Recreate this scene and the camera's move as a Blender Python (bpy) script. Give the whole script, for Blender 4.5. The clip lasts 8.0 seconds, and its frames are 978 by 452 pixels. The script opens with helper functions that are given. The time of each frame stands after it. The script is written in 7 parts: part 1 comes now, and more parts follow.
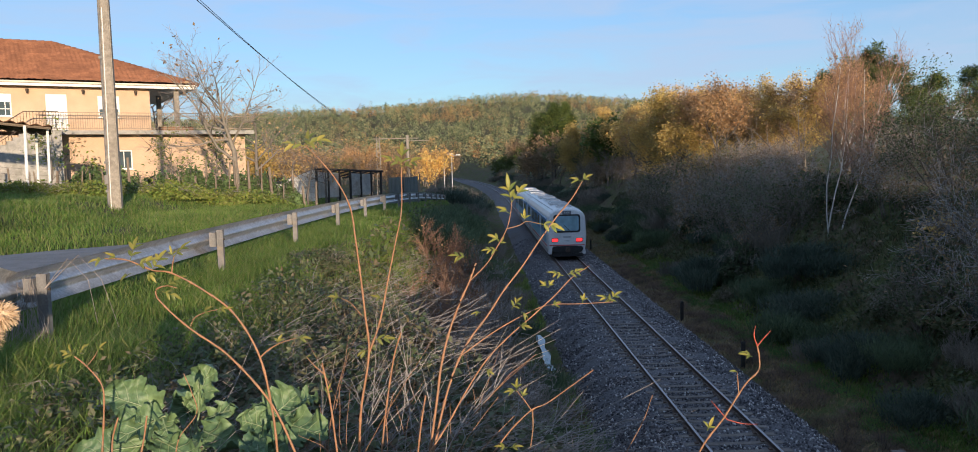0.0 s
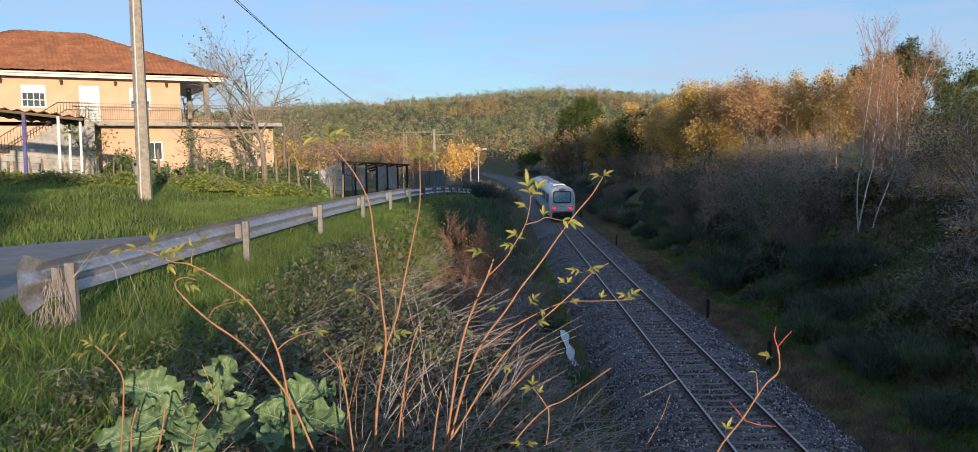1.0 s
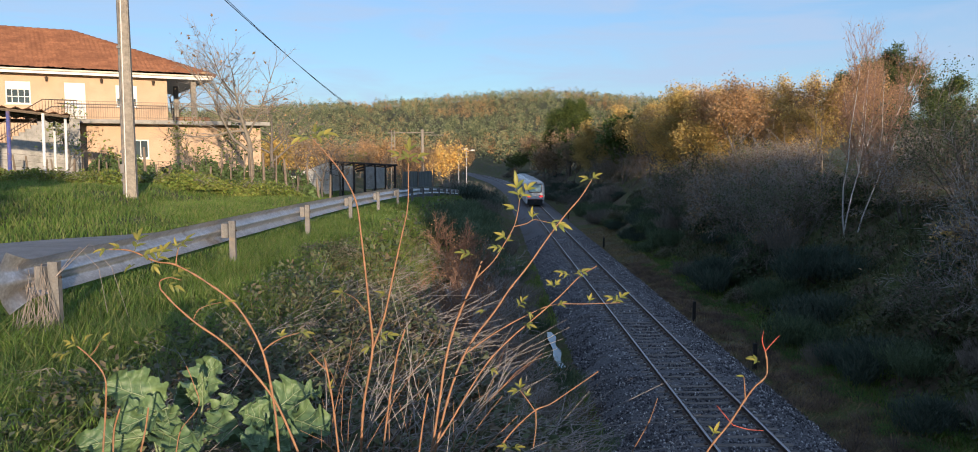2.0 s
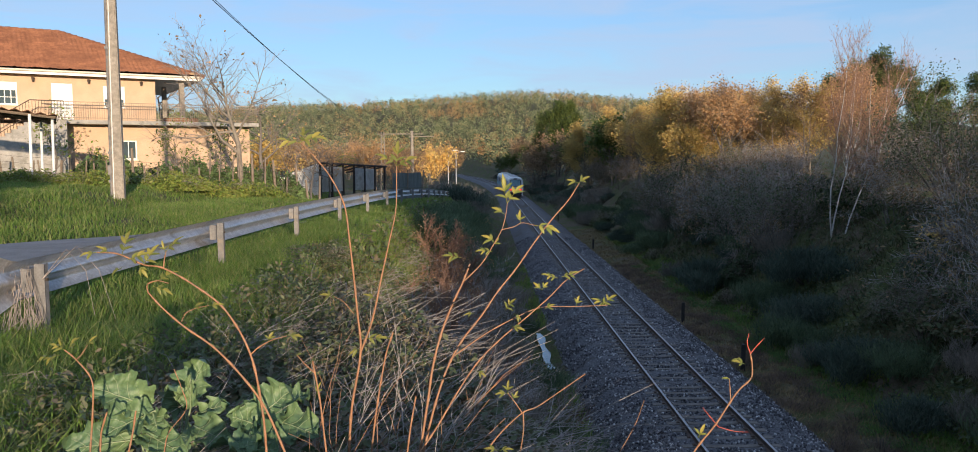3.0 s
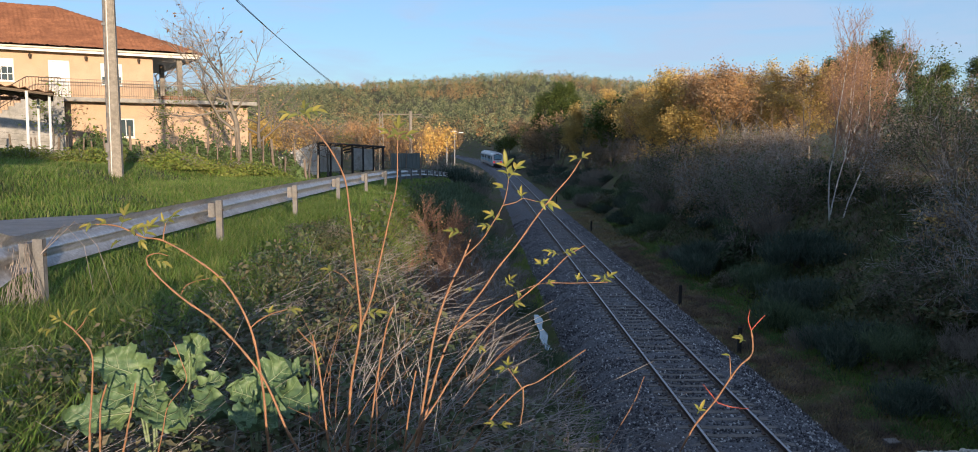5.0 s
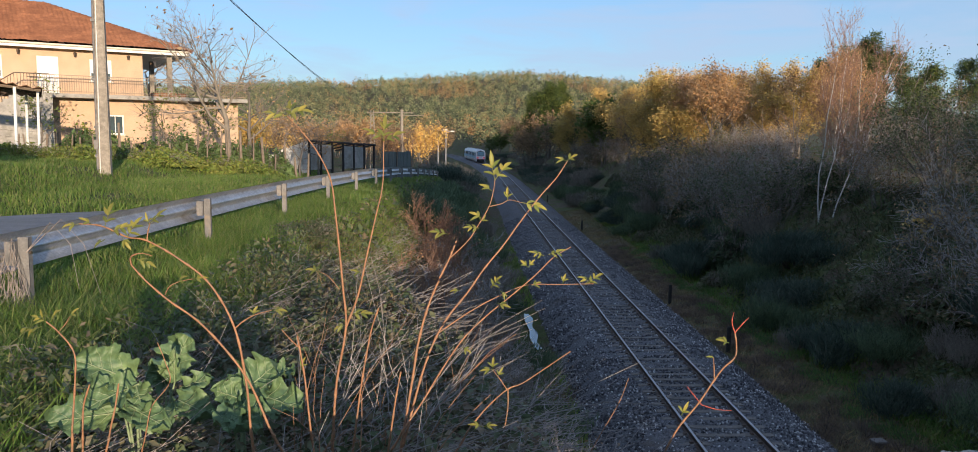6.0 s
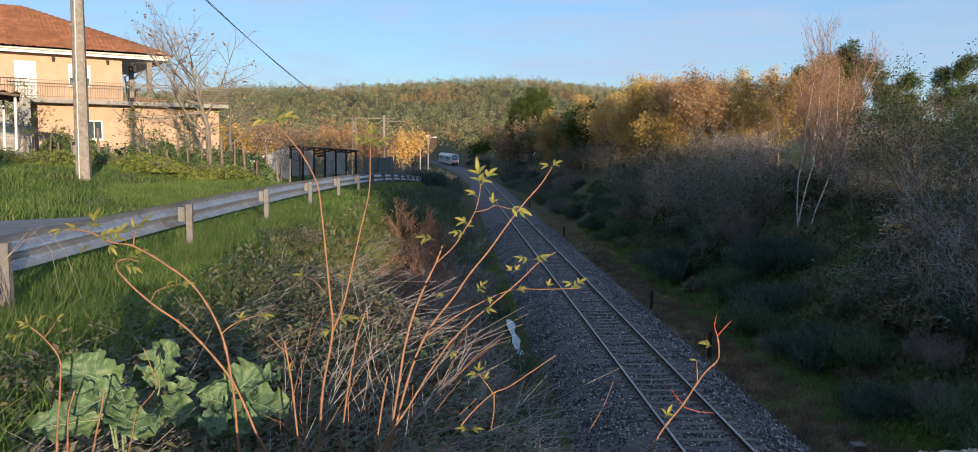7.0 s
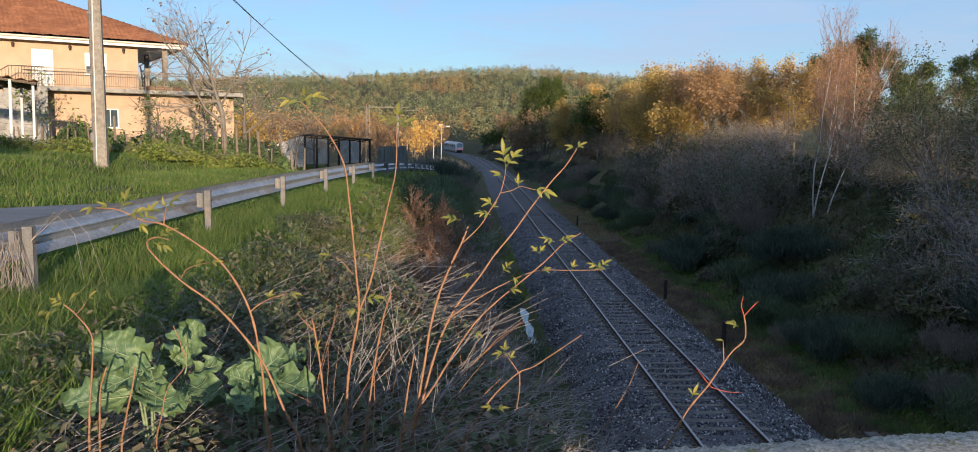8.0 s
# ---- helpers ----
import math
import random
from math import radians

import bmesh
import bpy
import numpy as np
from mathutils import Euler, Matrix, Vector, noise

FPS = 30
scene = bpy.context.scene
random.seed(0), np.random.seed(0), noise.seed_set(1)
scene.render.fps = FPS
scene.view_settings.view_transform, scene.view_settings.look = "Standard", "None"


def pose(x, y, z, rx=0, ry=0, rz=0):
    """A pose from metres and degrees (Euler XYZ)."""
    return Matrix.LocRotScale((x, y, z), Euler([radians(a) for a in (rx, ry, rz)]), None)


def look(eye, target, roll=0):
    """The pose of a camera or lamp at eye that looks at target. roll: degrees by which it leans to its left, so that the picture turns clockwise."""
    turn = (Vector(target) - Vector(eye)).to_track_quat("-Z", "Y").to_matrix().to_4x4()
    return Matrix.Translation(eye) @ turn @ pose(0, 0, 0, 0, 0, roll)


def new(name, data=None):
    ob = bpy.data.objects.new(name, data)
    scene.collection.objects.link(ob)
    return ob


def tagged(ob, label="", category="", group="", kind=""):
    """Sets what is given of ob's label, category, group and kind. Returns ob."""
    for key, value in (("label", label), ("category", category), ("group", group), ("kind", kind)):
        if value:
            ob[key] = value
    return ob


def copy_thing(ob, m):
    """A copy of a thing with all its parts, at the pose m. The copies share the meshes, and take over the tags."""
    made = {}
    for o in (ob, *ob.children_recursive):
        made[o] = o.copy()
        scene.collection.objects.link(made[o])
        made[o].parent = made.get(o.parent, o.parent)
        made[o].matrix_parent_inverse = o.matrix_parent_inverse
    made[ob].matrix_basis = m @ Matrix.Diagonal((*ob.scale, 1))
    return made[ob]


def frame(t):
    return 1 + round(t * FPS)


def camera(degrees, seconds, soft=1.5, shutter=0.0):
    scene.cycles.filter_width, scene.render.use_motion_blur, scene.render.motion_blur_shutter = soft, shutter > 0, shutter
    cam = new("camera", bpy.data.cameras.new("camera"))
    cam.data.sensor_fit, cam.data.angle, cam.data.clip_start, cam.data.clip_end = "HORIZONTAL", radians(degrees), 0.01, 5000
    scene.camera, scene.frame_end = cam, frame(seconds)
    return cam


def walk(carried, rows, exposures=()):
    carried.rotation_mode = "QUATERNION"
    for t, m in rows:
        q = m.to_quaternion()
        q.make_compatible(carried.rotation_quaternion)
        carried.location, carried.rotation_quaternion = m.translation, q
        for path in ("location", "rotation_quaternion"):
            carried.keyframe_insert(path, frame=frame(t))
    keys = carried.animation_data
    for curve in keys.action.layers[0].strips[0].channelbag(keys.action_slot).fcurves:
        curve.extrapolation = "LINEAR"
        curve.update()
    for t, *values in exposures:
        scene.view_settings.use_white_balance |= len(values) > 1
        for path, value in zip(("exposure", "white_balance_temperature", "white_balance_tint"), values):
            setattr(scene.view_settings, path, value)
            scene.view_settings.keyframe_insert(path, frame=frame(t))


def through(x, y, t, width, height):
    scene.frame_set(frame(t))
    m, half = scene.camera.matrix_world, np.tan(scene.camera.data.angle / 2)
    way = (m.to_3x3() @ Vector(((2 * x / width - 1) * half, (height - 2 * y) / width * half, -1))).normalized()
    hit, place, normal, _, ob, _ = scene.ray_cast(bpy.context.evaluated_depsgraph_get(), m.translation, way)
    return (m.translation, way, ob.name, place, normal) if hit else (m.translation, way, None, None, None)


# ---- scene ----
cam = camera(62.3, 8.0, soft=0.9)
PATH = [
    (0, (-6.601, -0.02, 7.391), (-6.572, 1.973, 7.229), -1.3),
    (0.15, (-6.59, -0.017, 7.392), (-6.594, 1.976, 7.227), -1.25),
    (0.3, (-6.581, -0.014, 7.393), (-6.611, 1.978, 7.225), -1.21),
    (0.5, (-6.578, -0.013, 7.393), (-6.616, 1.979, 7.225), -1.2),
    (1, (-6.572, -0.003, 7.394), (-6.607, 1.989, 7.219), -0.8),
    (2.5, (-6.576, 0.014, 7.397), (-6.566, 2.006, 7.227), -0.2),
    (3, (-6.568, -0.001, 7.403), (-6.547, 1.992, 7.234), -0.2),
    (3.5, (-6.576, -0.006, 7.393), (-6.547, 1.987, 7.221), -0.1),
    (4, (-6.585, 0.0, 7.379), (-6.557, 1.991, 7.194), 0.1),
    (4.5, (-6.586, 0.009, 7.375), (-6.563, 1.998, 7.168), 0.2),
    (6, (-6.56, 0.01, 7.388), (-6.512, 1.997, 7.171), 0.6),
    (6.5, (-6.564, -0.006, 7.385), (-6.491, 1.982, 7.175), 0.6),
    (7, (-6.575, -0.019, 7.389), (-6.483, 1.968, 7.187), 0.7),
    (7.5, (-6.591, -0.021, 7.38), (-6.496, 1.966, 7.177), 0.7),
    (8, (-6.625, -0.032, 7.355), (-6.564, 1.954, 7.127), 0.8),
]
walk(cam, [(t, look(eye, target, roll)) for t, eye, target, roll in PATH], [(0, 1.19, 6200, 14), (8, 1.19, 6200, 14)])

# ---- light ----
SUN_TO = Vector((0.33, -1.0, 0.0)).normalized()
SUN_EL = radians(6.5)
world = bpy.data.worlds.new("sky")
scene.world = world
world.use_nodes = True
wn = world.node_tree
wn.nodes.clear()
sky = wn.nodes.new("ShaderNodeTexSky")
sky.sky_type = "NISHITA"
sky.sun_disc = False
sky.sun_elevation = SUN_EL
sky.sun_rotation = math.atan2(SUN_TO.x, SUN_TO.y)
sky.air_density = 1.0
sky.dust_density = 0.2
sky.ozone_density = 3.0
bg = wn.nodes.new("ShaderNodeBackground")
bg.inputs["Strength"].default_value = 0.103
wout = wn.nodes.new("ShaderNodeOutputWorld")
# thin cirrus over the sky
tc = wn.nodes.new("ShaderNodeTexCoord")
sep = wn.nodes.new("ShaderNodeSeparateXYZ")
wn.links.new(tc.outputs["Generated"], sep.inputs[0])
mp = wn.nodes.new("ShaderNodeMapping")
mp.inputs["Scale"].default_value = (2.2, 1.0, 13.0)
mp.inputs["Rotation"].default_value = (0, radians(6), 0)
wn.links.new(tc.outputs["Generated"], mp.inputs[0])
cn = wn.nodes.new("ShaderNodeTexNoise")
cn.inputs["Scale"].default_value = 2.6
cn.inputs["Detail"].default_value = 7
cn.inputs["Roughness"].default_value = 0.55
cn.inputs["Distortion"].default_value = 0.6
wn.links.new(mp.outputs[0], cn.inputs["Vector"])
cr = wn.nodes.new("ShaderNodeMapRange")
cr.inputs["From Min"].default_value = 0.40
cr.inputs["From Max"].default_value = 0.66
cr.inputs["To Min"].default_value = 0.36
cr.inputs["To Max"].default_value = 0.8
wn.links.new(cn.outputs["Fac"], cr.inputs["Value"])
cm = wn.nodes.new("ShaderNodeMixRGB")
cm.inputs["Color2"].default_value = (2.75, 2.95, 3.3, 1)
wn.links.new(cr.outputs[0], cm.inputs["Fac"])
wn.links.new(sky.outputs[0], cm.inputs["Color1"])
bal = wn.nodes.new("ShaderNodeMixRGB")
bal.blend_type = "MULTIPLY"
bal.inputs["Fac"].default_value = 1.0
bal.inputs["Color2"].default_value = (0.77, 0.90, 1.03, 1)
wn.links.new(cm.outputs[0], bal.inputs["Color1"])
wn.links.new(bal.outputs[0], bg.inputs["Color"])
wn.links.new(bg.outputs[0], wout.inputs[0])

sun = new("sun", bpy.data.lights.new("sun", "SUN"))
sun.data.energy = 3.0
sun.data.angle = radians(0.6)
sun.data.color = (1.0, 0.78, 0.52)
sun.matrix_world = look(SUN_TO * 100 + Vector((0, 0, 100 * math.tan(SUN_EL))), (0, 0, 0))


# ---- small builders ----
def smooth(a, b, x):
    t = np.clip((x - a) / (b - a), 0, 1)
    return t * t * (3 - 2 * t)


def raw(name, verts, faces, mat=None, parent=None, label="", flat=True):
    """A mesh object out of vertices and faces."""
    me = bpy.data.meshes.new(name)
    me.from_pydata([tuple(v) for v in verts], [], [tuple(f) for f in faces])
    me.update()
    if mat:
        me.materials.append(mat)
    if not flat:
        me.shade_smooth()
    ob = new(name, me)
    if parent:
        ob.parent = parent
    if label:
        ob["label"] = label
    return ob


def fast(name, verts, faces, mats, parent=None, index=None, flat=True):
    """A large mesh out of numpy arrays; all faces have the same number of corners."""
    verts = np.asarray(verts, np.float32)
    faces = np.asarray(faces, np.int32)
    n, k = faces.shape
    me = bpy.data.meshes.new(name)
    me.vertices.add(len(verts))
    me.vertices.foreach_set("co", verts.ravel())
    me.loops.add(n * k)
    me.loops.foreach_set("vertex_index", faces.ravel())
    me.polygons.add(n)
    me.polygons.foreach_set("loop_start", np.arange(0, n * k, k, dtype=np.int32))
    me.polygons.foreach_set("loop_total", np.full(n, k, np.int32))
    for m in mats:
        me.materials.append(m)
    if index is not None:
        me.polygons.foreach_set("material_index", np.asarray(index, np.int32))
    me.update(calc_edges=True)
    if not flat:
        me.shade_smooth()
    ob = new(name, me)
    if parent:
        ob.parent = parent
    return ob


def part(name, bm, material, parent, label=""):
    """Links a bmesh as one mesh object under a thing or a part."""
    me = bpy.data.meshes.new(name)
    bm.to_mesh(me)
    bm.free()
    me.materials.append(material)
    ob = new(name, me)
    ob.parent = parent
    if label:
        ob["label"] = label
    return ob


def thing(name, m, label, category, group="", kind=""):
    ob = new(name)
    ob.empty_display_size = 0.2
    ob.matrix_world = m
    return tagged(ob, label, category, group, kind)


def box(bm, x0, x1, y0, y1, z0, z1, bevel=0.0):
    """A box, optionally with bevelled edges."""
    r = bmesh.ops.create_cube(bm, size=1.0, matrix=Matrix.Translation(((x0 + x1) / 2, (y0 + y1) / 2, (z0 + z1) / 2)) @ Matrix.Diagonal((x1 - x0, y1 - y0, z1 - z0, 1)))
    if bevel:
        es = list({e for v in r["verts"] for e in v.link_edges})
        bmesh.ops.bevel(bm, geom=es, offset=bevel, segments=2, affect="EDGES")
    return bm


def boxed(*a, bevel=0.0):
    return box(bmesh.new(), *a, bevel=bevel)


def rod(bm, a, b, r0, r1=None, n=8):
    """A tapered round bar from a to b."""
    a, b = Vector(a), Vector(b)
    r1 = r0 if r1 is None else r1
    m = Matrix.Translation((a + b) / 2) @ (b - a).to_track_quat("Z", "Y").to_matrix().to_4x4()
    bmesh.ops.create_cone(bm, cap_ends=True, segments=n, radius1=r0, radius2=r1, depth=(b - a).length, matrix=m)
    return bm


def tubes(lines, sides=4):
    """Tapered tubes along polylines: lines is a list of (points, radii). Returns vertices and quads."""
    vs, fs, base = [], [], 0
    ang = np.arange(sides) * 2 * np.pi / sides
    for pts, rad in lines:
        pts = np.asarray(pts, float)
        d = np.gradient(pts, axis=0)
        d /= np.linalg.norm(d, axis=1)[:, None] + 1e-9
        ref = np.where(np.abs(d[:, 2:3]) > 0.9, np.array([[1.0, 0, 0]]), np.array([[0, 0, 1.0]]))
        u = np.cross(d, ref)
        u /= np.linalg.norm(u, axis=1)[:, None] + 1e-9
        w = np.cross(d, u)
        ring = pts[:, None] + np.asarray(rad)[:, None, None] * (np.cos(ang)[None, :, None] * u[:, None] + np.sin(ang)[None, :, None] * w[:, None])
        n = len(pts)
        vs.append(ring.reshape(-1, 3))
        i = np.arange(n - 1)[:, None] * sides
        j = np.arange(sides)[None]
        k = (j + 1) % sides
        fs.append((base + np.stack([i + j, i + k, i + sides + k, i + sides + j], -1)).reshape(-1, 4))
        base += n * sides
    return np.concatenate(vs), np.concatenate(fs)


def leaves(centres, size, rng, up=0.3, long=1.6, bend=0.25, wide=0.8):
    """Small folded leaves (two quads that share a midrib) round the given centres. Returns vertices and quads."""
    c = np.asarray(centres, float)
    n = len(c)
    size = np.broadcast_to(np.asarray(size, float), (n,))[:, None]
    a = rng.normal(size=(n, 3)); a[:, 2] *= 0.6
    a /= np.linalg.norm(a, axis=1)[:, None] + 1e-9
    nrm = rng.normal(size=(n, 3)) + np.array([0, 0, up * 3])
    b = np.cross(a, nrm); b /= np.linalg.norm(b, axis=1)[:, None] + 1e-9
    nn = np.cross(b, a)
    h = size * 0.5
    p0 = c - a * h * long
    p1 = c + a * h * long - nn * h * bend
    s1 = c + b * h * wide + nn * h * bend
    s2 = c - b * h * wide + nn * h * bend
    v = np.stack([p0, s1, p1, s2], 1).reshape(-1, 3)
    i = np.arange(n)[:, None] * 4
    f = np.concatenate([i + np.array([[0, 1, 2]]), i + np.array([[0, 2, 3]])])
    return v, f


# ---- materials ----
def material(name, rough=0.8, metal=0.0, spec=None):
    m = bpy.data.materials.new(name)
    m.use_nodes = True
    b = m.node_tree.nodes["Principled BSDF"]
    b.inputs["Roughness"].default_value = rough
    b.inputs["Metallic"].default_value = metal
    if spec is not None:
        b.inputs["Specular IOR Level"].default_value = spec
    return m, m.node_tree, b


def noise_node(nt, scale, detail=5, rough=0.6, stretch=None, coord="Object", dist=0.0):
    t = nt.nodes.new("ShaderNodeTexCoord")
    n = nt.nodes.new("ShaderNodeTexNoise")
    n.inputs["Scale"].default_value = scale
    n.inputs["Detail"].default_value = detail
    n.inputs["Roughness"].default_value = rough
    n.inputs["Distortion"].default_value = dist
    if stretch:
        m = nt.nodes.new("ShaderNodeMapping")
        m.inputs["Scale"].default_value = stretch
        nt.links.new(t.outputs[coord], m.inputs[0])
        nt.links.new(m.outputs[0], n.inputs["Vector"])
    else:
        nt.links.new(t.outputs[coord], n.inputs["Vector"])
    return n


def ramp(nt, source, stops):
    r = nt.nodes.new("ShaderNodeValToRGB")
    e = r.color_ramp.elements
    while len(e) < len(stops):
        e.new(0.5)
    for el, (p, c) in zip(e, stops):
        el.position = p
        el.color = (*c, 1)
    nt.links.new(source, r.inputs[0])
    return r


def mix(nt, a, b, fac, kind="MIX"):
    m = nt.nodes.new("ShaderNodeMixRGB")
    m.blend_type = kind
    for sock, v in ((m.inputs["Fac"], fac), (m.inputs["Color1"], a), (m.inputs["Color2"], b)):
        if isinstance(v, (int, float)):
            sock.default_value = v
        elif isinstance(v, tuple):
            sock.default_value = (*v, 1)
        else:
            nt.links.new(v, sock)
    return m.outputs[0]


def bump(nt, b, height, strength=0.4, dist=0.02):
    n = nt.nodes.new("ShaderNodeBump")
    n.inputs["Strength"].default_value = strength
    n.inputs["Distance"].default_value = dist
    nt.links.new(height, n.inputs["Height"])
    nt.links.new(n.outputs[0], b.inputs["Normal"])


def surface(name, dark, light, scale=6, rough=0.8, metal=0.0, fine=60, relief=0.3, dist=0.01, stretch=None, dirt=None, dirt_scale=1.2, spec=None, dirt_at=(0.5, 0.7)):
    """Two-tone surface with coarse and fine variation, relief and optional stains."""
    m, nt, b = material(name, rough, metal, spec)
    n1 = noise_node(nt, scale, 4, 0.6, stretch)
    n2 = noise_node(nt, fine, 3, 0.6, stretch)
    mid = tuple((p + q) / 2 for p, q in zip(dark, light))
    r1 = ramp(nt, n1.outputs["Fac"], [(0.3, dark), (0.5, mid), (0.7, light)])
    r2 = ramp(nt, n2.outputs["Fac"], [(0.3, (0.72, 0.72, 0.72)), (0.7, (1.2, 1.2, 1.2))])
    c = mix(nt, r1.outputs[0], r2.outputs[0], 0.8, "MULTIPLY")
    if dirt:
        n3 = noise_node(nt, dirt_scale, 6, 0.7, None, "Object", 0.5)
        r3 = ramp(nt, n3.outputs["Fac"], [(dirt_at[0], (0, 0, 0)), (dirt_at[1], (1, 1, 1))])
        c = mix(nt, c, dirt, r3.outputs[0])
    nt.links.new(c, b.inputs["Base Color"])
    bump(nt, b, n2.outputs["Fac"], relief, dist)
    return m


def foliage(name, colors, rough=0.55, through=0.35, spec=0.3):
    """Leaves: colour varies from leaf to leaf, and light comes through."""
    m, nt, b = material(name, rough, 0, spec)
    g = nt.nodes.new("ShaderNodeNewGeometry")
    k = len(colors)
    r = ramp(nt, g.outputs["Random Per Island"], [(i / max(1, k - 1), c) for i, c in enumerate(colors)])
    n = noise_node(nt, 0.9, 3)
    r2 = ramp(nt, n.outputs["Fac"], [(0.3, (0.65, 0.65, 0.65)), (0.7, (1.25, 1.2, 1.1))])
    c = mix(nt, r.outputs[0], r2.outputs[0], 0.8, "MULTIPLY")
    oi = nt.nodes.new("ShaderNodeObjectInfo")
    r3 = ramp(nt, oi.outputs["Random"], [(0, (0.75, 0.78, 0.75)), (1, (1.2, 1.15, 1.1))])
    c = mix(nt, c, r3.outputs[0], 1.0, "MULTIPLY")
    nt.links.new(c, b.inputs["Base Color"])
    if through:
        t = nt.nodes.new("ShaderNodeBsdfTranslucent")
        nt.links.new(c, t.inputs["Color"])
        ms = nt.nodes.new("ShaderNodeMixShader")
        ms.inputs[0].default_value = through
        out = nt.nodes["Material Output"]
        nt.links.new(b.outputs[0], ms.inputs[1])
        nt.links.new(t.outputs[0], ms.inputs[2])
        nt.links.new(ms.outputs[0], out.inputs[0])
    return m


def glass(name, tint=(0.05, 0.07, 0.08), rough=0.05):
    m, nt, b = material(name, rough, 0, 0.8)
    n = noise_node(nt, 1.5, 3)
    r = ramp(nt, n.outputs["Fac"], [(0.3, tint), (0.7, tuple(c * 1.6 for c in tint))])
    nt.links.new(r.outputs[0], b.inputs["Base Color"])
    return m


def lamp_material(name, color, strength):
    m, nt, b = material(name, 0.3)
    b.inputs["Base Color"].default_value = (*color, 1)
    b.inputs["Emission Color"].default_value = (*color, 1)
    b.inputs["Emission Strength"].default_value = strength
    return m


M = {}
M["concrete"] = surface("concrete", (0.26, 0.25, 0.23), (0.42, 0.40, 0.36), 3, 0.9, fine=50, relief=0.5, dirt=(0.13, 0.13, 0.10), dirt_at=(0.52, 0.75))
M["pole_concrete"] = surface("pole_concrete", (0.21, 0.185, 0.155), (0.38, 0.34, 0.285), 9, 0.9, fine=45, relief=0.9, dist=0.02, dirt=(0.20, 0.18, 0.15), dirt_scale=3)
M["lichen_concrete"] = surface("lichen_concrete", (0.22, 0.20, 0.16), (0.80, 0.76, 0.66), 62, 0.95, fine=210, relief=1.0, dist=0.012, dirt=(0.30, 0.27, 0.09), dirt_scale=13, dirt_at=(0.56, 0.66))
M["galvanised"] = surface("galvanised", (0.42, 0.43, 0.46), (0.60, 0.605, 0.63), 5, 0.4, 0.75, fine=40, relief=0.12, dirt=(0.26, 0.22, 0.18), dirt_scale=2.2, dirt_at=(0.55, 0.75))
M["post_steel"] = surface("post_steel", (0.12, 0.12, 0.125), (0.22, 0.215, 0.21), 8, 0.65, 0.2, fine=60, relief=0.2, dirt=(0.24, 0.20, 0.16), dirt_scale=4)
M["asphalt"] = surface("asphalt", (0.14, 0.143, 0.15), (0.23, 0.23, 0.235), 2, 0.85, fine=120, relief=0.5, dirt=(0.20, 0.19, 0.17), dirt_scale=0.7)
M["render_wall"] = surface("render_wall", (0.50, 0.35, 0.235), (0.58, 0.415, 0.285), 1.2, 0.9, fine=40, relief=0.15, dirt=(0.52, 0.37, 0.23), dirt_scale=0.6, dirt_at=(0.55, 0.8))
M["white_paint"] = surface("white_paint", (0.70, 0.70, 0.68), (0.82, 0.81, 0.78), 3, 0.5, fine=40, relief=0.05)
M["eave_paint"] = surface("eave_paint", (0.66, 0.60, 0.48), (0.76, 0.70, 0.58), 2, 0.8, fine=30, relief=0.1)
M["roof_tile"] = surface("roof_tile", (0.17, 0.07, 0.036), (0.29, 0.125, 0.065), 1.5, 0.85, fine=9, relief=0.5, dist=0.03, dirt=(0.14, 0.055, 0.03), dirt_scale=0.8, dirt_at=(0.5, 0.72))
M["dark_iron"] = surface("dark_iron", (0.06, 0.045, 0.035), (0.12, 0.09, 0.07), 8, 0.6, 0.4)
M["rail_paint"] = surface("rail_paint", (0.20, 0.15, 0.10), (0.34, 0.26, 0.18), 8, 0.6, 0.0, fine=40)
M["window_glass"] = glass("window_glass")
M["rail_steel"] = surface("rail_steel", (0.08, 0.055, 0.042), (0.14, 0.10, 0.08), 4, 0.7, 0.3, fine=40, dirt=(0.16, 0.09, 0.06), dirt_scale=3)
M["rail_top"] = surface("rail_top", (0.34, 0.33, 0.33), (0.5, 0.48, 0.48), 6, 0.4, 0.9, fine=30, relief=0.05)
M["sleeper"] = surface("sleeper", (0.12, 0.105, 0.095), (0.25, 0.225, 0.20), 4, 0.9, fine=40, relief=0.5, dirt=(0.10, 0.085, 0.075), dirt_scale=2.0)
M["ballast"] = surface("ballast", (0.06, 0.06, 0.068), (0.22, 0.22, 0.235), 16, 0.9, fine=28, relief=1.0, dist=0.05, dirt=(0.10, 0.08, 0.07), dirt_scale=0.7)
M["wood_old"] = surface("wood_old", (0.13, 0.10, 0.075), (0.27, 0.22, 0.17), 6, 0.9, fine=50, relief=0.5, stretch=(4, 4, 0.6))
M["bark_tone"] = surface("bark_tone", (0.16, 0.14, 0.115), (0.28, 0.245, 0.20), 5, 0.9)
M["creosote"] = surface("creosote", (0.016, 0.014, 0.013), (0.04, 0.034, 0.03), 6, 0.8, fine=40)
M["water"] = material("water", 0.04, 0, 0.9)[0]
M["water"].node_tree.nodes["Principled BSDF"].inputs["Base Color"].default_value = (0.03, 0.04, 0.045, 1)

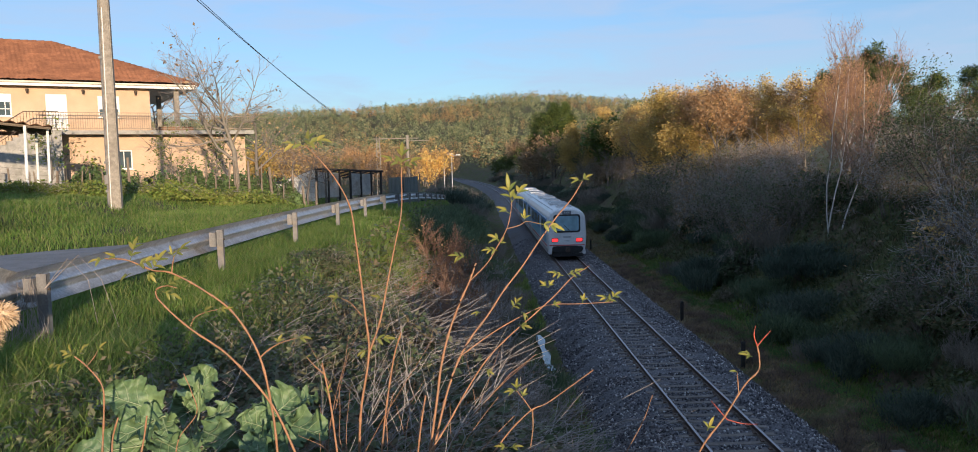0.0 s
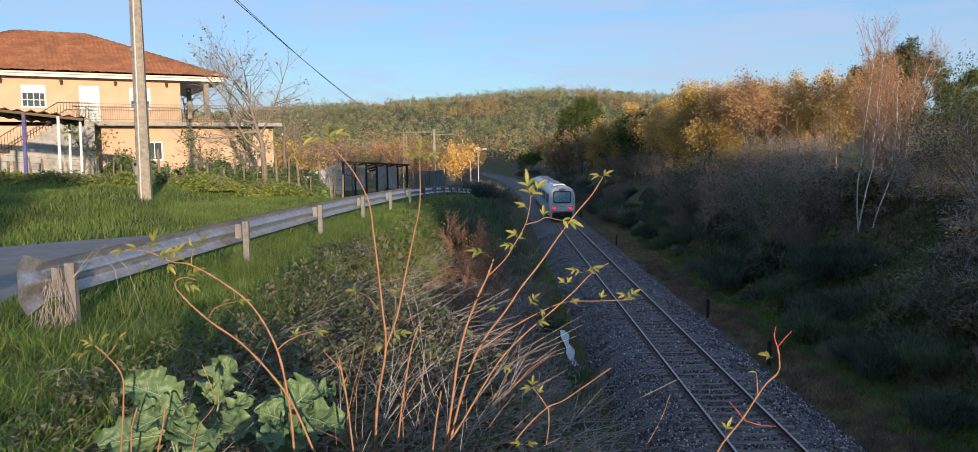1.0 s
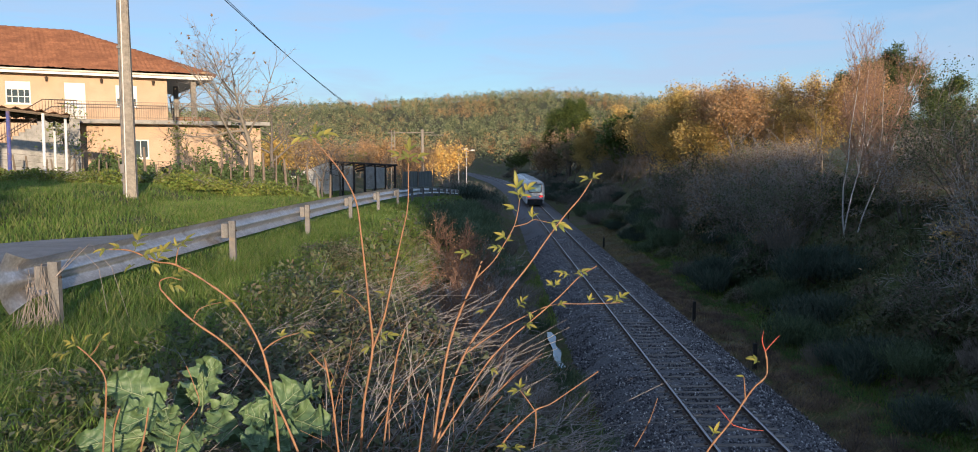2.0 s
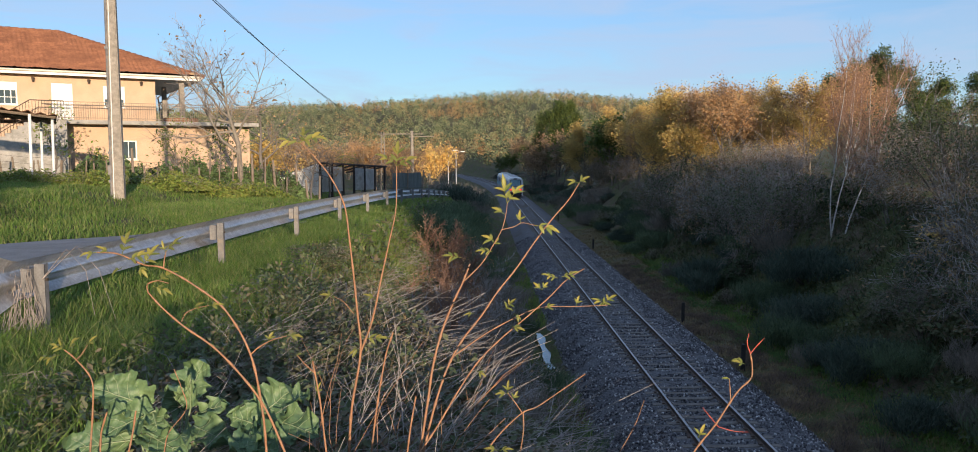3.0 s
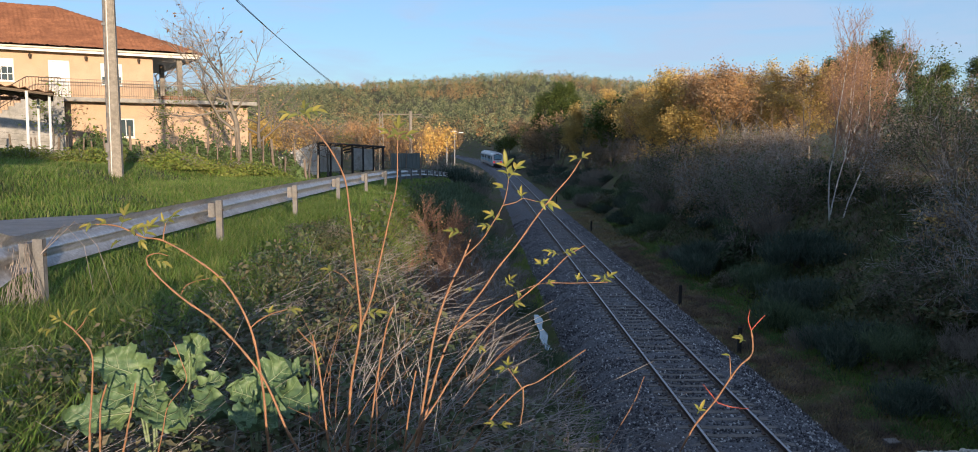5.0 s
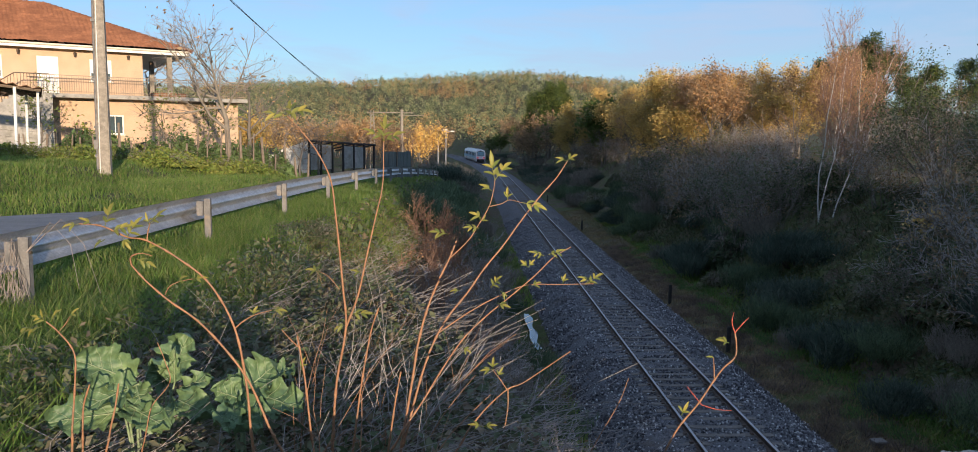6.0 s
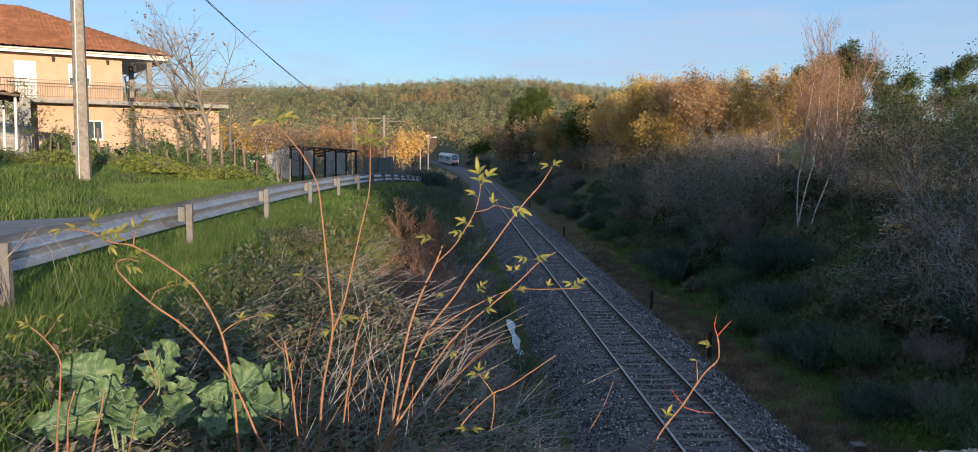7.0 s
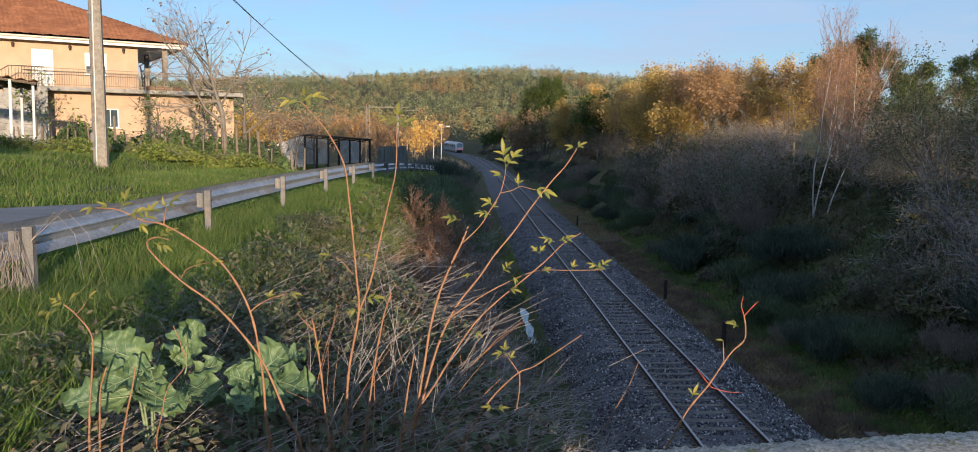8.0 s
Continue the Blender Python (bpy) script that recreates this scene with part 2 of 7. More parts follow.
# ---- ground ----
def bend(y):
    """Sideways place of the track's centre line: straight, then a wide curve."""
    y = np.asarray(y, float)
    d = np.clip(y - 140, 0, 320)
    return -d * d / 3000 - np.clip(y - 460, 0, None) * 0.2133


def terrace(y):
    """Height of the ground beside the road."""
    y = np.asarray(y, float)
    z = 5.93 - 0.00063 * np.clip(y - 6.6, 0, 38.4) ** 2
    return z - 0.045 * np.clip(y - 45, 0, 65) - 0.006 * np.clip(y - 110, 0, 200)


def edge_x(y):
    return -6.2 - 2.7 * smooth(3.2, 11, np.asarray(y, float))


def ground(x, y):
    x, y = np.asarray(x, float), np.asarray(y, float)
    X = x - bend(y)
    bed = -0.78
    zt = terrace(y)
    e = edge_x(y)
    t = np.clip((X + 4.3) / (e + 4.3), 0, 1)
    z = np.where(X < -4.3, bed + (zt - bed) * (0.82 * t + 0.18 * smooth(0, 1, t)), bed)
    # bank and gardens beyond the road
    bank = 0.42 * smooth(-15.6, -17.6, X) + 0.035 * np.clip(-X - 17, 0, 60)
    bank = bank * smooth(-20, 5, y) + 0.22 * smooth(-12.9, -14.8, X) * smooth(14.5, 17.5, y) * smooth(36, 33, y)
    z = z + np.where(X < -12.9, bank, 0)
    top = 4.4 - 2.0 * smooth(120, 300, y)
    r = np.clip(X - 6.3, 0, None)
    rise = np.minimum(0.74 * r, top + 0.6 + 0.07 * np.minimum(r, 30))
    z = np.where(X > 3.2, bed + 0.25 * smooth(3.2, 6.3, X) + rise, z)
    # shallow ditch beside the ballast
    z = z - 0.22 * np.exp(-((X + 3.85) / 0.35) ** 2)
    # wooded hill
    hill = smooth(320, 1250, y + 0.08 * x)
    z = z + hill * (79 - 0.055 * np.clip(x, 0, None) + 0.01 * x + 8 * np.sin(x * 0.0063 + 1.0) + 3.0 * np.sin(x * 0.018))
    # roughness
    w = 0.10 * np.sin(x * 1.7 + y * 0.6) * np.sin(y * 1.3 - x * 0.4) + 0.05 * np.sin(x * 4.1 + 2) * np.sin(y * 3.7)
    slope = np.where((X < -4.6) & (X > e - 0.5), 1.0, 0.0) + np.where(X > 6.6, 1.6, 0.0) + np.where(X < -17, 0.6, 0)
    return z + w * slope


def strip(a, b, n):
    return np.linspace(a, b, n, endpoint=False)


gx = np.concatenate([strip(-1600, -120, 28), strip(-120, -40, 24), strip(-40, -20, 30), strip(-20, -3, 70), strip(-3, 3, 8), strip(3, 24, 60), strip(24, 60, 30), strip(60, 1600, 34), [1600.0]])
gy = np.concatenate([strip(-300, -20, 20), strip(-20, 2, 20), strip(2, 30, 110), strip(30, 90, 110), strip(90, 200, 70), strip(200, 400, 50), strip(400, 1300, 80), np.linspace(1300, 4000, 14)])
GX, GY = np.meshgrid(gx, gy)
GZ = ground(GX, GY)
GV = np.stack([GX, GY, GZ], -1).reshape(-1, 3)
nx = len(gx)
ii = (np.arange(len(gy) - 1)[:, None] * nx + np.arange(nx - 1)[None]).reshape(-1, 1)
GF = ii + np.array([[0, 1, nx + 1, nx]])


def ground_material():
    m, nt, b = material("earth_and_grass", 0.95, 0, 0.2)
    n1 = noise_node(nt, 0.5, 6, 0.65)
    n2 = noise_node(nt, 9, 5, 0.7)
    n3 = noise_node(nt, 60, 3, 0.6)
    c1 = ramp(nt, n2.outputs["Fac"], [(0.3, (0.05, 0.065, 0.022)), (0.5, (0.085, 0.105, 0.032)), (0.7, (0.13, 0.145, 0.05))])
    c2 = ramp(nt, n2.outputs["Fac"], [(0.3, (0.08, 0.062, 0.045)), (0.5, (0.12, 0.094, 0.066)), (0.7, (0.18, 0.145, 0.105))])
    f = ramp(nt, n1.outputs["Fac"], [(0.42, (0, 0, 0)), (0.58, (1, 1, 1))])
    c = mix(nt, c1.outputs[0], c2.outputs[0], f.outputs[0])
    g = ramp(nt, n3.outputs["Fac"], [(0.3, (0.6, 0.6, 0.6)), (0.7, (1.25, 1.25, 1.25))])
    c = mix(nt, c, g.outputs[0], 0.9, "MULTIPLY")
    nt.links.new(c, b.inputs["Base Color"])
    bump(nt, b, n2.outputs["Fac"], 0.8, 0.08)
    return m


M["ground"] = ground_material()
land = fast("ground", GV, GF, [M["ground"]], flat=False)
tagged(land, "grassy and earthy ground with a railway cutting", "ground", "", "structure")


def sheet(name, x0, x1, ys, lift, mat, label, follow=False, cols=8):
    """A strip laid on the ground between two edges."""
    ys = np.asarray(ys, float)
    xs = np.linspace(0, 1, cols)
    X = (x0(ys)[:, None] * (1 - xs) + x1(ys)[:, None] * xs)
    Y = np.repeat(ys[:, None], cols, 1)
    Z = (terrace(Y) if follow else ground(X, Y)) + lift
    V = np.stack([X, Y, Z], -1).reshape(-1, 3)
    i = (np.arange(len(ys) - 1)[:, None] * cols + np.arange(cols - 1)[None]).reshape(-1, 1)
    ob = fast(name, V, i + np.array([[0, 1, cols + 1, cols]]), [mat], flat=False)
    return tagged(ob, label, name, "", "structure")


def guard_x(y):
    return -10.07 + 0.022 * (np.asarray(y, float) - 6.6)


def lane_far(y):
    """Far edge of the lane, which narrows past the junction by the bridge."""
    return guard_x(y) - 5.3 + 2.3 * smooth(13.2, 16.6, np.asarray(y, float))


road = sheet("road", lane_far, lambda y: guard_x(y) - 1.45 + 0.5 * smooth(13.2, 16.6, y), np.linspace(1.6, 130, 120), 0.05, M["asphalt"], "narrow worn grey asphalt lane", True)
drive = sheet("driveway", lambda y: 0 * y - 31, lambda y: guard_x(y) - 2.9, np.linspace(38.5, 41.5, 5), 0.05, M["asphalt"], "narrow asphalt side track between the gardens", cols=24)


# ---- bridge the camera stands on ----
def bridge():
    ob = thing("bridge", pose(-6.62, 0, 0, 0, 0, 8.0), "old concrete road bridge with a lichen-covered parapet", "bridge", "", "structure")
    part("deck", boxed(-14, 30, -6.4, 2.1, 5.2, 5.84), M["asphalt"], ob)
    for y0, y1 in ((1.805, 2.155), (-6.4, -6.04)):
        bm = boxed(-0.28, 30, y0, y1, 5.84, 6.387)
        part("parapet_wall", bm, M["concrete"], ob)
        # coping with an uneven, weathered upper face
        xs = np.concatenate([np.linspace(-0.33, 5.2, 560), np.linspace(5.25, 30, 80)])
        sec = [(-0.05, -0.07), (-0.05, 0.0), (-0.03, 0.022), (0.08, 0.028), (0.2, 0.03), (0.33, 0.026), (0.40, 0.012), (0.41, -0.01), (0.41, -0.07)]
        rng = np.random.default_rng(4)
        V = []
        for x in xs:
            for j, (dy, dz) in enumerate(sec):
                r = rng.normal(0, 0.0026) if 0 < j < len(sec) - 1 else 0
                V.append((x, y0 + dy + r, 6.40 + dz + r + 0.0008 * math.sin(x * 5 + j)))
        k = len(sec)
        F = [(i * k + j, (i + 1) * k + j, (i + 1) * k + j + 1, i * k + j + 1) for i in range(len(xs) - 1) for j in range(k - 1)]
        c = raw("coping", V, F, M["lichen_concrete"], ob, "weathered coping spotted with lichen", flat=False)
    for x0, x1 in ((-2.6, 0.5), (13.2, 16)):
        part("abutment", boxed(x0, x1, -6.0, 2.05, -2.0, 5.2), M["concrete"], ob)
    return ob


bridge()


# ---- railway track ----
def track_dir(y):
    return (float(bend(y + 0.5)) - float(bend(y - 0.5)))


def railway():
    ob = thing("railway_track", pose(0, 0, 0), "single broad-gauge railway track on dark ballast", "railway track", "", "structure")
    ys = np.concatenate([np.arange(-40, 140, 5.0), np.arange(140, 520, 4.0)])
    # ballast bed
    sec = [(-3.35, -0.85), (-2.75, -0.52), (-2.25, -0.25), (-1.9, -0.18), (-0.95, -0.17), (0.0, -0.175), (0.95, -0.17), (1.9, -0.18), (2.25, -0.25), (2.75, -0.52), (3.35, -0.85)]
    yb = np.concatenate([np.arange(-40, 10, 2.0), np.arange(10, 120, 0.5), np.arange(120, 520, 3.0)])
    rng = np.random.default_rng(2)
    V = [(x + float(bend(y)) + rng.normal(0, 0.05) * (abs(x) > 2), y, z + rng.normal(0, 0.018)) for y in yb for x, z in sec]
    k = len(sec)
    F = [(i * k + j, i * k + j + 1, (i + 1) * k + j + 1, (i + 1) * k + j) for i in range(len(yb) - 1) for j in range(k - 1)]
    raw("ballast_bed", V, F, M["ballast"], ob, "dark grey crushed-stone ballast", flat=False)
    # rails
    prof = [(-0.075, -0.172), (0.075, -0.172), (0.075, -0.158), (0.012, -0.135), (0.01, -0.05), (0.036, -0.035), (0.036, -0.006), (0.030, 0.0), (-0.030, 0.0), (-0.036, -0.006), (-0.036, -0.035), (-0.01, -0.05), (-0.012, -0.135), (-0.075, -0.158)]
    for side in (-0.868, 0.868):
        n = len(prof)
        V = [(side + px + float(bend(y)), y, pz) for y in ys for px, pz in prof]
        F = [(i * n + j, i * n + (j + 1) % n, (i + 1) * n + (j + 1) % n, (i + 1) * n + j) for i in range(len(ys) - 1) for j in range(n)]
        r = raw("rail", V, F, M["rail_steel"], ob, "rusty rail with a polished running face")
        r.data.materials.append(M["rail_top"])
        r.data.polygons.foreach_set("material_index", [1 if j in (6, 7, 8) else 0 for i in range(len(ys) - 1) for j in range(n)])
    return ob


TRACK = railway()
stream_y = np.linspace(31, 37.5, 30)
water = sheet("water", lambda y: -4.0 + 0.05 * np.sin(y * 1.7), lambda y: -3.70 + 0.06 * np.sin(y * 2.3), stream_y, 0.13, M["water"], "narrow ditch of still water reflecting the sky", cols=3)


# ---- train ----
M["train_white"] = surface("train_white", (0.66, 0.67, 0.68), (0.78, 0.79, 0.80), 1.5, 0.35, fine=20, relief=0.02, dirt=(0.52, 0.51, 0.50), dirt_scale=0.9, dirt_at=(0.55, 0.85))
M["train_blue"] = surface("train_blue", (0.05, 0.17, 0.36), (0.08, 0.23, 0.44), 1.5, 0.35, fine=20, relief=0.02)
M["train_cyan"] = surface("train_cyan", (0.22, 0.46, 0.58), (0.28, 0.54, 0.66), 1.5, 0.35, fine=20, relief=0.02)
M["train_red"] = surface("train_red", (0.45, 0.03, 0.04), (0.55, 0.05, 0.05), 3, 0.4)
M["train_grey"] = surface("train_grey", (0.34, 0.35, 0.36), (0.48, 0.49, 0.50), 3, 0.6, fine=20)
M["train_black"] = surface("train_black", (0.012, 0.012, 0.014), (0.03, 0.03, 0.032), 4, 0.6)
# the pale blue base colour paints a sky reflection into the windscreen
M["cab_glass_sky"] = glass("cab_glass_sky", (0.20, 0.32, 0.38), 0.12)
M["tail_red"] = lamp_material("tail_red", (1.0, 0.03, 0.03), 0.9)
M["display"] = surface("display", (0.10, 0.11, 0.13), (0.2, 0.21, 0.24), 20, 0.4)
CAR = 22.6


def section(scale=1.0, low=0.62):
    """Half-rounded carbody section, from the sill round the roof to the other sill."""
    half = [(1.36, low), (1.43, 1.0), (1.47, 1.5), (1.47, 2.1), (1.43, 2.8), (1.36, 3.15), (1.22, 3.42), (0.98, 3.60), (0.6, 3.71), (0.0, 3.75)]
    pts = half + [(-x, z) for x, z in reversed(half[:-1])]
    return [(x * scale, low + (z - low) * (0.5 + scale / 2)) for x, z in pts]


def rounded(bm, w, h, r, cx, cz, y0, y1, n=5):
    """An upright plate with rounded corners, between y0 and y1."""
    ring = []
    for sx, sz, a0 in ((1, 1, 0), (-1, 1, 90), (-1, -1, 180), (1, -1, 270)):
        for i in range(n + 1):
            a = radians(a0 + 90 * i / n)
            ring.append((cx + sx * (w / 2 - r) + r * math.cos(a), cz + sz * (h / 2 - r) + r * math.sin(a)))
    f = [bm.verts.new((x, y0, z)) for x, z in ring]
    b = [bm.verts.new((x, y1, z)) for x, z in ring]
    bm.faces.new(f)
    bm.faces.new(list(reversed(b)))
    for i in range(len(ring)):
        j = (i + 1) % len(ring)
        bm.faces.new((f[j], f[i], b[i], b[j]))
    return bm


def railcar(label):
    ob = thing("railcar", pose(0, 0, 0), label, "railcar", "cars of the train")
    # body: rings along the car, drawn in at both ends
    stations = [(0.0, 0.90), (0.04, 0.945), (0.14, 0.975), (0.34, 0.995), (0.6, 1.0), (CAR - 0.5, 1.0), (CAR - 0.2, 0.99), (CAR, 0.95)]
    V, F = [], []
    for y, s in stations:
        V += [(x, y, z) for x, z in section(s)]
    n = len(section())
    for i in range(len(stations) - 1):
        for j in range(n):
            k = (j + 1) % n
            F.append((i * n + j, (i + 1) * n + j, (i + 1) * n + k, i * n + k))
    F.append(tuple(range(n)))
    F.append(tuple(reversed(range((len(stations) - 1) * n, len(stations) * n))))
    body = raw("body", V, F, M["train_white"], ob, "white rounded carbody")
    # end face
    part("windscreen_surround", rounded(bmesh.new(), 1.98, 1.34, 0.2, 0, 2.62, -0.022, 0.02), M["train_black"], ob)
    part("windscreen", rounded(bmesh.new(), 1.74, 1.10, 0.14, 0, 2.63, -0.034, 0.0), M["cab_glass_sky"], ob, "windscreen with a painted pale blue sky reflection")
    part("destination_display", rounded(bmesh.new(), 0.66, 0.26, 0.05, 0, 3.43, -0.03, 0.1), M["display"], ob)
    bars = bmesh.new()
    for i in range(3):
        box(bars, -0.2 + i * 0.15, -0.1 + i * 0.15, -0.036, -0.026, 3.37, 3.49)
    part("display_text", bars, M["train_grey"], ob)
    part("wiper", rod(bmesh.new(), (-0.25, -0.05, 2.55), (0.35, -0.05, 1.9), 0.02), M["train_black"], ob)
    for sx in (-1, 1):
        h = part("tail_light_housing", rounded(bmesh.new(), 0.50, 0.30, 0.05, sx * 0.90, 1.40, -0.02, 0.05), M["train_black"], ob)
        part("tail_light", rounded(bmesh.new(), 0.42, 0.22, 0.04, sx * 0.90, 1.40, -0.034, -0.015), M["tail_red"], h, "glowing red tail light")
    part("marking_bar", rounded(bmesh.new(), 0.56, 0.11, 0.03, 0, 1.62, -0.014, 0.0), M["train_grey"], ob)
    part("number_bar", rounded(bmesh.new(), 0.3, 0.06, 0.02, 0, 1.33, -0.014, 0.0), M["train_grey"], ob)
    part("red_line", boxed(-1.30, 1.30, -0.014, 0.01, 0.98, 1.05), M["train_red"], ob)
    part("coupler_recess", rounded(bmesh.new(), 1.75, 0.6, 0.12, 0, 0.66, -0.03, 0.4), M["train_black"], ob)
    cp = bmesh.new()
    rod(cp, (0, -0.45, 0.72), (0, 0.2, 0.72), 0.09)
    box(cp, -0.16, 0.16, -0.6, -0.4, 0.55, 0.9, 0.03)
    part("coupler", cp, M["dark_iron"], ob)
    for sx in (-1, 1):
        b = rod(bmesh.new(), (sx * 0.95, -0.32, 0.78), (sx * 0.95, 0.1, 0.78), 0.09)
        rod(b, (sx * 0.95, -0.37, 0.78), (sx * 0.95, -0.31, 0.78), 0.2, n=14)
        part("buffer", b, M["train_black"], ob)
    part("snow_guard", boxed(-1.15, 1.15, -0.12, 0.02, 0.18, 0.42, bevel=0.03), M["train_black"], ob)
    for sx in (-1, 1):
        part("step", boxed(sx * 1.25 - 0.12, sx * 1.25 + 0.12, -0.02, 0.5, 0.36, 0.64, bevel=0.02), M["train_white"], ob)
    # sides
    for sx in (-1, 1):
        x0, x1 = sorted((sx * 1.40, sx * 1.484))
        w = boxed(x0, x1, 0.9, CAR - 0.5, 1.15, 1.78)
        part("cyan_band", w, M["train_cyan"], ob)
        x0, x1 = sorted((sx * 1.36, sx * 1.486))
        part("blue_band", boxed(x0, x1, 0.9, CAR - 0.5, 1.784, 2.95), M["train_blue"], ob)
        x0, x1 = sorted((sx * 1.36, sx * 1.496))
        for i in range(11):
            y = 1.5 + i * 1.86
            if i in (2, 8):
                part("door", boxed(x0, x1, y, y + 1.3, 0.72, 2.92, bevel=0.02), M["train_white"], ob)
                continue
            part("side_window", boxed(x0, x1, y, y + 1.35, 1.98, 2.78, bevel=0.02), M["window_glass"], ob)
        x0, x1 = sorted((sx * 1.38, sx * 1.455))
        part("sill_line", boxed(x0, x1, 0.6, CAR - 0.4, 0.9, 0.97), M["train_red"], ob)
        part("skirt", boxed(*sorted((sx * 1.28, sx * 1.38)), 0.8, CAR - 0.6, 0.36, 0.70), M["train_grey"], ob)
    # roof gear
    for y0, l, w, hgt in ((1.6, 1.4, 1.2, 0.08), (5.0, 2.6, 1.5, 0.12), (11.0, 1.8, 1.3, 0.10), (15.5, 2.8, 1.5, 0.13), (20.3, 1.2, 1.1, 0.08)):
        u = part("roof_unit", boxed(-w / 2, w / 2, y0, y0 + l, 3.70, 3.74 + hgt, bevel=0.05), M["train_white"], ob, "white roof equipment box")
        g = bmesh.new()
        for i in range(4):
            box(g, -w / 2 + 0.12, w / 2 - 0.12, y0 + 0.12 + i * (l - 0.24) / 4, y0 + 0.06 + (i + 1) * (l - 0.24) / 4, 3.75 + hgt, 3.77 + hgt)
        part("grille", g, M["train_grey"], u)
    for sx in (-1, 1):
        hr = bmesh.new()
        rod(hr, (sx * 1.0, 0.5, 3.62), (sx * 1.0, CAR - 0.6, 3.62), 0.025, n=6)
        part("gutter", hr, M["train_grey"], ob)
    # running gear
    part("underframe", boxed(-1.1, 1.1, 0.7, CAR - 0.5, 0.42, 0.64), M["train_black"], ob)
    for yb in (3.2, CAR - 3.6):
        bg_ = part("bogie", boxed(-1.05, 1.05, yb - 1.5, yb + 1.5, 0.3, 0.55, bevel=0.04), M["train_black"], ob)
        for dy in (-1.15, 1.15):
            ax = bmesh.new()
            rod(ax, (-0.95, yb + dy, 0.43), (-0.80, yb + dy, 0.43), 0.43, n=18)
            rod(ax, (0.80, yb + dy, 0.43), (0.95, yb + dy, 0.43), 0.43, n=18)
            rod(ax, (-0.9, yb + dy, 0.43), (0.9, yb + dy, 0.43), 0.07)
            part("wheelset", ax, M["dark_iron"], bg_)
    bel = boxed(-1.0, 1.0, CAR - 0.05, CAR + 0.32, 0.9, 3.3, bevel=0.06)
    part("gangway_bellows", bel, M["train_black"], ob)
    return ob


rear_car = railcar("white and blue diesel railcar with lit red tail lights")
front_car = copy_thing(rear_car, pose(0, 24, 0))
tagged(front_car, "white and blue diesel railcar at the head of the train")


# ---- guardrail ----
def rail_top(y):
    return 6.60 - 0.00063 * max(0.0, y - 6.6) ** 2 if y < 45 else 5.67 - 0.05 * (y - 45)


def guardrail():
    ob = thing("guardrail", pose(0, 0, 0), "galvanised W-beam guardrail on steel posts with a fishtail end", "guardrail")
    # W-beam section: depth towards the road, height from the top
    w = [(0.0, 0.0), (0.02, -0.012), (0.075, -0.055), (0.083, -0.075), (0.075, -0.098), (0.01, -0.140), (0.0, -0.155), (0.01, -0.170), (0.075, -0.212), (0.083, -0.235), (0.075, -0.255), (0.02, -0.298), (0.0, -0.31)]
    def sweep(name, ya, yb, n, flare=False, label=""):
        V, F = [], []
        for i in range(n + 1):
            y = ya + (yb - ya) * i / n
            x = float(guard_x(y)) - 0.13
            z = rail_top(y)
            for d, h in w:
                k, dd = 1.0, d
                if flare:
                    s = 1 - i / n
                    k = 1 + 0.55 * s ** 1.5
                    dd = d * (1 - 0.8 * s)
                    x_ = x - 0.04 * s * s - dd
                    yy = y + 0.10 * s * (1 - 4 * ((h + 0.155) / 0.31) ** 2) * -1
                    V.append((x_, yy, z - 0.155 + (h + 0.155) * k))
                else:
                    V.append((x - dd, y, z + h))
        m = len(w)
        for i in range(n):
            for j in range(m - 1):
                F.append((i * m + j, (i + 1) * m + j, (i + 1) * m + j + 1, i * m + j + 1))
        b = raw(name, V, F, M["galvanised"], ob, label, flat=False)
        sol = b.modifiers.new("thick", "SOLIDIFY")
        sol.thickness = 0.004
        sol.use_rim = False
        return b
    sweep("fishtail_end", 6.10, 6.36, 10, True, "bent fishtail end piece")
    y = 6.31
    while y < 60:
        sweep("beam", y, y + 3.992, 4)
        y += 4.0
    for i in range(14):
        y = 6.62 + i * 4.0 - (0.2 if i == 0 else 0)
        x, z = float(guard_x(y)), rail_top(y)
        g = float(ground(x, y)) - 0.25
        bm = bmesh.new()
        box(bm, x - 0.045, x + 0.035, y - 0.004, y + 0.004, g, z - 0.03)
        box(bm, x - 0.045, x - 0.037, y, y + 0.055, g, z - 0.03)
        box(bm, x + 0.027, x + 0.035, y, y + 0.055, g, z - 0.03)
        p = part("post", bm, M["post_steel"], ob)
        part("spacer", boxed(x - 0.13, x - 0.047, y - 0.05, y + 0.09, z - 0.25, z - 0.06, bevel=0.006), M["post_steel"], p)
        bo = bmesh.new()
        rod(bo, (x - 0.06, y + 0.02, z - 0.155), (x + 0.05, y + 0.02, z - 0.155), 0.012)
        part("bolt", bo, M["dark_iron"], p)
    return ob


guardrail()


